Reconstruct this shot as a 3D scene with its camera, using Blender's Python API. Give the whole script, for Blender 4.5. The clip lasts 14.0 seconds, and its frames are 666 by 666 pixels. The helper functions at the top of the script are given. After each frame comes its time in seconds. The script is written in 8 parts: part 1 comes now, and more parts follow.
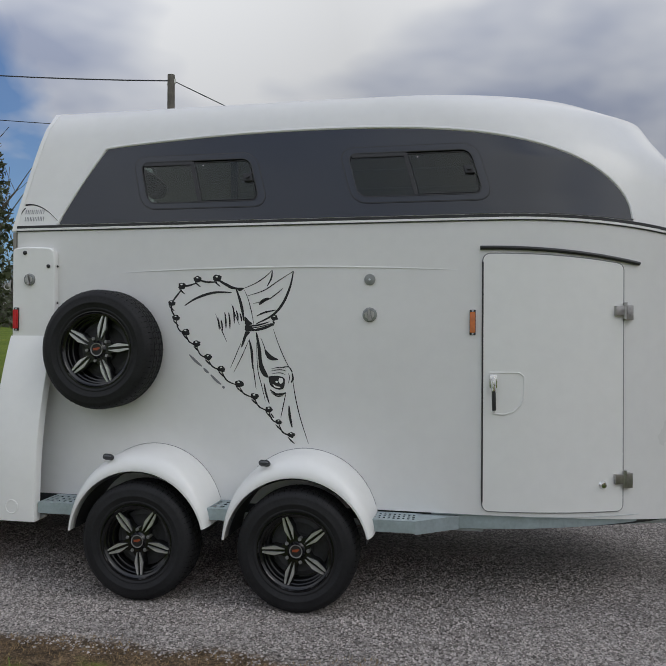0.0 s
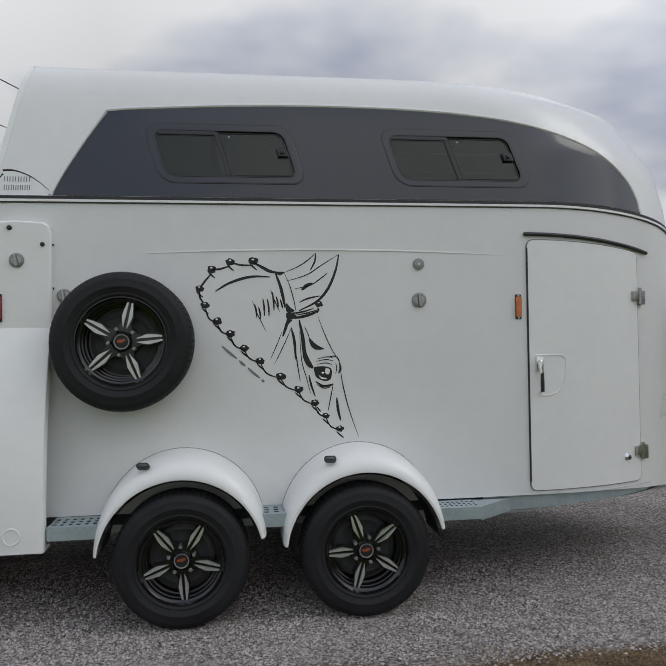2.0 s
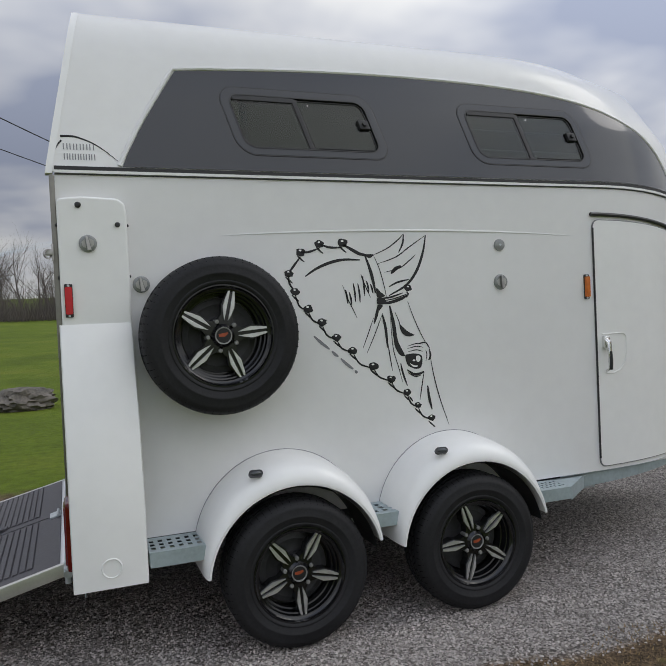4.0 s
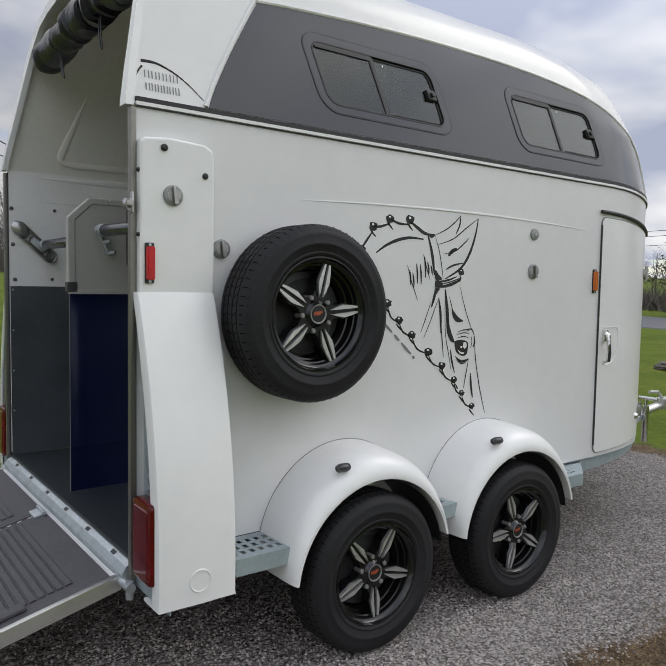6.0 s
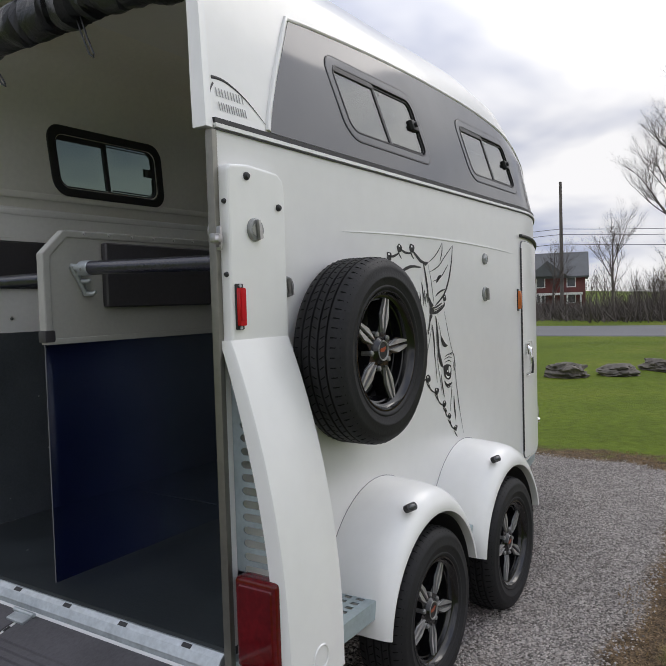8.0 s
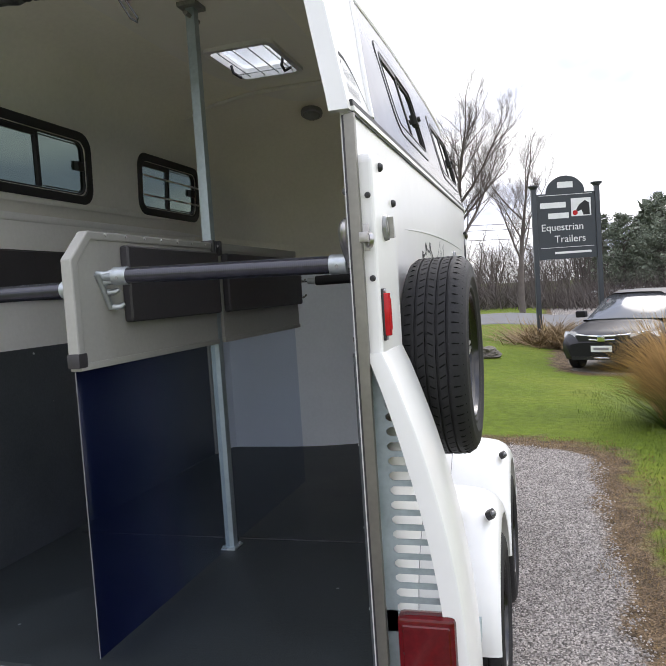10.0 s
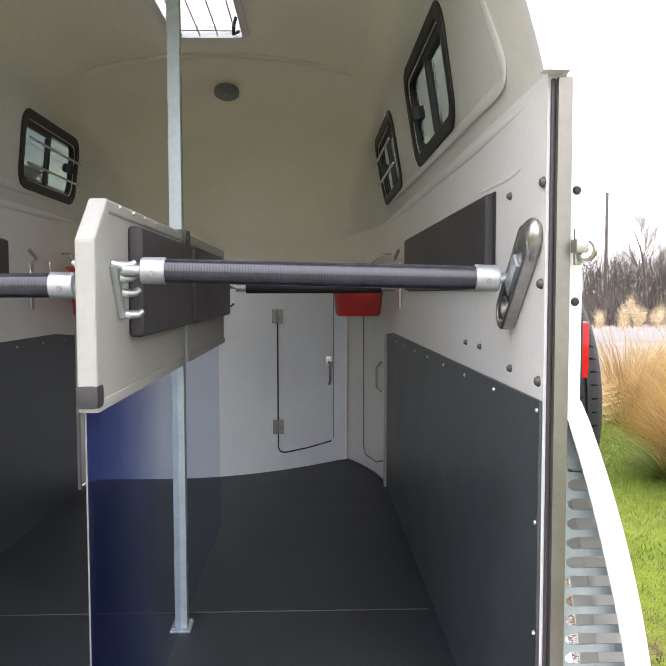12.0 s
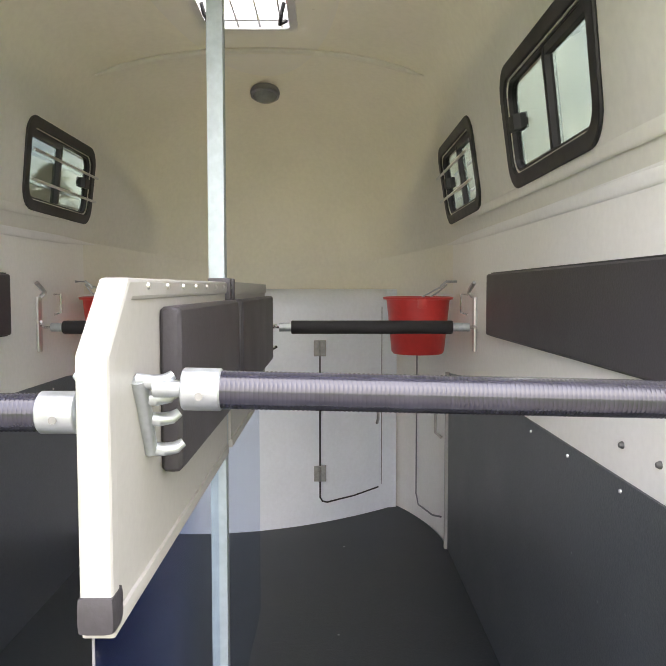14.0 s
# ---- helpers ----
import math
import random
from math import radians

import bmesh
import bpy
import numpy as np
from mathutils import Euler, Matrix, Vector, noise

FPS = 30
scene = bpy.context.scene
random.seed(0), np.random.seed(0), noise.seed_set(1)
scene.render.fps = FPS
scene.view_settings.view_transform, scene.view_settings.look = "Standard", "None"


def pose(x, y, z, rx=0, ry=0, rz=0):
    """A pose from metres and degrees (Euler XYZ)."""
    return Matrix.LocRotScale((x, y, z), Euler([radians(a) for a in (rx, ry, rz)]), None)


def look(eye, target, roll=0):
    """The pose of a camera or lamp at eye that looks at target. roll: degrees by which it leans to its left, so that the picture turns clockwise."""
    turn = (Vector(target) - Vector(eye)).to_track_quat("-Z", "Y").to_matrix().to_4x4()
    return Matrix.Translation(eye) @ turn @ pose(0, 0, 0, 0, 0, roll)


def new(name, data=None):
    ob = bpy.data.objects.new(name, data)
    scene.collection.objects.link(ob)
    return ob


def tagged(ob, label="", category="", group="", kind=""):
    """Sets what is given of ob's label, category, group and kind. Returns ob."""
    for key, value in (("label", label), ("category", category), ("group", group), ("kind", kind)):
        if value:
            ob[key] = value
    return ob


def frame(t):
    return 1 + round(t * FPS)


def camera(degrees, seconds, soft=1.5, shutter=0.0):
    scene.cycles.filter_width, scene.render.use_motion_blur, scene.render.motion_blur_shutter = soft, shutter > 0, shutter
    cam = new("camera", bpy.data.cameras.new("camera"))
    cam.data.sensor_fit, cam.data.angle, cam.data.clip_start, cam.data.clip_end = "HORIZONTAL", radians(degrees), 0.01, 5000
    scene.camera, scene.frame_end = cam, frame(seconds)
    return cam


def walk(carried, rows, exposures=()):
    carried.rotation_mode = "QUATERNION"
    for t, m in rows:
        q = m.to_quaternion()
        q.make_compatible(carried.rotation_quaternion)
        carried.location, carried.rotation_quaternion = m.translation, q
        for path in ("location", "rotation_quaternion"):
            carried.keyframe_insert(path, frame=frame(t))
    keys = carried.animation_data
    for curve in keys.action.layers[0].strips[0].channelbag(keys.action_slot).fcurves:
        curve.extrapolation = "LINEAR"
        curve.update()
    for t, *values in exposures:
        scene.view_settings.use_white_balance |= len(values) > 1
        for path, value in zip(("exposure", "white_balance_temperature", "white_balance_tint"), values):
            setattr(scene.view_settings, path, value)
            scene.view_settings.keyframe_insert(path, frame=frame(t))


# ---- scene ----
cam = camera(50.5, 14.0, soft=1.1)
PATH = [
    (0, (2.653, -3.821, 1.442), (2.283, -1.855, 1.446), 0.3),
    (0.5, (2.221, -3.791, 1.289), (1.985, -1.807, 1.37), 0.4),
    (1, (1.894, -3.792, 1.416), (1.757, -1.797, 1.453), -0.7),
    (1.5, (1.508, -3.791, 1.466), (1.576, -1.793, 1.415), -2.9),
    (2, (1.172, -3.658, 1.328), (1.443, -1.676, 1.357), -0.9),
    (2.5, (0.882, -3.553, 1.414), (1.249, -1.587, 1.435), -3.0),
    (3, (0.497, -3.498, 1.468), (1.013, -1.566, 1.438), -3.6),
    (3.5, (0.252, -3.379, 1.452), (0.864, -1.477, 1.353), -1.0),
    (4, (0.015, -3.132, 1.414), (0.72, -1.26, 1.365), -2.6),
    (4.2, (-0.08, -3.048, 1.456), (0.645, -1.185, 1.391), -0.8),
    (6.3, (-1.069, -2.23, 1.459), (0.223, -0.711, 1.315), -1.4),
    (6.5, (-1.183, -2.15, 1.474), (0.177, -0.69, 1.339), -3.0),
    (7, (-1.35, -1.913, 1.482), (0.115, -0.558, 1.35), -0.6),
    (7.5, (-1.436, -1.639, 1.498), (0.115, -0.381, 1.385), -2.4),
    (8, (-1.573, -1.431, 1.529), (0.097, -0.334, 1.442), -1.7),
    (8.2, (-1.656, -1.34, 1.547), (0.045, -0.29, 1.474), -3.4),
    (10.3, (-1.797, -0.264, 1.591), (0.13, 0.257, 1.476), -2.7),
    (10.5, (-1.782, -0.139, 1.587), (0.148, 0.375, 1.479), -1.6),
    (11, (-1.621, 0.133, 1.599), (0.339, 0.527, 1.525), -0.4),
    (11.5, (-1.48, 0.358, 1.605), (0.513, 0.487, 1.5), -1.2),
    (12, (-1.361, 0.484, 1.637), (0.634, 0.422, 1.525), -0.1),
    (12.5, (-1.108, 0.462, 1.657), (0.881, 0.331, 1.498), -0.9),
    (13, (-0.887, 0.416, 1.773), (1.1, 0.334, 1.558), 0.0),
    (13.5, (-0.828, 0.462, 1.806), (1.164, 0.417, 1.629), -0.1),
    (14, (-0.783, 0.648, 1.82), (1.214, 0.637, 1.698), 0.0),
]
walk(cam, [(t, look(eye, goal, roll)) for t, eye, goal, roll in PATH], [(0, -0.97, 6450, 9), (4.2, -0.76, 6500, 9), (6.5, -0.57, 6600, 10), (8.2, -0.57, 6600, 11), (10.5, 0.78, 6600, 13), (11.0, 1.28, 6800, 14), (11.5, 1.42, 6900, 15), (12.5, 1.40, 7050, 16), (13.0, 1.58, 7100, 16), (14, 2.20, 7300, 16)])

# ---- world, sun, exposure ----
def make_world():
    world = bpy.data.worlds.new("overcast_sky")
    scene.world = world
    world.use_nodes = True
    nt = world.node_tree
    nt.nodes.clear()
    out = nt.nodes.new("ShaderNodeOutputWorld")
    bg = nt.nodes.new("ShaderNodeBackground")
    sky = nt.nodes.new("ShaderNodeTexSky")
    sky.sky_type = "NISHITA"
    sky.sun_disc = False
    sky.sun_elevation = radians(14)
    sky.sun_rotation = radians(74)
    sky.air_density, sky.dust_density, sky.ozone_density = 1.0, 1.5, 1.5
    co = nt.nodes.new("ShaderNodeTexCoord")
    sep = nt.nodes.new("ShaderNodeSeparateXYZ")
    nt.links.new(co.outputs["Generated"], sep.inputs[0])
    # flatten the cloud layer towards the horizon
    lift = nt.nodes.new("ShaderNodeMath")
    lift.operation = "ADD"
    lift.inputs[1].default_value = 0.22
    nt.links.new(sep.outputs[2], lift.inputs[0])
    flat = nt.nodes.new("ShaderNodeVectorMath")
    flat.operation = "DIVIDE"
    comb = nt.nodes.new("ShaderNodeCombineXYZ")
    for i in range(3):
        nt.links.new(lift.outputs[0], comb.inputs[i])
    nt.links.new(co.outputs["Generated"], flat.inputs[0])
    nt.links.new(comb.outputs[0], flat.inputs[1])
    big = nt.nodes.new("ShaderNodeTexNoise")
    big.inputs["Scale"].default_value = 1.3
    big.inputs["Detail"].default_value = 4.0
    big.inputs["Roughness"].default_value = 0.48
    big.inputs["Distortion"].default_value = 0.15
    nt.links.new(flat.outputs[0], big.inputs["Vector"])
    # grey and white of the cloud bellies
    tone = nt.nodes.new("ShaderNodeValToRGB")
    tone.color_ramp.elements[0].position, tone.color_ramp.elements[0].color = 0.40, (0.52, 0.58, 0.76, 1)
    tone.color_ramp.elements[1].position, tone.color_ramp.elements[1].color = 0.60, (1.16, 1.17, 1.20, 1)
    # paler towards the horizon
    low = nt.nodes.new("ShaderNodeMapRange")
    low.interpolation_type = "SMOOTHSTEP"
    low.inputs["From Min"].default_value, low.inputs["From Max"].default_value = 0.02, 0.26
    low.inputs["To Min"].default_value, low.inputs["To Max"].default_value = 0.11, 0.0
    nt.links.new(sep.outputs[2], low.inputs["Value"])
    pale = nt.nodes.new("ShaderNodeMath")
    pale.operation = "ADD"
    nt.links.new(big.outputs["Fac"], pale.inputs[0])
    nt.links.new(low.outputs[0], pale.inputs[1])
    nt.links.new(pale.outputs[0], tone.inputs[0])
    gap = nt.nodes.new("ShaderNodeTexNoise")
    gap.inputs["Scale"].default_value = 0.9
    gap.inputs["Detail"].default_value = 5.0
    gap.inputs["Distortion"].default_value = 0.8
    nt.links.new(flat.outputs[0], gap.inputs["Vector"])
    cover = nt.nodes.new("ShaderNodeValToRGB")
    cover.color_ramp.elements[0].position, cover.color_ramp.elements[0].color = 0.23, (0.12, 0.12, 0.12, 1)
    cover.color_ramp.elements[1].position, cover.color_ramp.elements[1].color = 0.36, (1, 1, 1, 1)
    # the cloud thins to blue low in the north-west
    west = nt.nodes.new("ShaderNodeVectorMath")
    west.operation = "DOT_PRODUCT"
    west.inputs[1].default_value = (-0.60, 0.77, 0.20)
    nt.links.new(co.outputs["Generated"], west.inputs[0])
    open_ = nt.nodes.new("ShaderNodeMapRange")
    open_.interpolation_type = "SMOOTHSTEP"
    open_.inputs["From Min"].default_value, open_.inputs["From Max"].default_value = 0.965, 0.998
    open_.inputs["To Min"].default_value, open_.inputs["To Max"].default_value = 0.0, 0.30
    nt.links.new(west.outputs["Value"], open_.inputs["Value"])
    less = nt.nodes.new("ShaderNodeMath")
    less.operation = "SUBTRACT"
    nt.links.new(gap.outputs["Fac"], less.inputs[0])
    nt.links.new(open_.outputs[0], less.inputs[1])
    nt.links.new(less.outputs[0], cover.inputs[0])
    # brighter cloud towards the low sun
    side = nt.nodes.new("ShaderNodeVectorMath")
    side.operation = "DOT_PRODUCT"
    side.inputs[1].default_value = (0.93, 0.28, 0.24)
    nt.links.new(co.outputs["Generated"], side.inputs[0])
    glow = nt.nodes.new("ShaderNodeMapRange")
    glow.inputs["From Min"].default_value, glow.inputs["From Max"].default_value = 0.2, 1.0
    glow.inputs["To Min"].default_value, glow.inputs["To Max"].default_value = 5.4, 12.0
    nt.links.new(side.outputs["Value"], glow.inputs["Value"])
    # an overcast sky is brightest overhead
    high = nt.nodes.new("ShaderNodeMapRange")
    high.inputs["From Min"].default_value, high.inputs["From Max"].default_value = 0.22, 0.95
    high.inputs["To Min"].default_value, high.inputs["To Max"].default_value = 0.96, 2.3
    nt.links.new(sep.outputs[2], high.inputs["Value"])
    both = nt.nodes.new("ShaderNodeMath")
    both.operation = "MULTIPLY"
    nt.links.new(glow.outputs[0], both.inputs[0])
    nt.links.new(high.outputs[0], both.inputs[1])
    # thinner, brighter cloud low in the south, which lights the near side
    sw = nt.nodes.new("ShaderNodeVectorMath")
    sw.operation = "DOT_PRODUCT"
    sw.inputs[1].default_value = (-0.22, -0.97, 0.08)
    nt.links.new(co.outputs["Generated"], sw.inputs[0])
    thin = nt.nodes.new("ShaderNodeMapRange")
    thin.interpolation_type = "SMOOTHSTEP"
    thin.inputs["From Min"].default_value, thin.inputs["From Max"].default_value = -0.15, 0.9
    thin.inputs["To Min"].default_value, thin.inputs["To Max"].default_value = 1.0, 2.2
    nt.links.new(sw.outputs["Value"], thin.inputs["Value"])
    three = nt.nodes.new("ShaderNodeMath")
    three.operation = "MULTIPLY"
    nt.links.new(both.outputs[0], three.inputs[0])
    nt.links.new(thin.outputs[0], three.inputs[1])
    # brighter layer to the west-north-west, which shines into the open rear
    nth = nt.nodes.new("ShaderNodeVectorMath")
    nth.operation = "DOT_PRODUCT"
    nth.inputs[1].default_value = (-0.74, 0.58, 0.34)
    nt.links.new(co.outputs["Generated"], nth.inputs[0])
    lit = nt.nodes.new("ShaderNodeMapRange")
    lit.interpolation_type = "SMOOTHSTEP"
    lit.inputs["From Min"].default_value, lit.inputs["From Max"].default_value = 0.45, 1.0
    lit.inputs["To Min"].default_value, lit.inputs["To Max"].default_value = 1.0, 1.8
    nt.links.new(nth.outputs["Value"], lit.inputs["Value"])
    four = nt.nodes.new("ShaderNodeMath")
    four.operation = "MULTIPLY"
    nt.links.new(three.outputs[0], four.inputs[0])
    nt.links.new(lit.outputs[0], four.inputs[1])
    cloud = nt.nodes.new("ShaderNodeVectorMath")
    cloud.operation = "SCALE"
    nt.links.new(tone.outputs[0], cloud.inputs[0])
    nt.links.new(four.outputs[0], cloud.inputs["Scale"])
    mix = nt.nodes.new("ShaderNodeMix")
    mix.data_type = "RGBA"
    nt.links.new(cover.outputs[0], mix.inputs[0])
    clear = nt.nodes.new("ShaderNodeVectorMath")
    clear.operation = "MULTIPLY"
    clear.inputs[1].default_value = (1.2, 1.75, 2.6)
    nt.links.new(sky.outputs[0], clear.inputs[0])
    nt.links.new(clear.outputs[0], mix.inputs[6])
    nt.links.new(cloud.outputs[0], mix.inputs[7])
    nt.links.new(mix.outputs[2], bg.inputs[0])
    bg.inputs[1].default_value = 0.105
    nt.links.new(bg.outputs[0], out.inputs[0])


make_world()
sun = new("sun", bpy.data.lights.new("sun", "SUN"))
sun.data.energy, sun.data.angle, sun.data.color = 0.7, radians(25), (1.0, 0.95, 0.88)
sun.matrix_world = look((0, 0, 0), (-0.62, 0.15, -0.55))


# ---- materials ----
def mat(name, color, rough=0.5, metal=0.0, vary=0.12, scale=6.0, fine=60.0, bump=0.0, bump_scale=80.0, spec=0.5, coat=0.0, tint=None, random_tone=0.0, specks=0.0, through_light=0.0, through_tint=(0.93, 0.87, 0.62)):
    """A painted or natural surface: colour broken at two scales, uneven gloss and a fine relief."""
    m = bpy.data.materials.new(name)
    m.use_nodes = True
    nt = m.node_tree
    b = nt.nodes["Principled BSDF"]
    b.inputs["Metallic"].default_value = metal
    b.inputs["Specular IOR Level"].default_value = spec
    b.inputs["Coat Weight"].default_value = coat
    b.inputs["Coat Roughness"].default_value = 0.08
    co = nt.nodes.new("ShaderNodeTexCoord")
    n1 = nt.nodes.new("ShaderNodeTexNoise")
    n1.inputs["Scale"].default_value, n1.inputs["Detail"].default_value = scale, 6
    n2 = nt.nodes.new("ShaderNodeTexNoise")
    n2.inputs["Scale"].default_value, n2.inputs["Detail"].default_value = fine, 3
    nt.links.new(co.outputs["Object"], n1.inputs["Vector"])
    nt.links.new(co.outputs["Object"], n2.inputs["Vector"])
    add = nt.nodes.new("ShaderNodeMath")
    add.operation = "MULTIPLY_ADD"
    nt.links.new(n2.outputs["Fac"], add.inputs[0])
    add.inputs[1].default_value = 0.4
    half = nt.nodes.new("ShaderNodeMath")
    half.operation = "MULTIPLY"
    half.inputs[1].default_value = 0.6
    nt.links.new(n1.outputs["Fac"], half.inputs[0])
    nt.links.new(half.outputs[0], add.inputs[2])
    ramp = nt.nodes.new("ShaderNodeValToRGB")
    low = tint or tuple(c * (1 - vary) for c in color)
    high = tuple(min(1.0, c * (1 + vary * 0.6)) for c in color)
    ramp.color_ramp.elements[0].position, ramp.color_ramp.elements[0].color = 0.34, (*low, 1)
    ramp.color_ramp.elements[1].position, ramp.color_ramp.elements[1].color = 0.64, (*high, 1)
    nt.links.new(add.outputs[0], ramp.inputs[0])
    last = ramp.outputs[0]
    if random_tone:
        info = nt.nodes.new("ShaderNodeNewGeometry")
        hsv = nt.nodes.new("ShaderNodeHueSaturation")
        rng = nt.nodes.new("ShaderNodeMapRange")
        rng.inputs["To Min"].default_value, rng.inputs["To Max"].default_value = 1 - random_tone, 1 + random_tone
        nt.links.new(info.outputs["Random Per Island"], rng.inputs["Value"])
        nt.links.new(rng.outputs[0], hsv.inputs["Value"])
        nt.links.new(last, hsv.inputs["Color"])
        last = hsv.outputs[0]
    if specks:
        # sparse pale scuffs
        vo = nt.nodes.new("ShaderNodeTexVoronoi")
        vo.inputs["Scale"].default_value = specks
        nt.links.new(co.outputs["Object"], vo.inputs["Vector"])
        near_ = nt.nodes.new("ShaderNodeMapRange")
        near_.inputs["From Min"].default_value, near_.inputs["From Max"].default_value = 0.07, 0.04
        nt.links.new(vo.outputs["Distance"], near_.inputs["Value"])
        few = nt.nodes.new("ShaderNodeMapRange")
        few.inputs["From Min"].default_value, few.inputs["From Max"].default_value = 0.56, 0.60
        nt.links.new(n1.outputs["Fac"], few.inputs["Value"])
        both = nt.nodes.new("ShaderNodeMath")
        both.operation = "MULTIPLY"
        nt.links.new(near_.outputs[0], both.inputs[0])
        nt.links.new(few.outputs[0], both.inputs[1])
        sm = nt.nodes.new("ShaderNodeMix")
        sm.data_type = "RGBA"
        sm.inputs[7].default_value = (0.28, 0.29, 0.29, 1)
        nt.links.new(both.outputs[0], sm.inputs[0])
        nt.links.new(last, sm.inputs[6])
        last = sm.outputs[2]
    nt.links.new(last, b.inputs["Base Color"])
    rr = nt.nodes.new("ShaderNodeMapRange")
    rr.inputs["To Min"].default_value, rr.inputs["To Max"].default_value = max(0.02, rough * 0.75), min(1, rough * 1.25)
    nt.links.new(n1.outputs["Fac"], rr.inputs["Value"])
    nt.links.new(rr.outputs[0], b.inputs["Roughness"])
    if bump:
        n3 = nt.nodes.new("ShaderNodeTexNoise")
        n3.inputs["Scale"].default_value, n3.inputs["Detail"].default_value = bump_scale, 4
        nt.links.new(co.outputs["Object"], n3.inputs["Vector"])
        bm_ = nt.nodes.new("ShaderNodeBump")
        bm_.inputs["Strength"].default_value, bm_.inputs["Distance"].default_value = bump, 0.01
        nt.links.new(n3.outputs["Fac"], bm_.inputs["Height"])
        nt.links.new(bm_.outputs[0], b.inputs["Normal"])
    if through_light:
        # thin moulding that lets some daylight through
        tl = nt.nodes.new("ShaderNodeBsdfTranslucent")
        tl.inputs[0].default_value = (*through_tint, 1)
        mx = nt.nodes.new("ShaderNodeMixShader")
        mx.inputs[0].default_value = through_light
        nt.links.new(b.outputs[0], mx.inputs[1])
        nt.links.new(tl.outputs[0], mx.inputs[2])
        nt.links.new(mx.outputs[0], nt.nodes["Material Output"].inputs[0])
    return m


M = {}
M["gel"] = mat("white_gelcoat", (0.78, 0.78, 0.76), 0.3, vary=0.035, scale=1.4, fine=14, bump=0.02, bump_scale=3.0, coat=0.3)
M["roof_gel"] = mat("white_roof_gelcoat", (0.78, 0.78, 0.77), 0.3, vary=0.035, scale=1.4, fine=14, bump=0.02, bump_scale=3.0, coat=0.3, through_light=0.10)
M["cream"] = mat("cream_inner_gelcoat", (0.79, 0.775, 0.71), 0.45, vary=0.07, scale=1.6, fine=40, bump=0.05, bump_scale=30, through_light=0.08)
M["inner"] = mat("inner_warm_white_panel", (0.82, 0.815, 0.79), 0.45, vary=0.06, through_light=0.04, scale=2.5, fine=50, bump=0.05, bump_scale=40)
M["bulk_white"] = mat("white_bulkhead_panel", (0.74, 0.785, 0.83), 0.4, vary=0.06, scale=2.5, fine=50, bump=0.05, bump_scale=40)
M["band"] = mat("grey_metallic_band", (0.004, 0.0082, 0.017), 0.4, vary=0.08, scale=3, fine=120, spec=0.25, coat=0.75)
M["rubber"] = mat("tyre_rubber", (0.016, 0.016, 0.0172), 0.6, vary=0.35, scale=7, fine=70, bump=0.12, bump_scale=120, spec=0.25)
M["seal"] = mat("black_rubber_seal", (0.018, 0.018, 0.019), 0.5, vary=0.2, scale=20)
M["mat"] = mat("black_floor_rubber", (0.026, 0.032, 0.035), 0.5, vary=0.35, scale=3, fine=90, bump=0.15, bump_scale=160, specks=9)
M["lining"] = mat("black_side_lining", (0.062, 0.070, 0.076), 0.42, vary=0.25, scale=4, fine=110, bump=0.1, bump_scale=150, specks=14)
M["ramp_rubber"] = mat("grey_ribbed_rubber", (0.085, 0.081, 0.088), 0.6, vary=0.28, scale=5, fine=70, bump=0.15, bump_scale=110)
M["steel_dark"] = mat("dull_lock_steel", (0.42, 0.41, 0.40), 0.32, 0.95, vary=0.25, scale=18, fine=60)
M["bolt_grey"] = mat("dull_grey_bolt", (0.26, 0.26, 0.25), 0.45, 0.4, vary=0.2, scale=30)
M["bolt_dark"] = mat("dark_wall_bolt", (0.11, 0.11, 0.105), 0.4, 0.5, vary=0.25, scale=30)
M["zinc"] = mat("galvanised_steel", (0.52, 0.56, 0.58), 0.42, 0.75, vary=0.2, scale=16, fine=60, bump=0.06, bump_scale=50)
M["zincpaint"] = mat("pale_galvanised_sheet", (0.38, 0.45, 0.47), 0.45, 0.45, vary=0.15, scale=14, fine=60, bump=0.05, bump_scale=50)
M["alu"] = mat("brushed_aluminium", (0.62, 0.62, 0.60), 0.32, 0.9, vary=0.1, scale=8, fine=90)
M["chrome"] = mat("polished_steel", (0.72, 0.72, 0.71), 0.16, 1.0, vary=0.06, scale=12)
M["post"] = mat("aluminium_post_olive_cast", (0.22, 0.213, 0.185), 0.38, 0.7, vary=0.12, scale=7, fine=60)
M["rim"] = mat("black_gloss_alloy", (0.006, 0.006, 0.007), 0.2, 0.0, vary=0.2, scale=10, spec=0.4, coat=0.35)
M["drum"] = mat("dull_drum_iron", (0.05, 0.05, 0.052), 0.55, 0.2, vary=0.3, scale=14, fine=60)
M["groove"] = mat("tread_groove_shade", (0.004, 0.004, 0.004), 0.9, vary=0.3, scale=30, spec=0.1)
M["cut"] = mat("machined_alloy_face", (0.62, 0.62, 0.62), 0.36, 0.8, vary=0.1, scale=30)
M["orange"] = mat("orange_cap_print", (0.32, 0.065, 0.025), 0.3, vary=0.2, scale=40)
M["red_lens"] = mat("red_plastic_lens", (0.50, 0.010, 0.014), 0.2, vary=0.15, scale=30, spec=0.35, coat=0.15)
M["dark_red"] = mat("dark_red_lamp_lens", (0.105, 0.003, 0.005), 0.12, vary=0.35, scale=9, spec=0.3, coat=0.3)
M["amber"] = mat("amber_plastic_lens", (0.55, 0.14, 0.015), 0.2, vary=0.15, scale=30, coat=0.6)
M["ink"] = mat("black_vinyl_print", (0.007, 0.007, 0.008), 0.5, vary=0.2, scale=20)
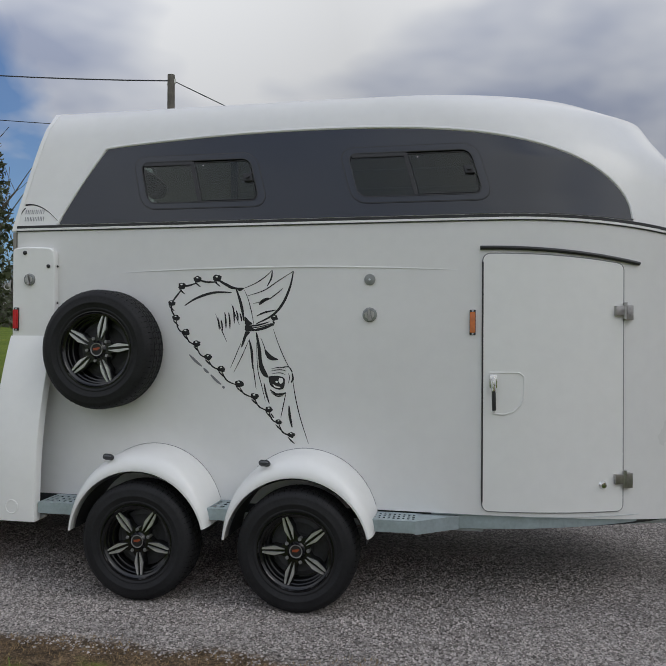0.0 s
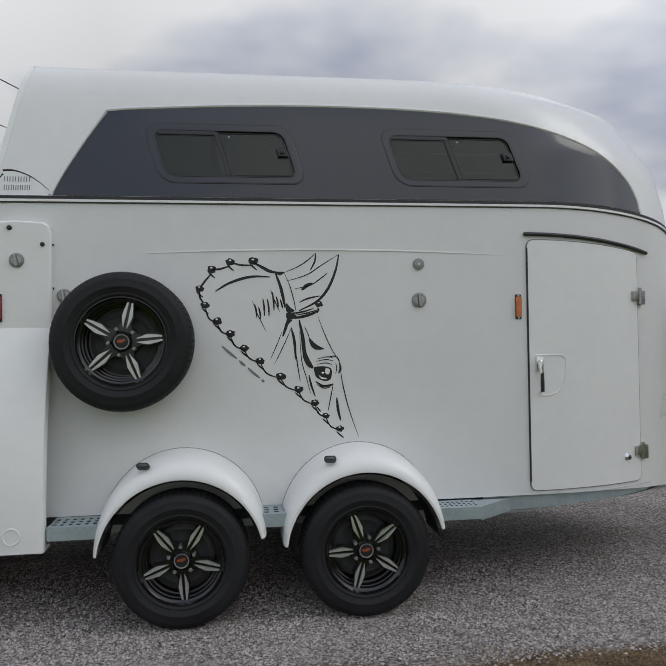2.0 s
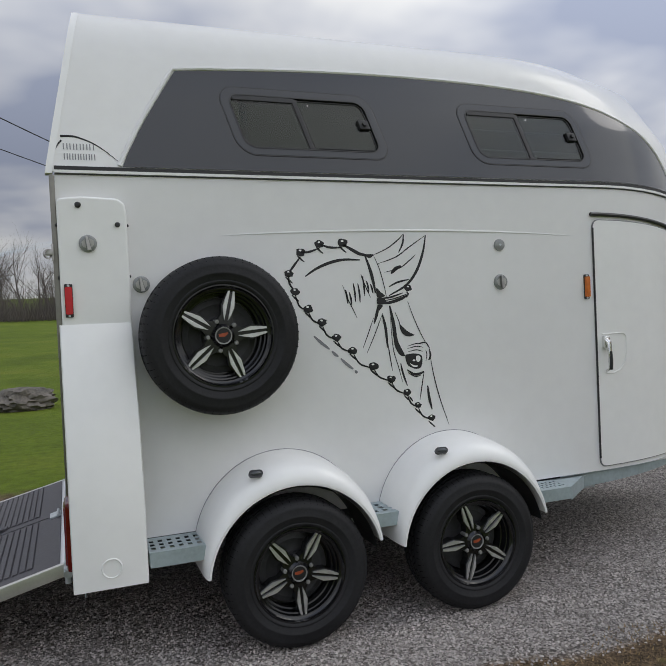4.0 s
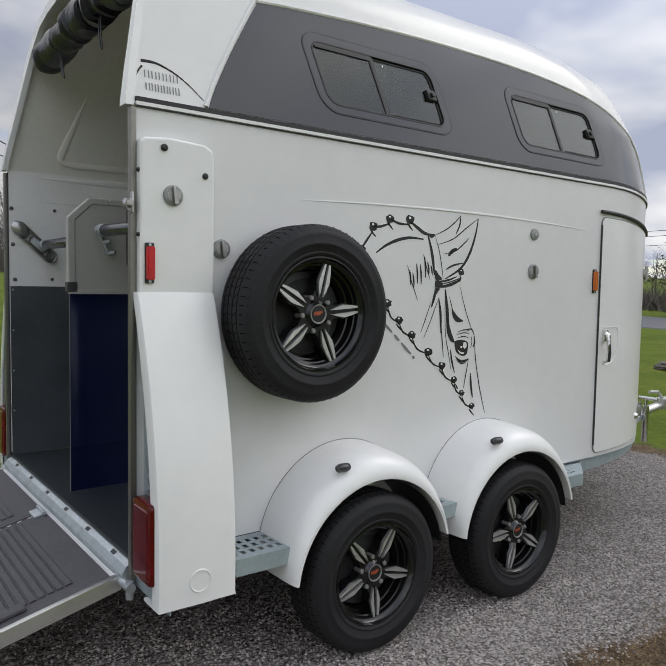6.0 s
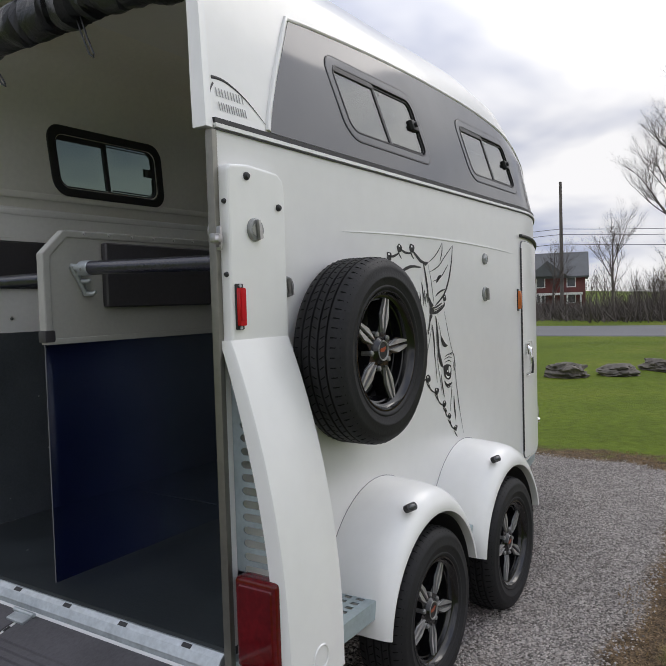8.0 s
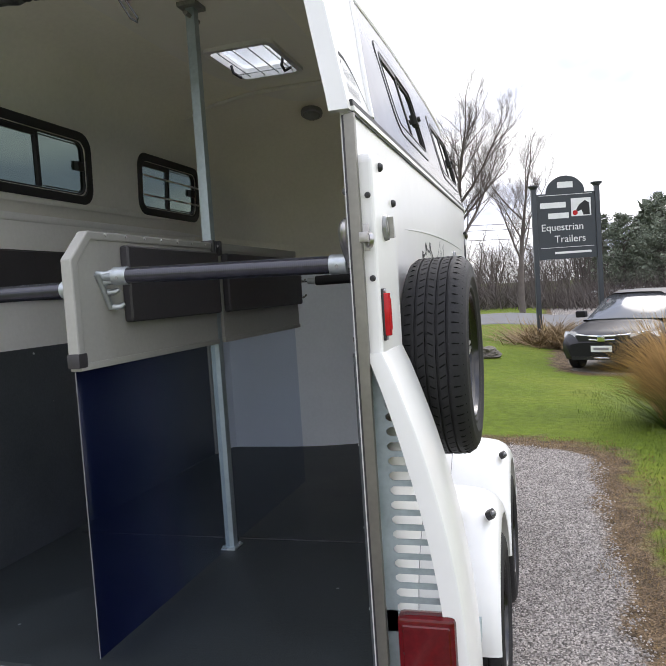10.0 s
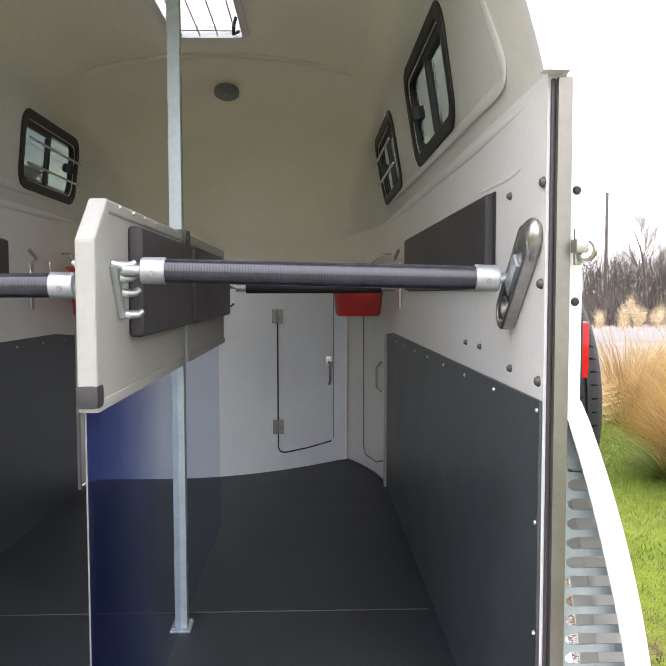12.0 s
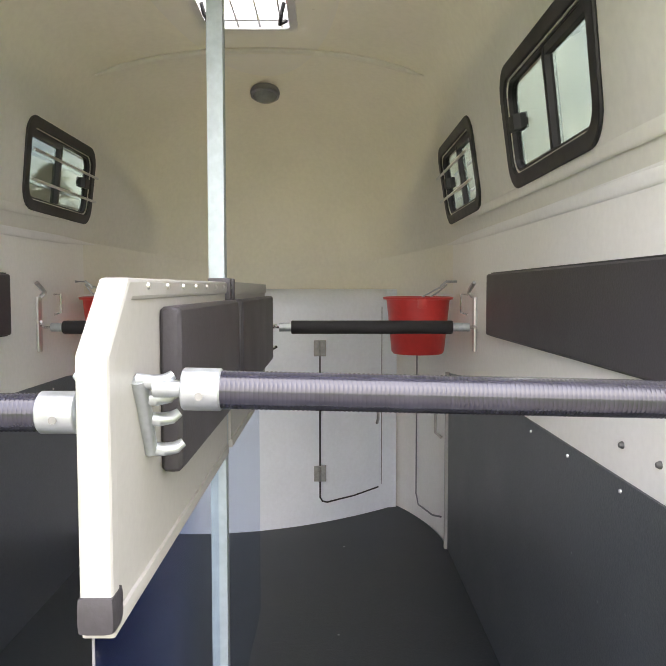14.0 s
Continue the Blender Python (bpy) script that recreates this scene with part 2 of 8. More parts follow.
M["grey_ink"] = mat("grey_vinyl_print", (0.20, 0.20, 0.21), 0.45, vary=0.15, scale=20)
M["pad"] = mat("dark_vinyl_pad", (0.045, 0.042, 0.046), 0.46, vary=0.2, scale=5, fine=90, bump=0.07, bump_scale=140)
M["panel_white"] = mat("partition_grey_board", (0.38, 0.375, 0.34), 0.45, vary=0.07, scale=3, fine=60, bump=0.04, bump_scale=60)
M["edge_white"] = mat("partition_cream_edging", (0.38, 0.375, 0.345), 0.4, vary=0.08, scale=6, fine=60)
M["bucket"] = mat("red_bucket_plastic", (0.58, 0.045, 0.04), 0.38, vary=0.12, scale=6, fine=40)
M["foam"] = mat("black_foam_grip", (0.02, 0.02, 0.021), 0.7, vary=0.2, scale=30, bump=0.2, bump_scale=200)
M["hose"] = mat("black_ribbed_sleeve", (0.028, 0.028, 0.042), 0.22, vary=0.2, scale=20, coat=0.5)
M["tarp"] = mat("black_canvas_tarp", (0.028, 0.029, 0.032), 0.3, vary=0.3, scale=5, bump=0.3, bump_scale=60)
M["stone"] = mat("limestone_boulder", (0.135, 0.12, 0.10), 0.9, vary=0.55, scale=4, fine=25, bump=0.8, bump_scale=14)
M["bark"] = mat("grey_bark", (0.13, 0.11, 0.095), 0.9, vary=0.35, scale=3, fine=30, bump=0.5, bump_scale=30)
M["twigs"] = mat("bare_twigs", (0.105, 0.088, 0.078), 0.9, vary=0.3, scale=1, random_tone=0.3)
# distance haze is mixed into this paler needle colour
M["far_needles"] = mat("far_needles_haze_tint", (0.17, 0.20, 0.145), 0.8, vary=0.3, scale=0.5, random_tone=0.3)
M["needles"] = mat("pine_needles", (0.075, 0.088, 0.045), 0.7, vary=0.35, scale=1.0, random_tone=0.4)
M["pole_wood"] = mat("weathered_pole_wood", (0.14, 0.125, 0.11), 0.85, vary=0.3, scale=5, fine=40, bump=0.4, bump_scale=40)
M["wire"] = mat("black_cable", (0.02, 0.02, 0.022), 0.6, vary=0.1)
M["brick"] = mat("red_house_brick", (0.135, 0.044, 0.038), 0.85, vary=0.3, scale=1.2, fine=12)
M["slate"] = mat("grey_roof_shingle", (0.11, 0.115, 0.12), 0.8, vary=0.2, scale=1.5, fine=9)
M["paint_white"] = mat("white_house_paint", (0.72, 0.72, 0.70), 0.6, vary=0.08, scale=2)
M["asphalt"] = mat("worn_asphalt", (0.13, 0.13, 0.135), 0.85, vary=0.2, scale=0.4, fine=20, bump=0.2, bump_scale=60)
M["car"] = mat("black_car_paint", (0.012, 0.011, 0.014), 0.4, vary=0.2, scale=3, spec=0.2, coat=0.12)
M["car_far"] = mat("silver_car_paint", (0.42, 0.43, 0.44), 0.3, 0.4, vary=0.1, scale=3, coat=0.6)
M["car_glass"] = mat("dark_car_glass", (0.07, 0.075, 0.08), 0.1, vary=0.1, scale=2, spec=0.4, coat=0.3)
M["lamp_clear"] = mat("clear_headlamp", (0.62, 0.62, 0.60), 0.12, 0.3, vary=0.15, scale=20, coat=0.8)
M["sign"] = mat("dark_slate_sign_board", (0.035, 0.042, 0.05), 0.5, vary=0.15, scale=4)
M["sign_white"] = mat("white_sign_paint", (0.74, 0.75, 0.74), 0.5, vary=0.06, scale=8)
M["straw"] = mat("dry_ornamental_grass", (0.52, 0.36, 0.17), 0.8, vary=0.3, scale=2, random_tone=0.35)
M["green_blade"] = mat("lawn_blade", (0.14, 0.20, 0.028), 0.65, vary=0.3, scale=1.5, random_tone=0.3)
M["dry_blade"] = mat("dead_brown_blade", (0.22, 0.15, 0.07), 0.8, vary=0.35, scale=2, random_tone=0.4)
M["plume"] = mat("pale_grass_plume", (0.62, 0.50, 0.35), 0.9, vary=0.15, scale=6, random_tone=0.2)
M["gravel"] = mat("grey_gravel_stones", (0.34, 0.312, 0.29), 0.85, vary=0.25, scale=4, random_tone=0.62)
M["blue"] = mat("blue_trailer_shell", (0.03, 0.05, 0.30), 0.3, vary=0.15, scale=2, coat=0.4)
M["vent_clear"] = mat("clear_grey_plastic", (0.24, 0.25, 0.245), 0.2, 0.2, vary=0.15, scale=25, coat=0.5)


def glass_mat(name, tint, gloss=0.06):
    m = bpy.data.materials.new(name)
    m.use_nodes = True
    nt = m.node_tree
    nt.nodes.remove(nt.nodes["Principled BSDF"])
    out = nt.nodes["Material Output"]
    tr = nt.nodes.new("ShaderNodeBsdfTransparent")
    tr.inputs[0].default_value = (*tint, 1)
    gl = nt.nodes.new("ShaderNodeBsdfGlossy")
    gl.inputs["Roughness"].default_value = gloss
    lw = nt.nodes.new("ShaderNodeLayerWeight")
    lw.inputs[0].default_value = 0.5
    pw = nt.nodes.new("ShaderNodeMath")
    pw.operation = "POWER"
    pw.inputs[1].default_value = 2.8
    nt.links.new(lw.outputs["Facing"], pw.inputs[0])
    rng = nt.nodes.new("ShaderNodeMapRange")
    rng.inputs["To Min"].default_value, rng.inputs["To Max"].default_value = 0.035, 1.0
    nt.links.new(pw.outputs[0], rng.inputs["Value"])
    mix = nt.nodes.new("ShaderNodeMixShader")
    nt.links.new(rng.outputs[0], mix.inputs[0])
    nt.links.new(tr.outputs[0], mix.inputs[1])
    nt.links.new(gl.outputs[0], mix.inputs[2])
    nt.links.new(mix.outputs[0], out.inputs[0])
    return m


M["pane"] = glass_mat("tinted_acrylic_pane", (0.35, 0.40, 0.375), 0.03)
M["hatch_pane"] = glass_mat("clear_roof_pane", (0.9, 0.92, 0.93), 0.2)


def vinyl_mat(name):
    """See-through vinyl sheet with edge glow painted in: navy at its rear hem, paling to a faint blue haze forwards."""
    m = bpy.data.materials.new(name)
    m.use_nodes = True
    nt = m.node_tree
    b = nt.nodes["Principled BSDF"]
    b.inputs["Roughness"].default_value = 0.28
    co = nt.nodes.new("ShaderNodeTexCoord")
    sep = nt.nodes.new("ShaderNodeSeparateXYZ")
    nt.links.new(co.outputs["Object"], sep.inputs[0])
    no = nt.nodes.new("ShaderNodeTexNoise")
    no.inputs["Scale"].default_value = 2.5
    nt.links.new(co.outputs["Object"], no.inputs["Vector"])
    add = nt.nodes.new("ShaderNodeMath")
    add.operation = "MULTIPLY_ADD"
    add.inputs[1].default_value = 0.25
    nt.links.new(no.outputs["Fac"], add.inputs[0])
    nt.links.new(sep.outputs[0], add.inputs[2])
    # gradient along the sheet stands in for its deeper blue at grazing view
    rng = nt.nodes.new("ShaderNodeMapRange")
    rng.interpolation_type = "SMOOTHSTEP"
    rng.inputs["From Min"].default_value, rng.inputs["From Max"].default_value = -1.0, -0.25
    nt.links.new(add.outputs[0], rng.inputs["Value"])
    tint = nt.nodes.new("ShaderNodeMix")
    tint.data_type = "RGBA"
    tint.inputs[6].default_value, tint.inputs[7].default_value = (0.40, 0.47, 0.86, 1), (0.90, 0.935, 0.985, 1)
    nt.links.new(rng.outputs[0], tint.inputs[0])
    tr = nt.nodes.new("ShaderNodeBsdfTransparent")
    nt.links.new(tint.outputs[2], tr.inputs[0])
    glow_mix = nt.nodes.new("ShaderNodeMix")
    glow_mix.data_type = "RGBA"
    glow_mix.inputs[6].default_value, glow_mix.inputs[7].default_value = (0.008, 0.014, 0.038, 1), (0.14, 0.18, 0.28, 1)
    nt.links.new(rng.outputs[0], glow_mix.inputs[0])
    nt.links.new(glow_mix.outputs[2], b.inputs["Base Color"])
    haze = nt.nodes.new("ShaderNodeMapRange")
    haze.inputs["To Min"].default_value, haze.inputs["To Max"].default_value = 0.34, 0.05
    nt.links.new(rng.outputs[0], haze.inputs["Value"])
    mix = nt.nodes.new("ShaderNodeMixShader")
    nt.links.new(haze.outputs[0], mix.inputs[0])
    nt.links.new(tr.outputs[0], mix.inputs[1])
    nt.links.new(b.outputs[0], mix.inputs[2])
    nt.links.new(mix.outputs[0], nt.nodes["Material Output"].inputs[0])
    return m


M["vinyl"] = vinyl_mat("blue_vinyl_painted_glow")


# ---- mesh helpers ----
def finish(name, bm, material, parent=None, label="", smooth=False):
    me = bpy.data.meshes.new(name)
    bm.normal_update()
    bm.to_mesh(me)
    bm.free()
    if smooth:
        me.shade_smooth()
        me.set_sharp_from_angle(angle=radians(38))
    me.materials.append(material)
    ob = new(name, me)
    if parent is not None:
        ob.parent = parent
    if label:
        ob["label"] = label
    return ob


def part(name, bm, material, parent, label="", smooth=True):
    return finish(name, bm, material, parent, label, smooth)


def thing(name, label, category, at=(0, 0, 0), group="", kind=""):
    ob = new(name)
    ob.location = at
    return tagged(ob, label, category, group, kind)


def box(bm, x0, x1, y0, y1, z0, z1, bevel=0.0, m=None, seg=2):
    r = bmesh.ops.create_cube(bm, size=1.0)
    vs = r["verts"]
    mt = Matrix.Translation(((x0 + x1) / 2, (y0 + y1) / 2, (z0 + z1) / 2)) @ Matrix.Diagonal((x1 - x0, y1 - y0, z1 - z0, 1))
    bmesh.ops.transform(bm, matrix=(m @ mt) if m is not None else mt, verts=vs)
    if bevel:
        es = list({e for v in vs for e in v.link_edges})
        bmesh.ops.bevel(bm, geom=es, offset=bevel, segments=seg, profile=0.7, affect="EDGES")
    return bm


def rod(bm, p0, p1, r0, r1=None, n=12, caps=True):
    p0, p1 = Vector(p0), Vector(p1)
    d = p1 - p0
    m = Matrix.Translation((p0 + p1) / 2) @ d.to_track_quat("Z", "Y").to_matrix().to_4x4()
    bmesh.ops.create_cone(bm, cap_ends=caps, segments=n, radius1=r0, radius2=r0 if r1 is None else r1, depth=d.length, matrix=m)
    return bm


def tube(bm, pts, r, n=8, flat=1.0, up=(0, 1, 0)):
    """A round or flattened tube along points; r may be a list."""
    pts = [Vector(p) for p in pts]
    rings = []
    for i, p in enumerate(pts):
        a, b = pts[max(0, i - 1)], pts[min(len(pts) - 1, i + 1)]
        d = (b - a).normalized()
        u = Vector(up)
        s = d.cross(u)
        if s.length < 1e-4:
            s = d.cross(Vector((0.3, 0.2, 0.9)))
        s.normalize()
        u = s.cross(d).normalized()
        rad = r[i] if isinstance(r, (list, tuple)) else r
        rings.append([bm.verts.new(p + s * (math.cos(k / n * 2 * math.pi) * rad) + u * (math.sin(k / n * 2 * math.pi) * rad * flat)) for k in range(n)])
    for a, b in zip(rings, rings[1:]):
        for k in range(n):
            bm.faces.new((a[k], a[(k + 1) % n], b[(k + 1) % n], b[k]))
    bm.faces.new(list(reversed(rings[0])))
    bm.faces.new(rings[-1])
    return bm


def prism(bm, outline, a0, a1, axis="y", m=None):
    """An outline (two coordinates a point) pushed from a0 to a1 along an axis."""
    def place(p, a):
        q = {"y": (p[0], a, p[1]), "x": (a, p[0], p[1]), "z": (p[0], p[1], a)}[axis]
        return m @ Vector(q) if m is not None else Vector(q)
    lo = [bm.verts.new(place(p, a0)) for p in outline]
    hi = [bm.verts.new(place(p, a1)) for p in outline]
    n = len(outline)
    bm.faces.new(lo)
    bm.faces.new(list(reversed(hi)))
    for i in range(n):
        bm.faces.new((lo[i], hi[i], hi[(i + 1) % n], lo[(i + 1) % n]))
    bmesh.ops.recalc_face_normals(bm, faces=bm.faces[:])
    return bm


def lathe(bm, profile, n=40, m=None, start=0.0, turn=2 * math.pi):
    """A profile of (radius, height) spun round z; closed over a full turn."""
    full = abs(turn - 2 * math.pi) < 1e-6
    cols = n if full else n + 1
    grid = []
    for k in range(cols):
        a = start + turn * k / n
        col = []
        for r, h in profile:
            v = Vector((r * math.cos(a), r * math.sin(a), h))
            col.append(bm.verts.new(m @ v if m is not None else v))
        grid.append(col)
    for k in range(n):
        a, b = grid[k], grid[(k + 1) % cols]
        for i in range(len(profile) - 1):
            bm.faces.new((a[i], b[i], b[i + 1], a[i + 1]))
    bmesh.ops.remove_doubles(bm, verts=bm.verts[:], dist=1e-5)
    bmesh.ops.recalc_face_normals(bm, faces=bm.faces[:])
    return bm


def round_rect(w, h, r, n=6):
    pts = []
    for cx, cy, a0 in ((w / 2 - r, h / 2 - r, 0), (-w / 2 + r, h / 2 - r, 90), (-w / 2 + r, -h / 2 + r, 180), (w / 2 - r, -h / 2 + r, 270)):
        for k in range(n + 1):
            a = radians(a0 + 90 * k / n)
            pts.append((cx + r * math.cos(a), cy + r * math.sin(a)))
    return pts


def ring_plate(bm, outer, inner, h0, h1, m):
    """A flat frame between two outlines with the same number of points, h0 to h1 thick along the matrix's z."""
    rows = [[bm.verts.new(m @ Vector((x, y, h))) for x, y in pts] for pts, h in ((outer, h0), (outer, h1), (inner, h1), (inner, h0))]
    n = len(outer)
    for a, b in zip(rows, rows[1:] + rows[:1]):
        for k in range(n):
            bm.faces.new((a[k], a[(k + 1) % n], b[(k + 1) % n], b[k]))
    bmesh.ops.recalc_face_normals(bm, faces=bm.faces[:])
    return bm


def raw(name, verts, faces, material, parent=None, smooth=False):
    me = bpy.data.meshes.new(name)
    me.from_pydata([tuple(v) for v in verts], [], faces)
    if smooth:
        me.shade_smooth()
    me.materials.append(material)
    ob = new(name, me)
    if parent is not None:
        ob.parent = parent
    return ob


# ---- ground ----
DRIVE = (-3.0, 1.25, 8.2, 2.0, 0.7)
LOT = (27.4, -15.0, 15.6, 14.0, 1.0)


def box_field(x, y, area):
    cx, cy, hx, hy, r = area
    dx, dy = max(abs(x - cx) - hx + r, 0), max(abs(y - cy) - hy + r, 0)
    return math.hypot(dx, dy) - r


def wobble(x, y):
    return 0.10 * noise.noise((x * 1.3, y * 1.3, 3.1)) + 0.05 * noise.noise((x * 5.0, y * 5.0, 9.0))


def drive_field(x, y):
    return min(box_field(x, y, DRIVE), box_field(x, y, LOT)) + wobble(x, y)


def land(x, y):
    """Height of the land: level round the trailer, rising gently to the north, dipping to the gravel lot."""
    up = max(0.0, y - 9.0)
    fx, fy = max(0.0, min(1.0, (x - 7.0) / 6.0)), max(0.0, min(1.0, (1.0 - y) / 2.5))
    dip = 0.25 * fx * fx * (3 - 2 * fx) * fy * fy * (3 - 2 * fy)
    return 0.046 * up * up / (up + 14.0) - 0.012 - dip


def ground_mat():
    m = bpy.data.materials.new("lawn_and_gravel")
    m.use_nodes = True
    nt = m.node_tree
    N, L = nt.nodes, nt.links
    b = N["Principled BSDF"]
    b.inputs["Roughness"].default_value = 0.9
    b.inputs["Specular IOR Level"].default_value = 0.15
    co = N.new("ShaderNodeTexCoord")
    warp = N.new("ShaderNodeTexNoise")
    warp.inputs["Scale"].default_value, warp.inputs["Detail"].default_value = 1.6, 5

    def math_node(op, a, c=None):
        n = N.new("ShaderNodeMath")
        n.operation = op
        for i, v in enumerate((a, c)):
            if v is None:
                continue
            if isinstance(v, (int, float)):
                n.inputs[i].default_value = v
            else:
                L.new(v, n.inputs[i])
        return n.outputs[0]

    def vec(op, a, c=None):
        n = N.new("ShaderNodeVectorMath")
        n.operation = op
        L.new(a, n.inputs[0])
        if c is not None:
            n.inputs[1].default_value = c
        return n

    L.new(co.outputs["Object"], warp.inputs["Vector"])
    flat = vec("MULTIPLY", co.outputs["Object"], (1, 1, 0)).outputs[0]

    def field(area):
        cx, cy, hx, hy, r = area
        a = vec("SUBTRACT", flat, (cx, cy, 0)).outputs[0]
        a = vec("ABSOLUTE", a).outputs[0]
        a = vec("SUBTRACT", a, (hx - r, hy - r, 0)).outputs[0]
        a = vec("MAXIMUM", a, (0, 0, 0)).outputs[0]
        return math_node("SUBTRACT", vec("LENGTH", a).outputs["Value"], r)

    d = math_node("MINIMUM", field(DRIVE), field(LOT))
    d = math_node("ADD", d, math_node("MULTIPLY", math_node("SUBTRACT", warp.outputs["Fac"], 0.5), 0.45))

    def ramp(source, *stops):
        r = N.new("ShaderNodeValToRGB")
        L.new(source, r.inputs[0])
        els = r.color_ramp.elements
        while len(els) < len(stops):
            els.new(0.5)
        for e, (p, c) in zip(els, stops):
            e.position, e.color = p, (*c, 1)
        return r.outputs[0]

    def texture(scale, detail=4, rough=0.6):
        n = N.new("ShaderNodeTexNoise")
        n.inputs["Scale"].default_value, n.inputs["Detail"].default_value, n.inputs["Roughness"].default_value = scale, detail, rough
        L.new(co.outputs["Object"], n.inputs["Vector"])
        return n.outputs["Fac"]

    vor = N.new("ShaderNodeTexVoronoi")
    vor.inputs["Scale"].default_value = 105
    L.new(co.outputs["Object"], vor.inputs["Vector"])
    sepc = N.new("ShaderNodeSeparateColor")
    L.new(vor.outputs["Color"], sepc.inputs[0])
    pebble = ramp(sepc.outputs[0], (0.0, (0.075, 0.069, 0.064)), (0.5, (0.225, 0.208, 0.194)), (1.0, (0.50, 0.47, 0.44)))
    patch = ramp(texture(0.9), (0.35, (0.78, 0.76, 0.74)), (0.65, (1.08, 1.06, 1.04)))
    gm = N.new("ShaderNodeMix")
    gm.data_type, gm.blend_type = "RGBA", "MULTIPLY"
    gm.inputs[0].default_value = 1.0
    L.new(pebble, gm.inputs[6])
    L.new(patch, gm.inputs[7])
    grass = ramp(texture(0.35, 6, 0.65), (0.3, (0.078, 0.115, 0.010)), (0.5, (0.115, 0.162, 0.014)), (0.72, (0.17, 0.195, 0.026)))
    mow = ramp(texture(9, 5, 0.7), (0.3, (0.65, 0.65, 0.6)), (0.7, (1.2, 1.2, 1.15)))
    gr = N.new("ShaderNodeMix")
    gr.data_type, gr.blend_type = "RGBA", "MULTIPLY"
    gr.inputs[0].default_value = 1.0
    L.new(grass, gr.inputs[6])
    L.new(mow, gr.inputs[7])
    dead = ramp(texture(7, 6, 0.7), (0.3, (0.08, 0.062, 0.04)), (0.55, (0.24, 0.175, 0.11)), (0.8, (0.40, 0.31, 0.20)))

    def step(source, lo, hi):
        r = N.new("ShaderNodeMapRange")
        r.interpolation_type = "SMOOTHSTEP"
        r.inputs["From Min"].default_value, r.inputs["From Max"].default_value = lo, hi
        L.new(source, r.inputs["Value"])
        return r.outputs[0]

    one = N.new("ShaderNodeMix")
    one.data_type = "RGBA"
    L.new(step(d, -0.04, 0.06), one.inputs[0])
    L.new(gm.outputs[2], one.inputs[6])
    soil = N.new("ShaderNodeMix")
    soil.data_type, soil.blend_type = "RGBA", "OVERLAY"
    soil.inputs[0].default_value = 0.8
    L.new(dead, soil.inputs[6])
    L.new(pebble, soil.inputs[7])
    L.new(soil.outputs[2], one.inputs[7])
    two = N.new("ShaderNodeMix")
    two.data_type = "RGBA"
    spread = math_node("ADD", d, math_node("MULTIPLY", math_node("SUBTRACT", texture(3.5, 5), 0.5), 0.9))
    L.new(step(spread, 0.22, 0.52), two.inputs[0])
    L.new(one.outputs[2], two.inputs[6])
    L.new(gr.outputs[2], two.inputs[7])
    L.new(two.outputs[2], b.inputs["Base Color"])
    bump = N.new("ShaderNodeBump")
    bump.inputs["Strength"].default_value, bump.inputs["Distance"].default_value = 0.8, 0.012
    L.new(vor.outputs["Distance"], bump.inputs["Height"])
    L.new(bump.outputs[0], b.inputs["Normal"])
    return m


def build_ground():
    def axis(lo, hi):
        fine = list(np.arange(-12, 16.01, 1.0))
        far = [18, 21, 25, 30, 36, 44, 54, 66, 82, 105, 140, 200, 300, 450]
        return sorted([-v + 4 for v in far] + fine + far)
    xs, ys = axis(0, 0), axis(0, 0)
    verts = [(x, y, land(x, y)) for y in ys for x in xs]
    n = len(xs)
    faces = [(j * n + i, j * n + i + 1, (j + 1) * n + i + 1, (j + 1) * n + i) for j in range(len(ys) - 1) for i in range(n - 1)]
    ob = raw("ground", verts, faces, ground_mat(), smooth=True)
    tagged(ob, "mown green lawn with a grey gravel driveway and dead brown verge", "ground", kind="structure")


build_ground()
ry = [-140, -100, -70, -50, -35, -25, -18, -12, -8, -5, -3, -2, -1, 0, 1, 2, 4, 7, 9, 12, 16, 21, 28, 38, 52, 70, 95, 125, 160]
road = raw("road", [(x, y, land(x, y) + dz) for y in ry for x, dz in ((25.3, -0.05), (25.5, 0.03), (29.7, 0.06), (34.0, 0.03), (34.2, -0.05))], [(j * 5 + i, j * 5 + i + 1, j * 5 + i + 6, j * 5 + i + 5) for j in range(len(ry) - 1) for i in range(4)], M["asphalt"])
tagged(road, "worn grey asphalt country road beyond the lawn", "road", kind="structure")


# ---- trailer shell shapes ----
W = 1.90
MID = W / 2
BELT = 2.06
# height, inset of the side, foremost x, x where the bow begins
LEVELS = ((2.06, 0.0, 4.05, 2.75), (2.19, 0.028, 4.04, 2.72), (2.41, 0.075, 3.97, 2.74), (2.595, 0.12, 3.80, 2.60),
          (2.705, 0.158, 3.73, 2.46), (2.816, 0.235, 3.46, 2.15), (2.860, 0.36, 3.18, 1.8), (2.888, 0.57, 2.75, 1.4), (2.898, MID, 2.1, 1.0))


def level(z):
    if z <= LEVELS[0][0]:
        return LEVELS[0][1:]
    for a, b in zip(LEVELS, LEVELS[1:]):
        if z <= b[0]:
            f = (z - a[0]) / (b[0] - a[0])
            return tuple(p + (q - p) * f for p, q in zip(a[1:], b[1:]))
    return LEVELS[-1][1:]


def sag(x, z):
    """The belt line dips towards the nose."""
    k = max(0.0, min(1.0, (2.58 - z) / 0.52)) if z > BELT else 1.0
    return -0.09 * max(0.0, (x - 2.85) / 1.2) ** 2 * k


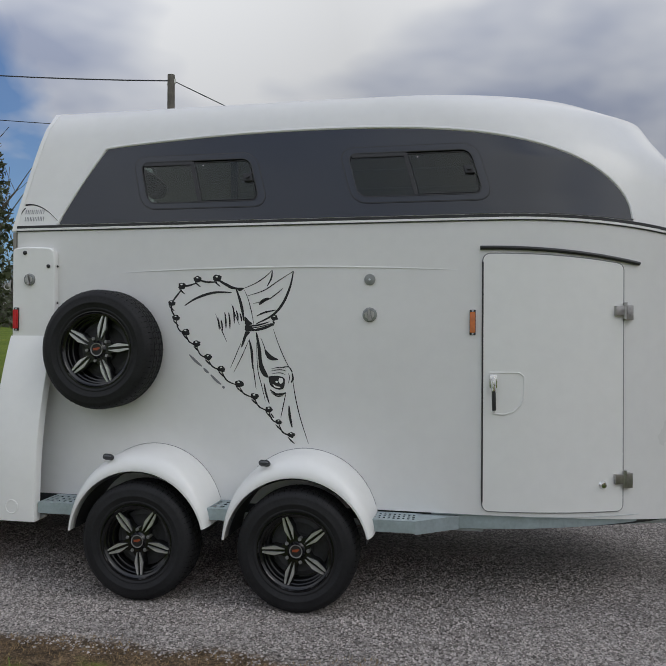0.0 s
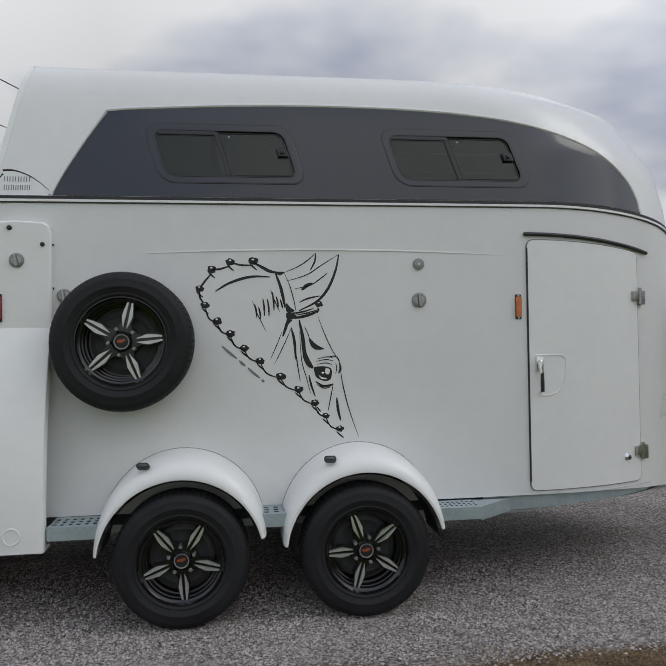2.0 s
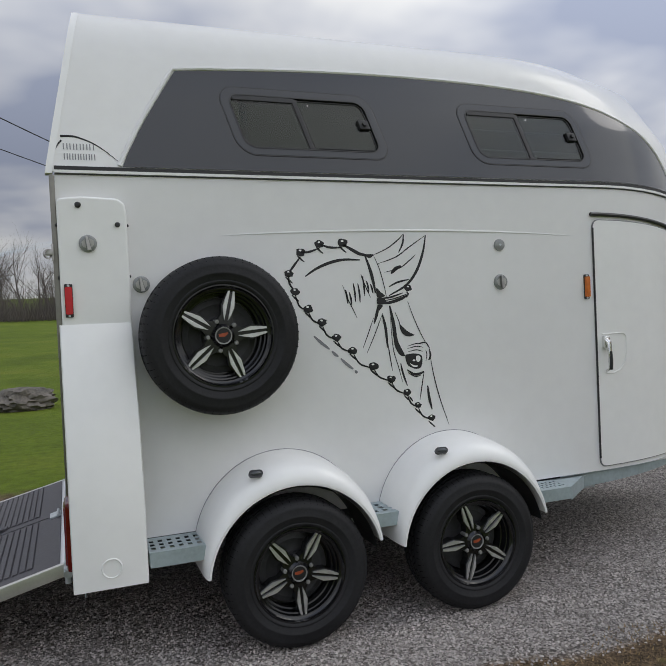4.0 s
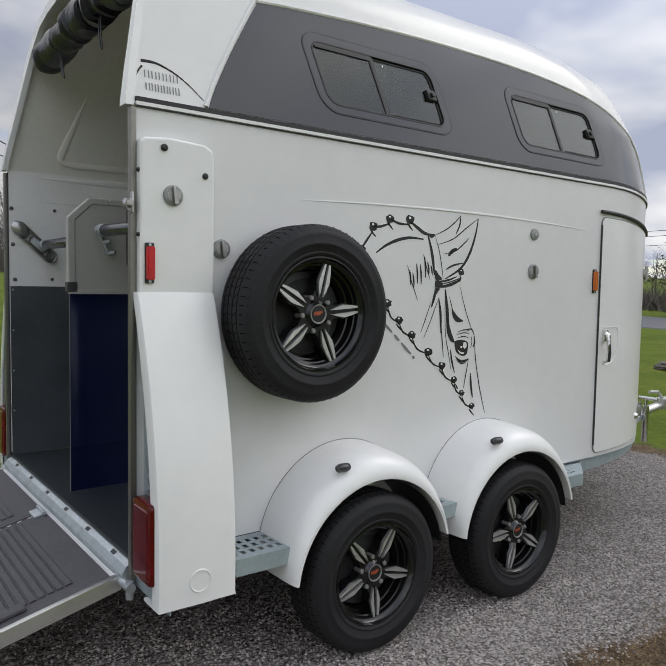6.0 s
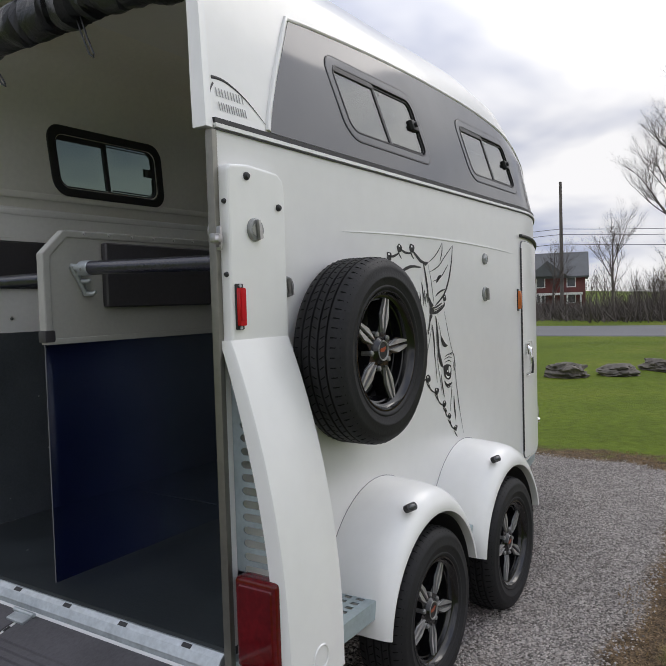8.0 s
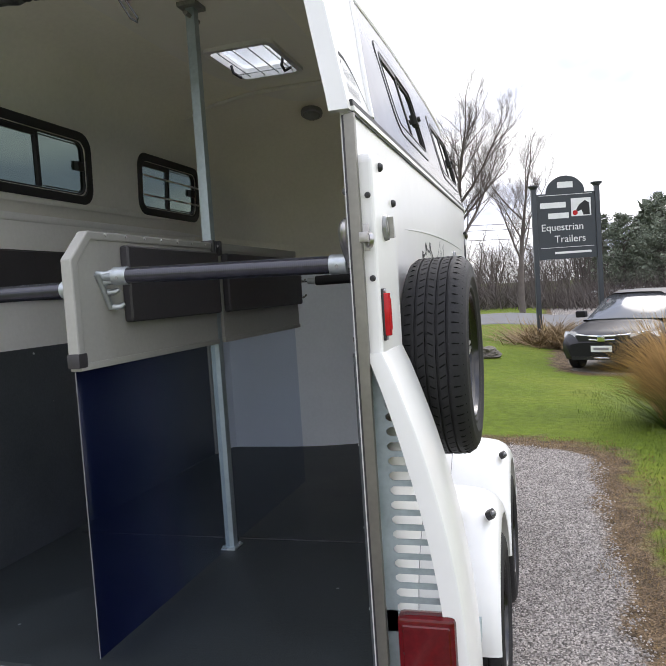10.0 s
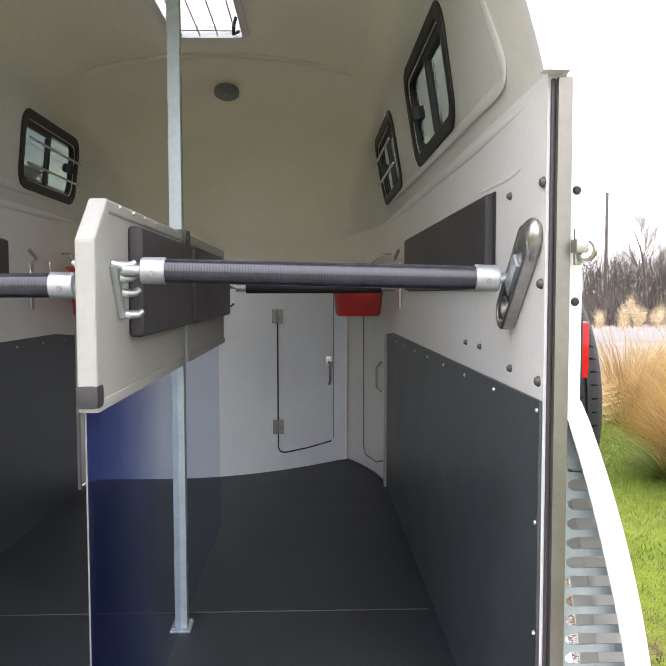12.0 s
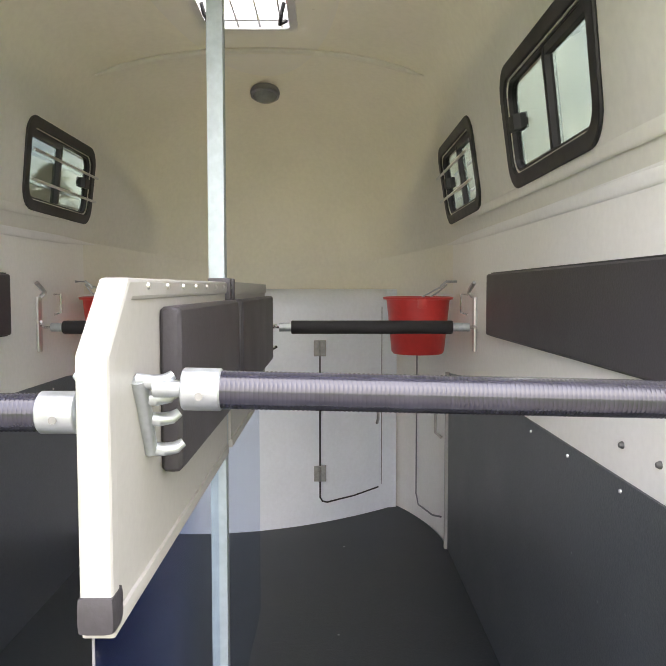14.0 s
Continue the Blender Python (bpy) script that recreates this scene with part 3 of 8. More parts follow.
def side_y(x, z, inset=0.0):
    """The near side's surface at a place along the trailer and a height."""
    d, f, x0 = level(z)
    d, f = d + inset, f - inset
    half = MID - d
    if x <= x0:
        return d
    u = min(1.0, (x - x0) / (f - x0))
    return MID - half * math.sqrt(max(0.0, 1 - u * u))


def tail_x(z):
    return 0.0 if z < BELT - 0.0005 else -0.03 + 0.19 * (z - BELT)


def outline(z, inset=0.0, n1=16, n2=20):
    """The plan outline at a height, from the near rear corner round the nose to the far one."""
    d, f, x0 = level(z)
    half, f, x0 = max(0.0, MID - d - inset), f - inset, x0
    xr = tail_x(z)
    near = [(xr + (x0 - xr) * i / n1, MID - half) for i in range(n1)]
    bow = [(x0 + (f - x0) * math.sin(a), MID - half * math.cos(a)) for a in [math.pi / 2 * i / n2 for i in range(n2 + 1)]]
    right = near + bow
    return right + [(x, W - y) for x, y in reversed(right[:-1])]


def skin(levels, thick, closed_top):
    """A hollow shell between an outer and an inner surface; levels are heights."""
    bm = bmesh.new()
    rows = {0: [], 1: []}
    for k in (0, 1):
        for z in levels:
            pts = outline(z, thick * k)
            zz = z - (0.028 * k if closed_top and z > 2.6 else 0)
            rows[k].append([bm.verts.new((x, y, zz + sag(x, z))) for x, y in pts])
    n = len(rows[0][0])
    for k in (0, 1):
        for a, b in zip(rows[k], rows[k][1:]):
            for i in range(n - 1):
                bm.faces.new((a[i], a[i + 1], b[i + 1], b[i]) if k == 0 else (b[i], b[i + 1], a[i + 1], a[i]))
    rims = [0] if closed_top else [0, -1]
    for r in rims:
        a, b = rows[0][r], rows[1][r]
        for i in range(n - 1):
            bm.faces.new((a[i], b[i], b[i + 1], a[i + 1]))
    for i in (0, n - 1):
        for j in range(len(levels) - 1):
            bm.faces.new((rows[0][j][i], rows[0][j + 1][i], rows[1][j + 1][i], rows[1][j][i]))
    bmesh.ops.remove_doubles(bm, verts=bm.verts[:], dist=2e-4)
    bmesh.ops.dissolve_degenerate(bm, edges=bm.edges[:], dist=1e-5)
    bmesh.ops.recalc_face_normals(bm, faces=bm.faces[:])
    return bm


def cut(ob, cutters):
    """Takes the cutters out of a mesh and drops them."""
    for c in cutters:
        mod = ob.modifiers.new("opening", "BOOLEAN")
        mod.operation, mod.object, mod.solver = "DIFFERENCE", c, "EXACT"
    dg = bpy.context.evaluated_depsgraph_get()
    dg.update()
    me = bpy.data.meshes.new_from_object(ob.evaluated_get(dg))
    ob.modifiers.clear()
    ob.data = me
    for c in cutters:
        bpy.data.objects.remove(c)


def window_frame_matrix(x, z, far=False):
    """A frame in the plane of the side shell: local x along the trailer, local y up, local z outwards."""
    e = 0.12
    a, b = Vector((x - e, side_y(x - e, z), z)), Vector((x + e, side_y(x + e, z), z))
    c, d = Vector((x, side_y(x, z - e), z - e)), Vector((x, side_y(x, z + e), z + e))
    ax, up = (b - a).normalized(), (d - c).normalized()
    out = ax.cross(up).normalized()
    up = out.cross(ax)
    m = Matrix((ax, up, out)).transposed().to_4x4()
    m.translation = Vector((x, side_y(x, z), z))
    m = m @ Matrix(((1, -0.28, 0, 0), (0, 1, 0, 0), (0, 0, 1, 0), (0, 0, 0, 1)))
    if far:
        flip = Matrix.Diagonal((1, -1, 1, 1))
        m = Matrix.Translation((0, W, 0)) @ flip @ m
    return m


trailer = thing("horse_trailer", "white two-axle horse trailer with grey window band, rear ramp down", "horse trailer", (1.3, MID, 0))
TR = Matrix.Translation((-1.3, -MID, 0))


def tp(name, bm, material, label="", smooth=True, parent=None):
    """A part of the trailer, in world coordinates."""
    if parent is None:
        bmesh.ops.transform(bm, matrix=TR, verts=bm.verts[:])
        return finish(name, bm, material, trailer, label, smooth)
    inv = TR
    bmesh.ops.transform(bm, matrix=inv, verts=bm.verts[:])
    return finish(name, bm, material, parent, label, smooth)


WINDOWS = [(x, 2.325, far) for far in (False, True) for x in (1.128, 2.37)]
roof = tp("roof_shell", skin([r[0] for r in LEVELS[:1]] + [2.12, 2.19, 2.3, 2.41, 2.5, 2.595, 2.65, 2.705, 2.765, 2.816, 2.840, 2.860, 2.875, 2.888, 2.898], 0.02, True), M["roof_gel"])
cutters = []
for x, z, far in WINDOWS:
    bm = bmesh.new()
    prism(bm, round_rect(0.682, 0.268, 0.055), -0.1, 0.1, "z", TR @ window_frame_matrix(x, z, far))
    cutters.append(finish("c", bm, M["gel"], trailer))
HATCH = (1.83, 0.962, 0.50, 0.34)
bm = bmesh.new()
box(bm, HATCH[0] - HATCH[2] / 2, HATCH[0] + HATCH[2] / 2, HATCH[1] - HATCH[3] / 2, HATCH[1] + HATCH[3] / 2, 2.7, 3.0, m=TR)
cutters.append(finish("c", bm, M["gel"], trailer))
cut(roof, cutters)
roof.data.set_sharp_from_angle(angle=radians(38))
body = tp("body_wall", skin([0.49, 0.8, 1.3, 1.8, BELT - 0.001], 0.03, False), M["roof_gel"])

# cream inner faces of the roof
roof.data.materials.append(M["cream"])
for p in roof.data.polygons:
    c = p.center + Vector((1.3, MID, 0))
    if p.normal.dot(Vector((min(c.x, 2.2), MID, 1.6)) - c) > 0 and c.x > 0.05 and abs(p.normal.z) < 0.999 and c.z > 1.9:
        p.material_index = 1
body.data.materials.append(M["inner"])
for p in body.data.polygons:
    c = p.center + Vector((1.3, MID, 0))
    if p.normal.dot(Vector((min(c.x, 2.2), MID, c.z)) - c) > 0 and abs(p.normal.z) < 0.5 and c.x > 0.02:
        p.material_index = 2 if c.z > 1.8 and c.x > 2.7 else 1
body.data.materials.append(M["cream"])


def along(z, x0, x1, off, steps=30, far=False):
    """Points along the side at a height, off metres outside the skin."""
    pts = []
    for i in range(steps + 1):
        x = x0 + (x1 - x0) * i / steps
        y = side_y(x, z) - off
        pts.append((x, W - y if far else y, z + sag(x, z)))
    return pts


def belt_strip(name, z, h, off, material):
    bm = bmesh.new()
    rows = []
    for dz, inw in ((-h / 2, 0.012), (-h / 2, 0), (h / 2, 0), (h / 2, 0.012)):
        pp = outline(BELT - 0.001, -off + inw)
        rows.append([bm.verts.new((x, y, z + dz + sag(x, z))) for x, y in pp])
    n = len(rows[0])
    for a, b in zip(rows, rows[1:]):
        for i in range(n - 1):
            bm.faces.new((a[i], a[i + 1], b[i + 1], b[i]))
    for i in (0, n - 1):
        bm.faces.new([r[i] for r in rows])
    bmesh.ops.recalc_face_normals(bm, faces=bm.faces[:])
    return tp(name, bm, material)


belt_strip("belt_trim", 2.075, 0.016, 0.006, M["seal"])
belt_strip("belt_trim", 2.060, 0.012, 0.010, M["gel"])
belt_strip("belt_trim", 2.050, 0.004, 0.006, M["seal"])


def band_top(x):
    """Upper edge of the grey band."""
    if x < 0.53:
        return 2.55
    if x < 1.7:
        t = (x - 0.53) / 1.17
        return 2.55 + 0.055 * math.sin(t * math.pi / 2)
    t = (x - 1.7) / 1.83
    return 2.085 + 0.52 * math.sqrt(max(0.0, 1 - t ** 2.6))


def grey_band(far):
    """Grey painted band as a thin skin over the shell, from a slanted rear edge to a point at the nose."""
    bm = bmesh.new()
    cols, rows = 72, 14
    sheets = []
    for off in (0.004, -0.002):
        grid = []
        for i in range(cols + 1):
            col = []
            for j in range(rows + 1):
                v, u, zb = j / rows, i / cols, 2.088
                xa = 0.275 + 0.255 * v ** 1.15
                x = xa + (3.53 - xa) * (1 - (1 - u) ** 1.5)
                top = band_top(0.53 + (x - xa) / max(1e-6, 3.53 - xa) * (3.53 - 0.53)) if x > 0.53 else 2.55
                z = zb + (max(top, zb + 0.004) - zb) * v
                y = side_y(x, z) - off
                col.append(bm.verts.new((x, W - y if far else y, z + sag(x, z))))
            grid.append(col)
        sheets.append(grid)
    A, B = sheets
    for g in sheets:
        for a, b in zip(g, g[1:]):
            for j in range(rows):
                bm.faces.new((a[j], b[j], b[j + 1], a[j + 1]))
    for i in range(cols):
        for j in (0, rows):
            bm.faces.new((A[i][j], A[i + 1][j], B[i + 1][j], B[i][j]))
    for j in range(rows):
        for i in (0, cols):
            bm.faces.new((A[i][j], A[i][j + 1], B[i][j + 1], B[i][j]))
    bmesh.ops.recalc_face_normals(bm, faces=bm.faces[:])
    ob = tp("window_band", bm, M["band"], "dark grey metallic band round the windows")
    cs = []
    for x, z, f in WINDOWS:
        if f == far:
            bm = bmesh.new()
            prism(bm, round_rect(0.72, 0.30, 0.06), -0.1, 0.1, "z", TR @ window_frame_matrix(x, z, far))
            cs.append(finish("c", bm, M["gel"], trailer))
    cut(ob, cs)
    ob.data.shade_smooth()
    ob.data.set_sharp_from_angle(angle=radians(30))
    # raised moulded lip round the band
    pts = []
    for i in range(9):
        v = i / 8
        x = 0.275 + 0.255 * v ** 1.15 - 0.012
        pts.append((x, 2.09 + 0.465 * v))
    for i in range(1, 41):
        x = 0.53 + (3.53 - 0.53) * (1 - (1 - i / 40) ** 1.5)
        pts.append((x, max(band_top(x) + 0.010, 2.09)))
    bm = bmesh.new()
    tube(bm, [(x, (W - side_y(x, z) + 0.000) if far else side_y(x, z), z + sag(x, z)) for x, z in pts], 0.011, 8)
    tp("moulded_lip", bm, M["roof_gel"])


grey_band(False)
grey_band(True)


def side_window(x, z, far, grille):
    m = TR @ window_frame_matrix(x, z, far)
    bm = bmesh.new()
    ring_plate(bm, round_rect(0.755, 0.330, 0.08), round_rect(0.675, 0.262, 0.055), -0.002, 0.0065, m)
    outer = finish("window_outer_frame", bm, M["band"], trailer, "grey outer window surround")
    mod = outer.modifiers.new("round", "BEVEL")
    mod.width, mod.segments, mod.limit_method = 0.002, 2, "ANGLE"
    bm = bmesh.new()
    ring_plate(bm, round_rect(0.763, 0.338, 0.084), round_rect(0.754, 0.329, 0.08), -0.004, 0.006, m)
    finish("window_seal_line", bm, M["seal"], outer)
    bm = bmesh.new()
    ring_plate(bm, round_rect(0.680, 0.266, 0.055), round_rect(0.668, 0.254, 0.048), -0.018, 0.0085, m)
    finish("window_gasket", bm, M["seal"], outer)
    bm = bmesh.new()
    ring_plate(bm, round_rect(0.785, 0.362, 0.085), round_rect(0.690, 0.274, 0.055), -0.030, -0.0185, m)
    inn = finish("window_inner_frame", bm, M["seal"], outer, "black inner window frame")
    mod = inn.modifiers.new("round", "BEVEL")
    mod.width, mod.segments, mod.limit_method = 0.006, 2, "ANGLE"
    for a, b, h in ((-0.338, 0.0, 0.004), (-0.02, 0.338, 0.0)):
        bm = bmesh.new()
        prism(bm, [(a, -0.131), (b, -0.131), (b, 0.131), (a, 0.131)], h - 0.006, h - 0.002, "z", m)
        pane = finish("pane", bm, M["pane"], outer)
        pane.visible_shadow = False
    # sliding track along the top of the rear half, and the slider's upright
    bm = bmesh.new()
    box(bm, -0.318, -0.02, 0.104, 0.127, -0.016, 0.0075, 0.002, m)
    finish("slide_track", bm, M["seal"], outer)
    bm = bmesh.new()
    box(bm, -0.03, -0.008, -0.125, 0.125, -0.018, 0.006, 0.003, m)
    finish("window_bar", bm, M["seal"], outer)
    for q in ([(-0.008, 0.118), (0.30, 0.118), (0.322, 0.10), (0.326, 0.03)], [(0.326, -0.02), (0.322, -0.10), (0.30, -0.119), (0.02, -0.119)]):
        bm = bmesh.new()
        tube(bm, [m @ Vector((a, b, 0.0)) for a, b in q], 0.0035, 6)
        finish("slider_edge", bm, M["seal"], outer)
    bm = bmesh.new()
    box(bm, 0.272, 0.325, -0.012, 0.034, -0.03, 0.013, 0.005, m)
    rod(bm, m @ Vector((0.300, 0.012, 0.01)), m @ Vector((0.300, 0.012, 0.026)), 0.012)
    finish("window_latch", bm, M["seal"], outer)
    bm = bmesh.new()
    rod(bm, m @ Vector((0.045, 0.098, 0.0)), m @ Vector((0.045, 0.098, 0.003)), 0.004, None, 8)
    finish("screw", bm, M["alu"], outer)
    if grille:
        for v in (-0.062, 0.05):
            bm = bmesh.new()
            rod(bm, m @ Vector((-0.37, v, -0.05)), m @ Vector((0.37, v, -0.05)), 0.006)
            finish("grille_rod", bm, M["alu"], outer)


for x, z, far in WINDOWS:
    side_window(x, z, far, x > 2)

# ---- roof hatch ----
hx, hy, hw, hd = HATCH
hm = TR @ Matrix.Translation((hx, hy, 0))
bm = bmesh.new()
ring_plate(bm, round_rect(hw + 0.04, hd + 0.04, 0.04), round_rect(hw - 0.02, hd - 0.02, 0.03), 2.845, 2.905, hm)
hatch = finish("roof_hatch_frame", bm, M["inner"], trailer, "white roof hatch frame")
bm = bmesh.new()
box(bm, -hw / 2 - 0.03, hw / 2 + 0.03, -hd / 2 - 0.03, hd / 2 + 0.03, 2.915, 2.925, 0.004, hm)
pane = finish("hatch_pane", bm, M["hatch_pane"], hatch)
pane.visible_shadow = False
for k in range(4):
    bm = bmesh.new()
    yy = -hd / 2 + hd * (k + 0.5) / 4
    rod(bm, hm @ Vector((-hw / 2, yy, 2.858)), hm @ Vector((hw / 2, yy, 2.858)), 0.004)
    finish("hatch_grille_rod", bm, M["alu"], hatch)
bm = bmesh.new()
rod(bm, hm @ Vector((0.17, -hd / 2, 2.856)), hm @ Vector((0.17, hd / 2, 2.856)), 0.004)
finish("hatch_grille_rod", bm, M["alu"], hatch)
for s in (-1, 1):
    bm = bmesh.new()
    tube(bm, [hm @ Vector((0.02, s * (hd / 2 - 0.02), 2.86)), hm @ Vector((0.02, s * (hd / 2 - 0.03), 2.82)), hm @ Vector((0.10, s * (hd / 2 - 0.04), 2.815)), hm @ Vector((0.14, s * (hd / 2 - 0.02), 2.84))], 0.008)
    finish("hatch_handle", bm, M["seal"], hatch)

# ---- floor, bulkhead, linings ----
bm = bmesh.new()
pts = [(x, y) for x, y in outline(1.0, 0.031) if x > -0.1]
prism(bm, pts, 0.43, 0.48, "z")
tp("floor_mat", bm, M["mat"], "black rubber floor mat", smooth=False)

bm = bmesh.new()
tube(bm, [(1.158, y, 0.4802) for y in (0.06, 0.5, 0.9, 1.3, 1.8)], 0.0035, 6, up=(0, 0, 1))
tp("mat_seam", bm, M["seal"])


def lining(far):
    bm = bmesh.new()
    top = 1.425
    pts = [(0.002, 0.482), (2.80, 0.482), (2.80, top - 0.03), (2.5, top - 0.005), (0.002, top)]
    y0, y1 = (0.0305, 0.037) if not far else (W - 0.037, W - 0.0305)
    prism(bm, pts, y0, y1, "y")
    lin = tp("side_lining", bm, M["lining"], "black scuffed side lining", smooth=False)
    ys = 0.0345 if not far else W - 0.0345
    yq = 0.041 if not far else W - 0.041
    for k in range(9):
        bm = bmesh.new()
        rod(bm, (0.014 + 0.328 * k, ys, top - 0.02 - 0.003 * k), (0.014 + 0.328 * k, yq, top - 0.02 - 0.003 * k), 0.006, 0.004, 8)
        tp("rivet", bm, M["alu"], parent=lin)
    for k in range(3):
        bm = bmesh.new()
        rod(bm, (0.014, ys, 0.727 + 0.226 * k), (0.014, yq, 0.727 + 0.226 * k), 0.006, 0.004, 8)
        tp("rivet", bm, M["alu"], parent=lin)
    bm = bmesh.new()
    box(bm, 2.795, 2.825, *((0.028, 0.052) if not far else (W - 0.052, W - 0.028)), 0.48, 1.40, 0.004)
    tp("lining_end_profile", bm, M["edge_white"], parent=lin)


lining(False)
lining(True)


def bulk_x(y):
    t = max(0.0, (1.35 - y) / 1.1)
    return 3.03 + 0.50 * t ** 1.9


bm = bmesh.new()
ys = [0.235 + (W - 0.05 - 0.235) * i / 30 for i in range(31)]
zs = (0.48, 0.9, 1.4, 1.72, 1.78, 1.82)
lean = (0, 0, 0.01, 0.03, 0.08, 0.16)
grid = [[bm.verts.new((min(bulk_x(y) + dx, 2.73 + 1.255 * math.sqrt(1 - ((y - MID) / (MID - 0.034)) ** 2)), y, z)) for y in ys] for z, dx in zip(zs, lean)]
for a, b in zip(grid, grid[1:]):
    for i in range(30):
        bm.faces.new((a[i], b[i], b[i + 1], a[i + 1]))
back = [bm.verts.new((2.75 + 1.262 * math.sqrt(1 - ((y - MID) / (MID - 0.034)) ** 2), y, 1.825)) for y in ys]
for i in range(30):
    bm.faces.new((grid[-1][i], back[i], back[i + 1], grid[-1][i + 1]))
bmesh.ops.recalc_face_normals(bm, faces=bm.faces[:])
bulk = tp("front_bulkhead", bm, M["bulk_white"], "curved white front bulkhead with a locker door")


def bulk_pt(y, z, off=0.004):
    return (bulk_x(y) - off, y, z)


# locker door seams, hinges and latch on the bulkhead
seam = [(0.70, 1.50), (0.70, 1.0), (0.70, 0.63), (0.685, 0.605), (0.66, 0.595), (0.5, 0.605), (0.35, 0.625)]
bm = bmesh.new()
tube(bm, [bulk_pt(y, z) for y, z in seam], 0.005, 6)
tp("locker_seam", bm, M["seal"], parent=bulk)
bm = bmesh.new()
tube(bm, [bulk_pt(0.33, z, 0.004) for z in (1.72, 1.3, 0.9, 0.64)], 0.0025, 6)
tp("locker_seam", bm, M["grey_ink"], parent=bulk)
for z in (1.49, 0.77):
    bm = bmesh.new()
    x = bulk_x(0.70)
    box(bm, x - 0.018, x + 0.006, 0.665, 0.735, z - 0.045, z + 0.045, 0.004)
    rod(bm, (x - 0.02, 0.70, z - 0.045), (x - 0.02, 0.70, z + 0.045), 0.008)
    tp("locker_hinge", bm, M["bolt_grey"], parent=bulk)
bm = bmesh.new()
x = bulk_x(0.36)
tube(bm, [(x - 0.01, 0.36, 1.17), (x - 0.04, 0.355, 1.15), (x - 0.045, 0.355, 1.05), (x - 0.015, 0.36, 1.02)], 0.009)
box(bm, x - 0.012, x + 0.01, 0.335, 0.385, 1.14, 1.21, 0.004)
tp("locker_latch", bm, M["steel_dark"], parent=bulk)
# inner frame of the side door
bm = bmesh.new()
tube(bm, [(x, side_y(x, 1.0) + 0.034, z) for x, z in ((2.95, 0.60), (3.1, 0.56), (3.3, 0.56), (3.33, 0.62), (3.33, 1.4), (3.33, 1.75))], 0.005, 6)
tp("door_inner_seam", bm, M["grey_ink"])
bm = bmesh.new()
tube(bm, [(2.95, side_y(2.95, 1) + 0.04, 1.22), (2.95, side_y(2.95, 1) + 0.07, 1.18), (2.95, side_y(2.95, 1) + 0.07, 1.06), (2.95, side_y(2.95, 1) + 0.035, 1.03)], 0.008)
tp("door_inner_handle", bm, M["edge_white"])

# soft moulded ribs inside the shell: an upper one that turns up at its rear end, a lower one, and a short lip under it
def wall_rib(far, pts, radii, material):
    bm = bmesh.new()
    pts = smooth3(pts)
    n = len(pts)
    tube(bm, [(x, (W - side_y(x, z) - d) if far else side_y(x, z) + d, z) for x, z, d in pts], [radii * min(1.0, 0.1 + 6.0 * min(k, n - 1 - k) / n) for k in range(n)], 14, 0.26)
    tp("moulded_rib", bm, material)


def smooth3(pts, n=5):
    out = []
    P = [pts[0]] + list(pts) + [pts[-1]]
    for i in range(1, len(P) - 2):
        a, b, c, d = P[i - 1:i + 3]
        for t in [k / n for k in range(n)]:
            out.append(tuple(0.5 * (2 * b[q] + (c[q] - a[q]) * t + (2 * a[q] - 5 * b[q] + 4 * c[q] - d[q]) * t * t + (3 * b[q] - a[q] - 3 * c[q] + d[q]) * t ** 3) for q in range(3)))
    return out + [tuple(pts[-1])]


for far in (False, True):
    up = [(0.40, 2.50, 0.021), (0.35, 2.36, 0.021), (0.29, 2.21, 0.021), (0.275, 2.155, 0.021), (0.31, 2.128, 0.021), (0.45, 2.124, 0.021)]
    up += [(0.45 + 2.25 * k / 6, 2.124 + 0.02 * k / 6, 0.021) for k in range(1, 7)]
    wall_rib(far, up, 0.020, M["cream"])
    wall_rib(far, [(0.15 + 2.75 * k / 7, 2.031 + 0.022 * k / 7, 0.0305) for k in range(8)], 0.018, M["inner"])
    wall_rib(far, [(0.16, 1.906, 0.0305), (0.26, 1.900, 0.0305), (0.40, 1.902, 0.0305), (0.55, 1.905, 0.0305)], 0.005, M["inner"])
bm = bmesh.new()
pts = []
for k in range(15):
    y = 0.24 + (W - 0.48) * k / 14
    zz = 2.848 - 0.105 * abs((y - MID) / 0.71) ** 2.4
    pts.append((2.33, y, zz))
tube(bm, pts, [0.003] + [0.014] * 13 + [0.003], 8, up=(1, 0, 0))
tp("moulded_rib", bm, M["cream"])
# ceiling lamp
bm = bmesh.new()
lm = TR @ pose(2.82, 0.968, 2.806, 0, 16, 0)
lathe(bm, [(0.0, 0.012), (0.070, 0.012), (0.074, 0.0), (0.072, -0.018), (0.062, -0.023), (0.0, -0.025)], 28, lm)
lamp_o = finish("ceiling_lamp", bm, M["grey_ink"], trailer, "round dark-rimmed ceiling lamp, unlit", True)
bm = bmesh.new()
lathe(bm, [(0.060, -0.022), (0.05, -0.034), (0.025, -0.041), (0.0, -0.043)], 28, lm)
finish("lamp_lens", bm, M["vent_clear"], lamp_o, "", True)


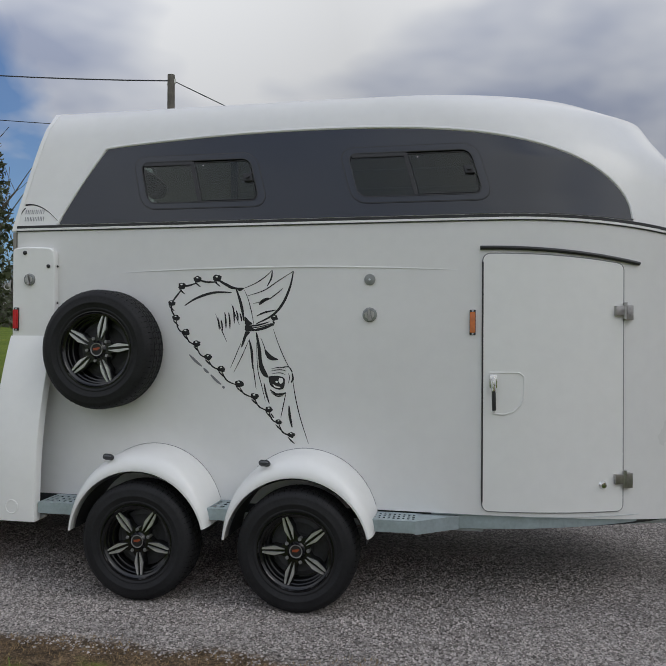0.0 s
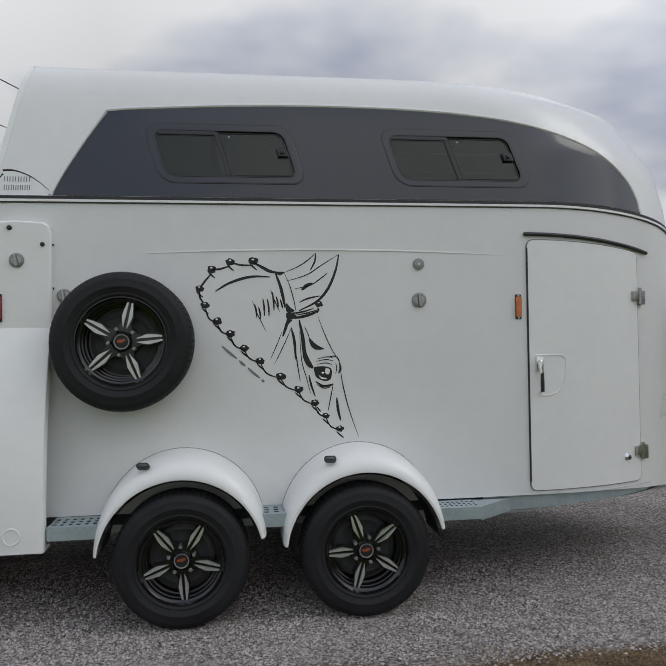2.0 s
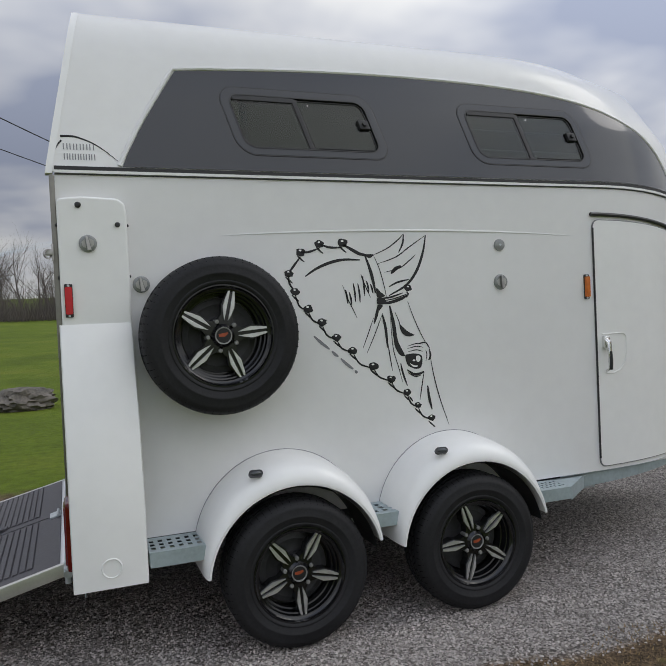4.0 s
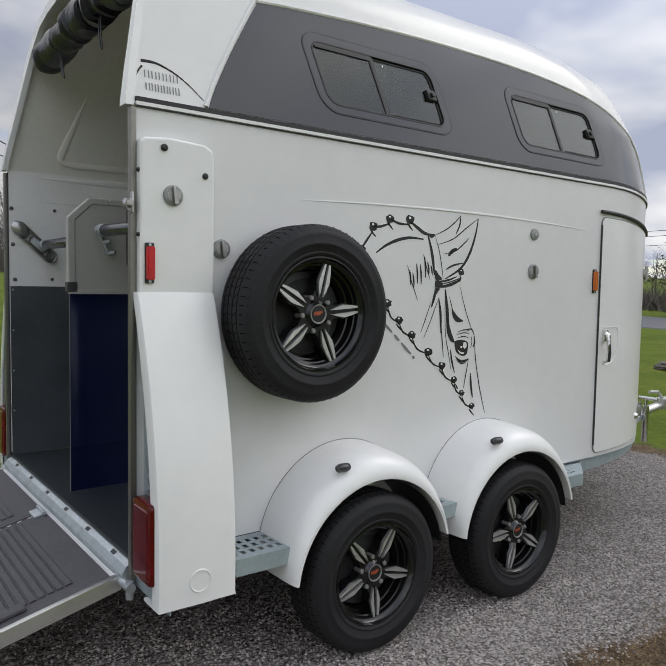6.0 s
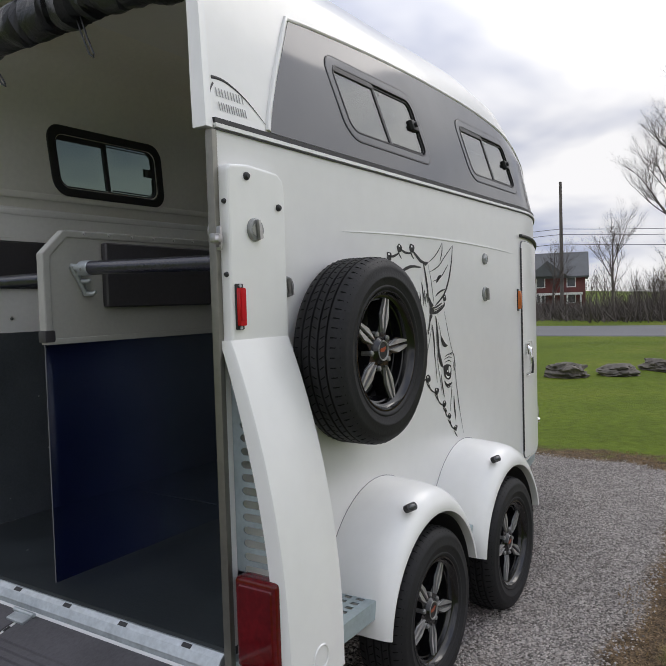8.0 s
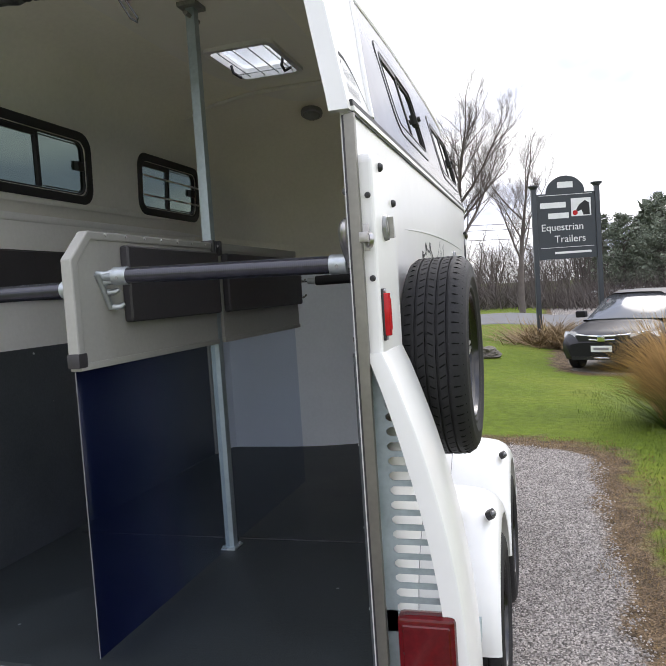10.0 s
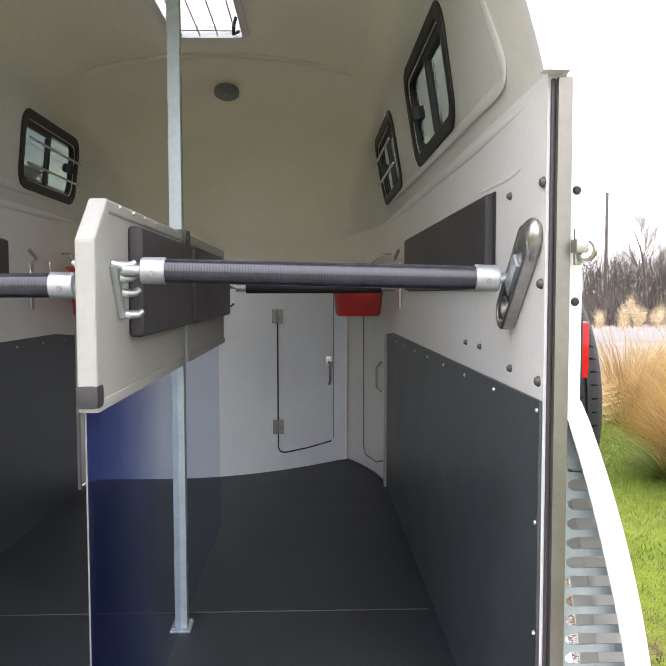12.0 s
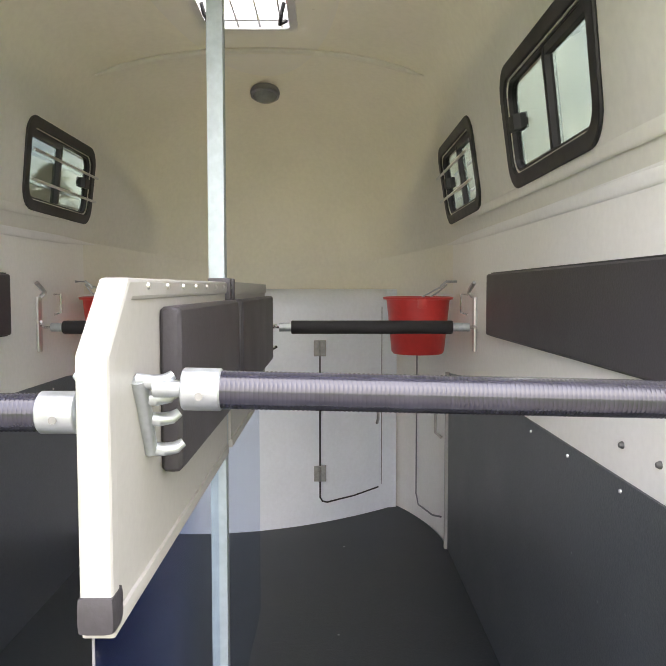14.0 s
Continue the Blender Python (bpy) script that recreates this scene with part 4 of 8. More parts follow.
# ---- wheels ----
def wheel(x, y, z, phase, parent, far=False, size=1.04):
    """Five double-spoke black alloy wheel with a treaded tyre; the face looks away from the trailer."""
    m = pose(x, y, z, 90, 0, 0) if not far else pose(x, y, z, -90, 0, 0)
    base = TR if parent is trailer else Matrix.Identity(4)
    m = base @ m @ Matrix.Scale(size, 4)
    bm = bmesh.new()
    lathe(bm, [(0.178, -0.07), (0.178, 0.055), (0.188, 0.072), (0.199, 0.081), (0.199, 0.085), (0.194, 0.085), (0.190, 0.074), (0.184, 0.066), (0.177, 0.064), (0.173, 0.050), (0.168, 0.048), (0.164, 0.020), (0.158, 0.018), (0.155, -0.025), (0.06, -0.030), (0.0, -0.030)], 64, m)
    w = finish("wheel", bm, M["rim"], parent, "black alloy wheel with five machined double spokes", True)
    bm = bmesh.new()
    lathe(bm, [(0.150, -0.026), (0.148, -0.018), (0.125, -0.012), (0.118, -0.016), (0.075, -0.014), (0.07, -0.004), (0.0, -0.004)], 40, m)
    finish("brake_drum", bm, M["drum"], w, "dull grey brake drum behind the spokes", True)
    bm = bmesh.new()
    prof = [(0.192, 0.074), (0.203, 0.0865), (0.210, 0.0905), (0.213, 0.0905), (0.216, 0.0885), (0.238, 0.0955), (0.241, 0.0972), (0.246, 0.0972), (0.249, 0.0955), (0.272, 0.0945), (0.282, 0.0925), (0.285, 0.0895), (0.296, 0.084), (0.305, 0.070)]
    for g in (0.044, 0.015, -0.015, -0.044):
        prof += [(0.3105, g + 0.007), (0.3105, g + 0.004), (0.303, g + 0.003), (0.303, g - 0.003), (0.3105, g - 0.004), (0.3105, g - 0.007)]
    prof += [(0.305, -0.070), (0.296, -0.084), (0.275, -0.094), (0.24, -0.096), (0.205, -0.086), (0.185, -0.07)]
    lathe(bm, prof, 72, m)
    finish("tyre", bm, M["rubber"], w, "worn black road tyre", True)
    # cross sipes of the tread, running on over the shoulders: near-black strips painting the shade of cuts
    bm = bmesh.new()
    for k in range(64):
        a = 2 * math.pi * k / 64
        mm = m @ Matrix.Rotation(a, 4, "Z")
        for h0, h1, sk, rt in ((0.051, 0.066, 0.0, 0.3085), (-0.066, -0.051, 0.0, 0.3085), (0.020, 0.039, 0.55, 0.3109), (-0.039, -0.020, 0.55, 0.3109), (-0.010, 0.006, -0.5, 0.3109)):
            hm_ = (h0 + h1) / 2
            tilt = mm @ Matrix.Translation((0, 0, hm_)) @ Matrix.Rotation(sk, 4, "X") @ Matrix.Translation((0, 0, -hm_))
            box(bm, 0.300, rt, -0.0018, 0.0018, h0, h1, 0, tilt)
        for s in (-1, 1):
            prism(bm, [(0.294, s * 0.086), (0.3075, s * 0.0665), (0.302, s * 0.064), (0.288, s * 0.084)], -0.0016, 0.0016, "y", mm)
    tagged(finish("tread_pattern", bm, M["groove"], w), kind="stuff")
    for k in range(5):
        a = radians(phase + 72 * k)
        mm = m @ Matrix.Rotation(a, 4, "Z")
        bm = bmesh.new()
        for s in (-1, 1):
            prism(bm, [(0.060, s * 0.0075), (0.082, s * 0.0150), (0.114, s * 0.0230), (0.150, s * 0.0180), (0.190, s * 0.0095), (0.190, s * 0.0052), (0.120, s * 0.0068)], 0.0535, 0.064, "z", mm)
        faces = len(bm.faces)
        prism(bm, [(0.02, -0.034), (0.060, -0.031), (0.085, -0.021), (0.116, -0.029), (0.186, -0.0125), (0.186, 0.0125), (0.116, 0.029), (0.085, 0.021), (0.060, 0.031), (0.02, 0.034)], 0.010, 0.054, "z", mm)
        sp = finish("spoke", bm, M["cut"], w, "black spoke with machined silver faces")
        sp.data.materials.append(M["rim"])
        for p in sp.data.polygons:
            if p.index >= faces:
                p.material_index = 1
        bm = bmesh.new()
        mm = m @ Matrix.Rotation(a + radians(36), 4, "Z")
        lathe(bm, [(0.0, 0.062), (0.007, 0.062), (0.0095, 0.058), (0.0095, 0.02)], 8, mm @ Matrix.Translation((0.060, 0, 0)))
        finish("wheel_bolt", bm, M["bolt_grey"], w)
    bm = bmesh.new()
    lathe(bm, [(0.0, 0.064), (0.024, 0.064), (0.030, 0.064), (0.034, 0.068), (0.0365, 0.064), (0.048, 0.052), (0.050, 0.03)], 28, m)
    finish("hub_cap", bm, M["rim"], w, "", True)
    bm = bmesh.new()
    lathe(bm, [(0.0285, 0.0655), (0.030, 0.0688), (0.0335, 0.0695), (0.0345, 0.067)], 28, m)
    finish("cap_ring", bm, M["bolt_grey"], w, "", True)
    bm = bmesh.new()
    lathe(bm, [(0.0, 0.0662), (0.028, 0.0655), (0.028, 0.060)], 24, m)
    finish("cap_face", bm, M["ink"], w)
    bm = bmesh.new()
    prism(bm, [(-0.018, -0.004), (0.004, -0.004), (0.018, 0.006), (0.016, 0.013), (-0.004, 0.009), (-0.020, 0.007)], 0.0663, 0.0674, "z", m)
    finish("cap_mark", bm, M["orange"], w)
    return w


HUBS = ((0.9, -86), (1.788, 110))
for hx_, ph in HUBS:
    wheel(hx_, -0.170, 0.3105, ph, trailer)
    wheel(hx_, W + 0.175, 0.3105, ph + 20, trailer, True)
spare = thing("spare_wheel", "spare wheel with black alloy rim bolted to the trailer side", "spare wheel")
wheel(0.63, -0.125, 1.351, 77, spare, False, 1.08)
bm = bmesh.new()
rod(bm, (0.63, -0.10, 1.356), (0.63, 0.0, 1.356), 0.07, 0.09, 20)
tp("spare_wheel_mount", bm, M["zincpaint"])


# ---- mudguards ----
def mudguard(cx, far):
    bm = bmesh.new()
    n = 30
    rows = []
    for k in range(n + 1):
        a = radians(7 + 159 * k / n)
        s = math.sin(a)
        ease = s ** 1.3
        sec = [(0.006, 0.404 + 0.098 * ease), (-0.06, 0.404 + 0.095 * ease), (-0.15, 0.404 + 0.087 * ease), (-0.205, 0.404 + 0.076 * ease), (-0.237, 0.403 + 0.058 * ease),
               (-0.258, 0.401 + 0.032 * ease), (-0.270, 0.396 + 0.006 * ease), (-0.268, 0.388), (-0.260, 0.389), (-0.22, 0.392), (-0.10, 0.393), (0.006, 0.393)]
        row = []
        for y, r in sec:
            x = cx - r * math.cos(a)
            z = 0.308 + r * s
            row.append(bm.verts.new((x, W - y if far else y, z)))
        rows.append(row)
    q = len(rows[0])
    for a, b in zip(rows, rows[1:]):
        for i in range(q):
            bm.faces.new((a[i], a[(i + 1) % q], b[(i + 1) % q], b[i]))
    bm.faces.new(rows[0])
    bm.faces.new(rows[-1])
    bmesh.ops.recalc_face_normals(bm, faces=bm.faces[:])
    g = tp("mudguard", bm, M["gel"], "white moulded mudguard over the wheel")
    if not far:
        bm = bmesh.new()
        mm = pose(cx - 0.172, -0.240, 0.764, 62, 0, -8)
        prism(bm, round_rect(0.060, 0.030, 0.0149), -0.012, 0.008, "z", mm)
        lens = tp("side_marker_lamp", bm, M["seal"], "small black oval marker lamp", parent=g)
        bm = bmesh.new()
        bmesh.ops.create_uvsphere(bm, u_segments=16, v_segments=8, radius=1.0, matrix=mm @ Matrix.Translation((0, 0, 0.006)) @ Matrix.Diagonal((0.024, 0.011, 0.011, 1)))
        tp("lamp_lens", bm, M["car_glass"], parent=g)
    bm = bmesh.new()
    arc = [radians(24 + 128 * k / 24) for k in range(25)]
    tube(bm, [(cx - (0.4045 + 0.0985 * math.sin(a) ** 1.3) * math.cos(a), W + 0.001 if far else -0.001, 0.308 + (0.4045 + 0.0985 * math.sin(a) ** 1.3) * math.sin(a)) for a in arc], 0.0013, 6)
    tp("mudguard_joint", bm, M["grey_ink"], parent=g)
    bm = bmesh.new()
    lathe(bm, [(0.375, 0.0), (0.375, 0.24)], 40, pose(cx, 0.0 if not far else W + 0.24, 0.308, 90, 0, 0), 0.15, math.pi - 0.3)
    tp("wheel_arch_liner", bm, M["seal"])


for hx_, ph in HUBS:
    mudguard(hx_, False)
    mudguard(hx_, True)


# ---- galvanised steps with slots ----
def step_plate(x0, x1, y1, z, slots, taper=0.0):
    """A folded step plate along the trailer side; slots run across it."""
    bm = bmesh.new()
    n = slots
    y0 = -0.002
    edge = 0.012
    pitch = (x1 - x0 - taper) / n
    box(bm, x0, x1 - taper, y1, y1 + 0.035, z - 0.003, z)
    box(bm, x0, x1, y0 - 0.02, y0, z - 0.003, z)
    for row in range(3):
        ya = y1 + 0.035 + row * ((y0 - 0.02) - (y1 + 0.035)) / 3
        yb = ya + ((y0 - 0.02) - (y1 + 0.035)) / 3
        ym = ya + (yb - ya) * 0.62
        box(bm, x0, x1 - taper, ym, yb, z - 0.003, z)
        for k in range(n + 1):
            xc = x0 + pitch * k
            box(bm, max(x0, xc - pitch * 0.25), min(x1 - taper, xc + pitch * 0.25), ya, ym, z - 0.003, z)
    if taper:
        prism(bm, [(x1 - taper, y1), (x1, y0), (x1 - taper, y0)], z - 0.003, z, "z")
        prism(bm, [(x1 - taper, y1), (x1, y0), (x1, y0 - 0.004), (x1 - taper, y1 - 0.004)], z - 0.07, z, "z")
    box(bm, x0, x1 - taper, y1 - 0.004, y1, z - 0.062, z)
    box(bm, x0 - 0.003, x0, y1, y0, z - 0.055, z)
    tp("side_step", bm, M["zincpaint"], "galvanised slotted side step", smooth=False)


step_plate(0.285, 0.51, -0.205, 0.488, 6)
step_plate(1.285, 1.425, -0.20, 0.502, 3)
step_plate(2.17, 2.62, -0.17, 0.482, 9, 0.22)


# ---- chassis ----
for y in (0.06, W - 0.12):
    bm = bmesh.new()
    box(bm, 0.0, 2.75, y, y + 0.06, 0.385, 0.43, 0.004)
    tp("chassis_rail", bm, M["zinc"])
for hx_, ph in HUBS:
    bm = bmesh.new()
    rod(bm, (hx_, -0.10, 0.3105), (hx_, W + 0.10, 0.3105), 0.04, None, 12)
    tp("axle", bm, M["zinc"])
for x in (0.05, 0.6, 1.34, 2.2):
    bm = bmesh.new()
    box(bm, x, x + 0.05, 0.02, W - 0.02, 0.39, 0.43, 0.003)
    tp("cross_member", bm, M["zinc"])
bm = bmesh.new()
for s in (0, 1):
    pts = [(2.6, 0.09), (5.05, MID - 0.02), (5.05, MID + 0.03), (2.6, 0.15)]
    if s:
        pts = [(x, W - y) for x, y in pts]
    prism(bm, pts, 0.378, 0.42, "z")
tp("drawbar", bm, M["zinc"], smooth=False)
bm = bmesh.new()
rod(bm, (4.95, MID, 0.40), (5.30, MID, 0.44), 0.04, 0.035, 16)
box(bm, 5.22, 5.42, MID - 0.05, MID + 0.05, 0.40, 0.50, 0.02)
tube(bm, [(5.28, MID, 0.50), (5.20, MID, 0.56), (5.06, MID, 0.57)], 0.014)
tp("hitch_coupling", bm, M["alu"])
bm = bmesh.new()
rod(bm, (4.72, MID - 0.16, 0.20), (4.72, MID - 0.16, 0.50), 0.028, None, 14)
rod(bm, (4.72, MID - 0.16, 0.50), (4.72, MID - 0.16, 0.56), 0.014, None, 10)
rod(bm, (4.72, MID - 0.26, 0.565), (4.72, MID - 0.10, 0.565), 0.014, None, 10)
jack = tp("jockey_wheel_stem", bm, M["chrome"], "chromed jockey wheel stem with crank")
# skirt rail under the nose
bm = bmesh.new()
rows = []
for dz, off in ((0.0, -0.004), (0.0, 0.010), (-0.082, 0.012), (-0.096, 0.05)):
    pp = [(x, y) for x, y in outline(1.0, off, 40, 30)]
    pp = pp[:len(pp) // 2 + 1][36:-17]
    rows.append([bm.verts.new((x, y, 0.488 + dz * (1 - 0.55 * max(0, x - 2.5) / 1.2))) for x, y in pp])
for a, b in zip(rows, rows[1:]):
    for i in range(len(a) - 1):
        bm.faces.new((a[i], a[i + 1], b[i + 1], b[i]))
bmesh.ops.recalc_face_normals(bm, faces=bm.faces[:])
tp("skirt_rail", bm, M["zincpaint"])
bm = bmesh.new()
prism(bm, [(x, y) for x, y in outline(1.0, 0.22) if x > 2.4], 0.40, 0.42, "z")
tp("underside_panel", bm, M["zincpaint"])


# ---- side door ----
def on_side(x, z, off=0.0):
    return Vector((x, side_y(x, 1.0) - off, z))


def door_outline(n=10):
    x0, x1, zb, zt = 2.742, 3.475, 0.515, 1.872
    pts = []
    for cx, cz, a0, r in ((x1 - 0.03, zb + 0.03, 270, 0.03),):
        pts += [(cx + r * math.cos(radians(a0 + 90 * k / 4)), cz + r * math.sin(radians(a0 + 90 * k / 4))) for k in range(5)]
    drop = 0.045
    pts += [(x1, zb + (zt - zb - drop) * k / 12) for k in range(1, 12)]
    pts += [(x1 - 0.035 + 0.035 * math.cos(radians(90 * k / 4)), zt - drop - 0.035 + 0.035 * math.sin(radians(90 * k / 4))) for k in range(5)]
    pts += [(x1 - 0.035 - (x1 - x0 - 0.07) * k / 10, zt - drop * (1 - k / 10) ** 2) for k in range(1, 10)]
    pts += [(x0 + 0.035 + 0.035 * math.cos(radians(90 + 90 * k / 4)), zt - 0.035 + 0.035 * math.sin(radians(90 + 90 * k / 4))) for k in range(5)]
    pts += [(x0, zt - 0.035 - (zt - zb - 0.07) * k / 12) for k in range(1, 12)]
    pts += [(x0 + 0.035 + 0.035 * math.cos(radians(180 + 90 * k / 4)), zb + 0.035 + 0.035 * math.sin(radians(180 + 90 * k / 4))) for k in range(5)]
    pts += [(x0 + 0.035 + (x1 - x0 - 0.07) * k / 10, zb) for k in range(1, 10)]
    return pts


def curved_panel(pts, o0, o1):
    """A panel that follows the bow of the side, with that outline."""
    bm = bmesh.new()
    xs = [p[0] for p in pts]
    flat = bm.faces.new([bm.verts.new((x, 0, z)) for x, z in pts])
    for k in range(1, 14):
        cutx = min(xs) + (max(xs) - min(xs)) * k / 14
        bmesh.ops.bisect_plane(bm, geom=bm.verts[:] + bm.edges[:] + bm.faces[:], plane_co=(cutx, 0, 0), plane_no=(1, 0, 0))
    r = bmesh.ops.extrude_face_region(bm, geom=bm.faces[:])
    top = [v for v in r["geom"] if isinstance(v, bmesh.types.BMVert)]
    tops = set(top)
    for v in bm.verts:
        v.co = on_side(v.co.x, v.co.z, o1 if v in tops else o0)
    bmesh.ops.recalc_face_normals(bm, faces=bm.faces[:])
    return bm


dpts = door_outline()
door = tp("side_door", curved_panel(dpts, -0.002, 0.009), M["gel"], "white curved side door, closed", smooth=True)
bm = bmesh.new()
loop = [on_side(x, z, 0.002) for x, z in dpts]
tube(bm, loop + loop[:2], 0.006, 6)
tp("door_gasket", bm, M["grey_ink"], "grey door gasket", parent=door)
bm = bmesh.new()
tube(bm, [on_side(2.741, z, 0.005) for z in (1.83, 1.4, 1.0, 0.56)], 0.0055, 6)
tp("door_gasket", bm, M["seal"], parent=door)
bm = bmesh.new()
tube(bm, [on_side(x, 1.905 - 0.075 * ((x - 2.72) / 0.84) ** 2, 0.010) for x in [2.725 + 0.84 * k / 20 for k in range(21)]], 0.0105, 8)
tp("door_rain_strip", bm, M["seal"], "black rubber rain strip over the door")
# recessed grip and chrome handle
bm = bmesh.new()
rim_pts = [(2.78, 1.245), (2.93, 1.245), (2.955, 1.225), (2.955, 1.14), (2.94, 1.08), (2.90, 1.04), (2.85, 1.025), (2.80, 1.03)]
tube(bm, [on_side(x, z, 0.0095) for x, z in rim_pts], 0.0045, 6)
tp("grip_rim", bm, M["gel"], parent=door)
bm = bmesh.new()
tube(bm, [on_side(2.795, 1.215, 0.012), on_side(2.795, 1.20, 0.038), on_side(2.797, 1.12, 0.045), on_side(2.799, 1.055, 0.04), on_side(2.80, 1.04, 0.012)], [0.016, 0.015, 0.011, 0.010, 0.008], 10)
box(bm, 2.776, 2.816, on_side(2.79, 1, 0.028).y, on_side(2.79, 1, 0.006).y, 1.165, 1.235, 0.006)
handle = tp("door_handle", bm, M["chrome"], "chrome door handle", parent=door)
bm = bmesh.new()
tube(bm, [on_side(2.797, 1.15, 0.046), on_side(2.798, 1.10, 0.050), on_side(2.80, 1.05, 0.044)], 0.0105, 8)
tp("handle_inlay", bm, M["seal"], "black handle inlay", parent=door)
for z in (1.575, 0.685):
    bm = bmesh.new()
    a, b = on_side(3.455, z, 0.016), on_side(3.515, z, 0.018)
    d = (b - a).normalized()
    mm = Matrix.Translation(a) @ Matrix((d, d.cross(Vector((0, 0, 1))) * -1, (0, 0, 1))).transposed().to_4x4()
    box(bm, -0.03, 0.022, -0.012, 0.012, -0.026, 0.026, 0.004, mm)
    box(bm, 0.03, 0.075, -0.012, 0.012, -0.05, 0.03, 0.004, mm)
    rod(bm, mm @ Vector((0.028, -0.008, -0.045)), mm @ Vector((0.028, -0.008, 0.045)), 0.010)
    tp("door_hinge", bm, M["steel_dark"], "steel door hinge", parent=door)
bm = bmesh.new()
c = on_side(3.365, 0.655, 0.008)
lathe(bm, [(0.0, 0.02), (0.014, 0.018), (0.019, 0.008), (0.024, 0.0)], 18, Matrix.Translation(c) @ pose(0, 0, 0, 90, 0, 18))
tp("door_lock", bm, M["chrome"], parent=door)

# ---- lamps, vents and small fittings on the side ----
def marker(x, y, z0, z1, material, w=0.032, yaw=0.0, name="marker_lamp", label=""):
    mm = Matrix.Translation((x, y, (z0 + z1) / 2)) @ pose(0, 0, 0, 90, 0, yaw)
    h = z1 - z0
    bm = bmesh.new()
    prism(bm, round_rect(w, h, 0.004, 3), 0, 0.006, "z", mm)
    base = tp(name, bm, M["seal"], label)
    bm = bmesh.new()
    prism(bm, round_rect(w * 0.88, h * 0.82, 0.006, 3), 0.004, 0.018, "z", mm)
    prism(bm, round_rect(w * 0.6, h * 0.6, 0.006, 3), 0.017, 0.021, "z", mm)
    tp("lamp_lens", bm, material, parent=base)
    for s in (-1, 1):
        bm = bmesh.new()
        rod(bm, mm @ Vector((0, s * h * 0.455, 0.004)), mm @ Vector((0, s * h * 0.455, 0.010)), 0.005, None, 8)
        tp("screw", bm, M["zinc"], parent=base)


marker(2.688, 0.0, 1.443, 1.577, M["amber"], label="amber side marker lamp")
marker(0.030, -0.046, 1.455, 1.592, M["red_lens"], label="red rear side marker lamp")


def vent(x, y, z, r=0.032, knob=True, turn=0):
    mm = Matrix.Translation((x, y, z)) @ pose(0, 0, 0, 90, 0, 0)
    bm = bmesh.new()
    lathe(bm, [(0.0, 0.010), (r * 0.7, 0.012), (r * 0.92, 0.010), (r, 0.004), (r, 0.0)], 28, mm)
    v = tp("vent_disc", bm, M["vent_clear"], "round clear-grey plastic vent disc")
    if knob:
        bm = bmesh.new()
        k = mm @ Matrix.Rotation(radians(turn), 4, "Z")
        prism(bm, [(-r * 0.22, -r * 0.8), (r * 0.22, -r * 0.8), (r * 0.10, r * 0.8), (-r * 0.10, r * 0.8)], 0.008, 0.026, "z", k)
        tp("vent_knob", bm, M["steel_dark"], parent=v)
        for s in (-1, 1):
            bm = bmesh.new()
            pts = [(s * r * 0.30, -r * 0.5), (s * r * 0.62, -r * 0.28), (s * r * 0.66, r * 0.25), (s * r * 0.24, r * 0.55)]
            prism(bm, pts, 0.0115, 0.0135, "z", k)
            tp("vent_slot", bm, M["edge_white"], parent=v)
    else:
        bm = bmesh.new()
        rod(bm, mm @ Vector((0, 0, 0.008)), mm @ Vector((0, 0, 0.014)), 0.006, None, 10)
        tp("screw", bm, M["zinc"], parent=v)


vent(2.137, 0.0, 1.742, 0.031, False)
vent(2.137, 0.0, 1.550, 0.040, True, 8)
vent(0.115, -0.046, 1.757, 0.036, True, 10)
vent(0.325, 0.0, 1.585, 0.036, True, 10)
# long moulded crease above the drawing
bm = bmesh.new()
n = 24
tube(bm, [(0.67 + 1.95 * k / n, 0.0005, 1.772 + 0.045 * math.sin(math.pi * min(1, 0.12 + 0.80 * k / n)) ** 0.7) for k in range(n + 1)], [0.0008] + [0.0025 + 0.0035 * math.sin(math.pi * k / n) for k in range(1, n)] + [0.0008], 6)
tp("moulded_crease", bm, M["gel"])


# ---- rear corner fairings ----
def fair_y(z):
    """How far the fairing stands out at a height."""
    if z > 1.42:
        return -0.046
    t = (1.42 - z) / 1.04
    return -0.05 - 0.18 * (1 - (1 - min(1, t * 1.08)) ** 2.1) if t * 1.08 < 1 else -0.23


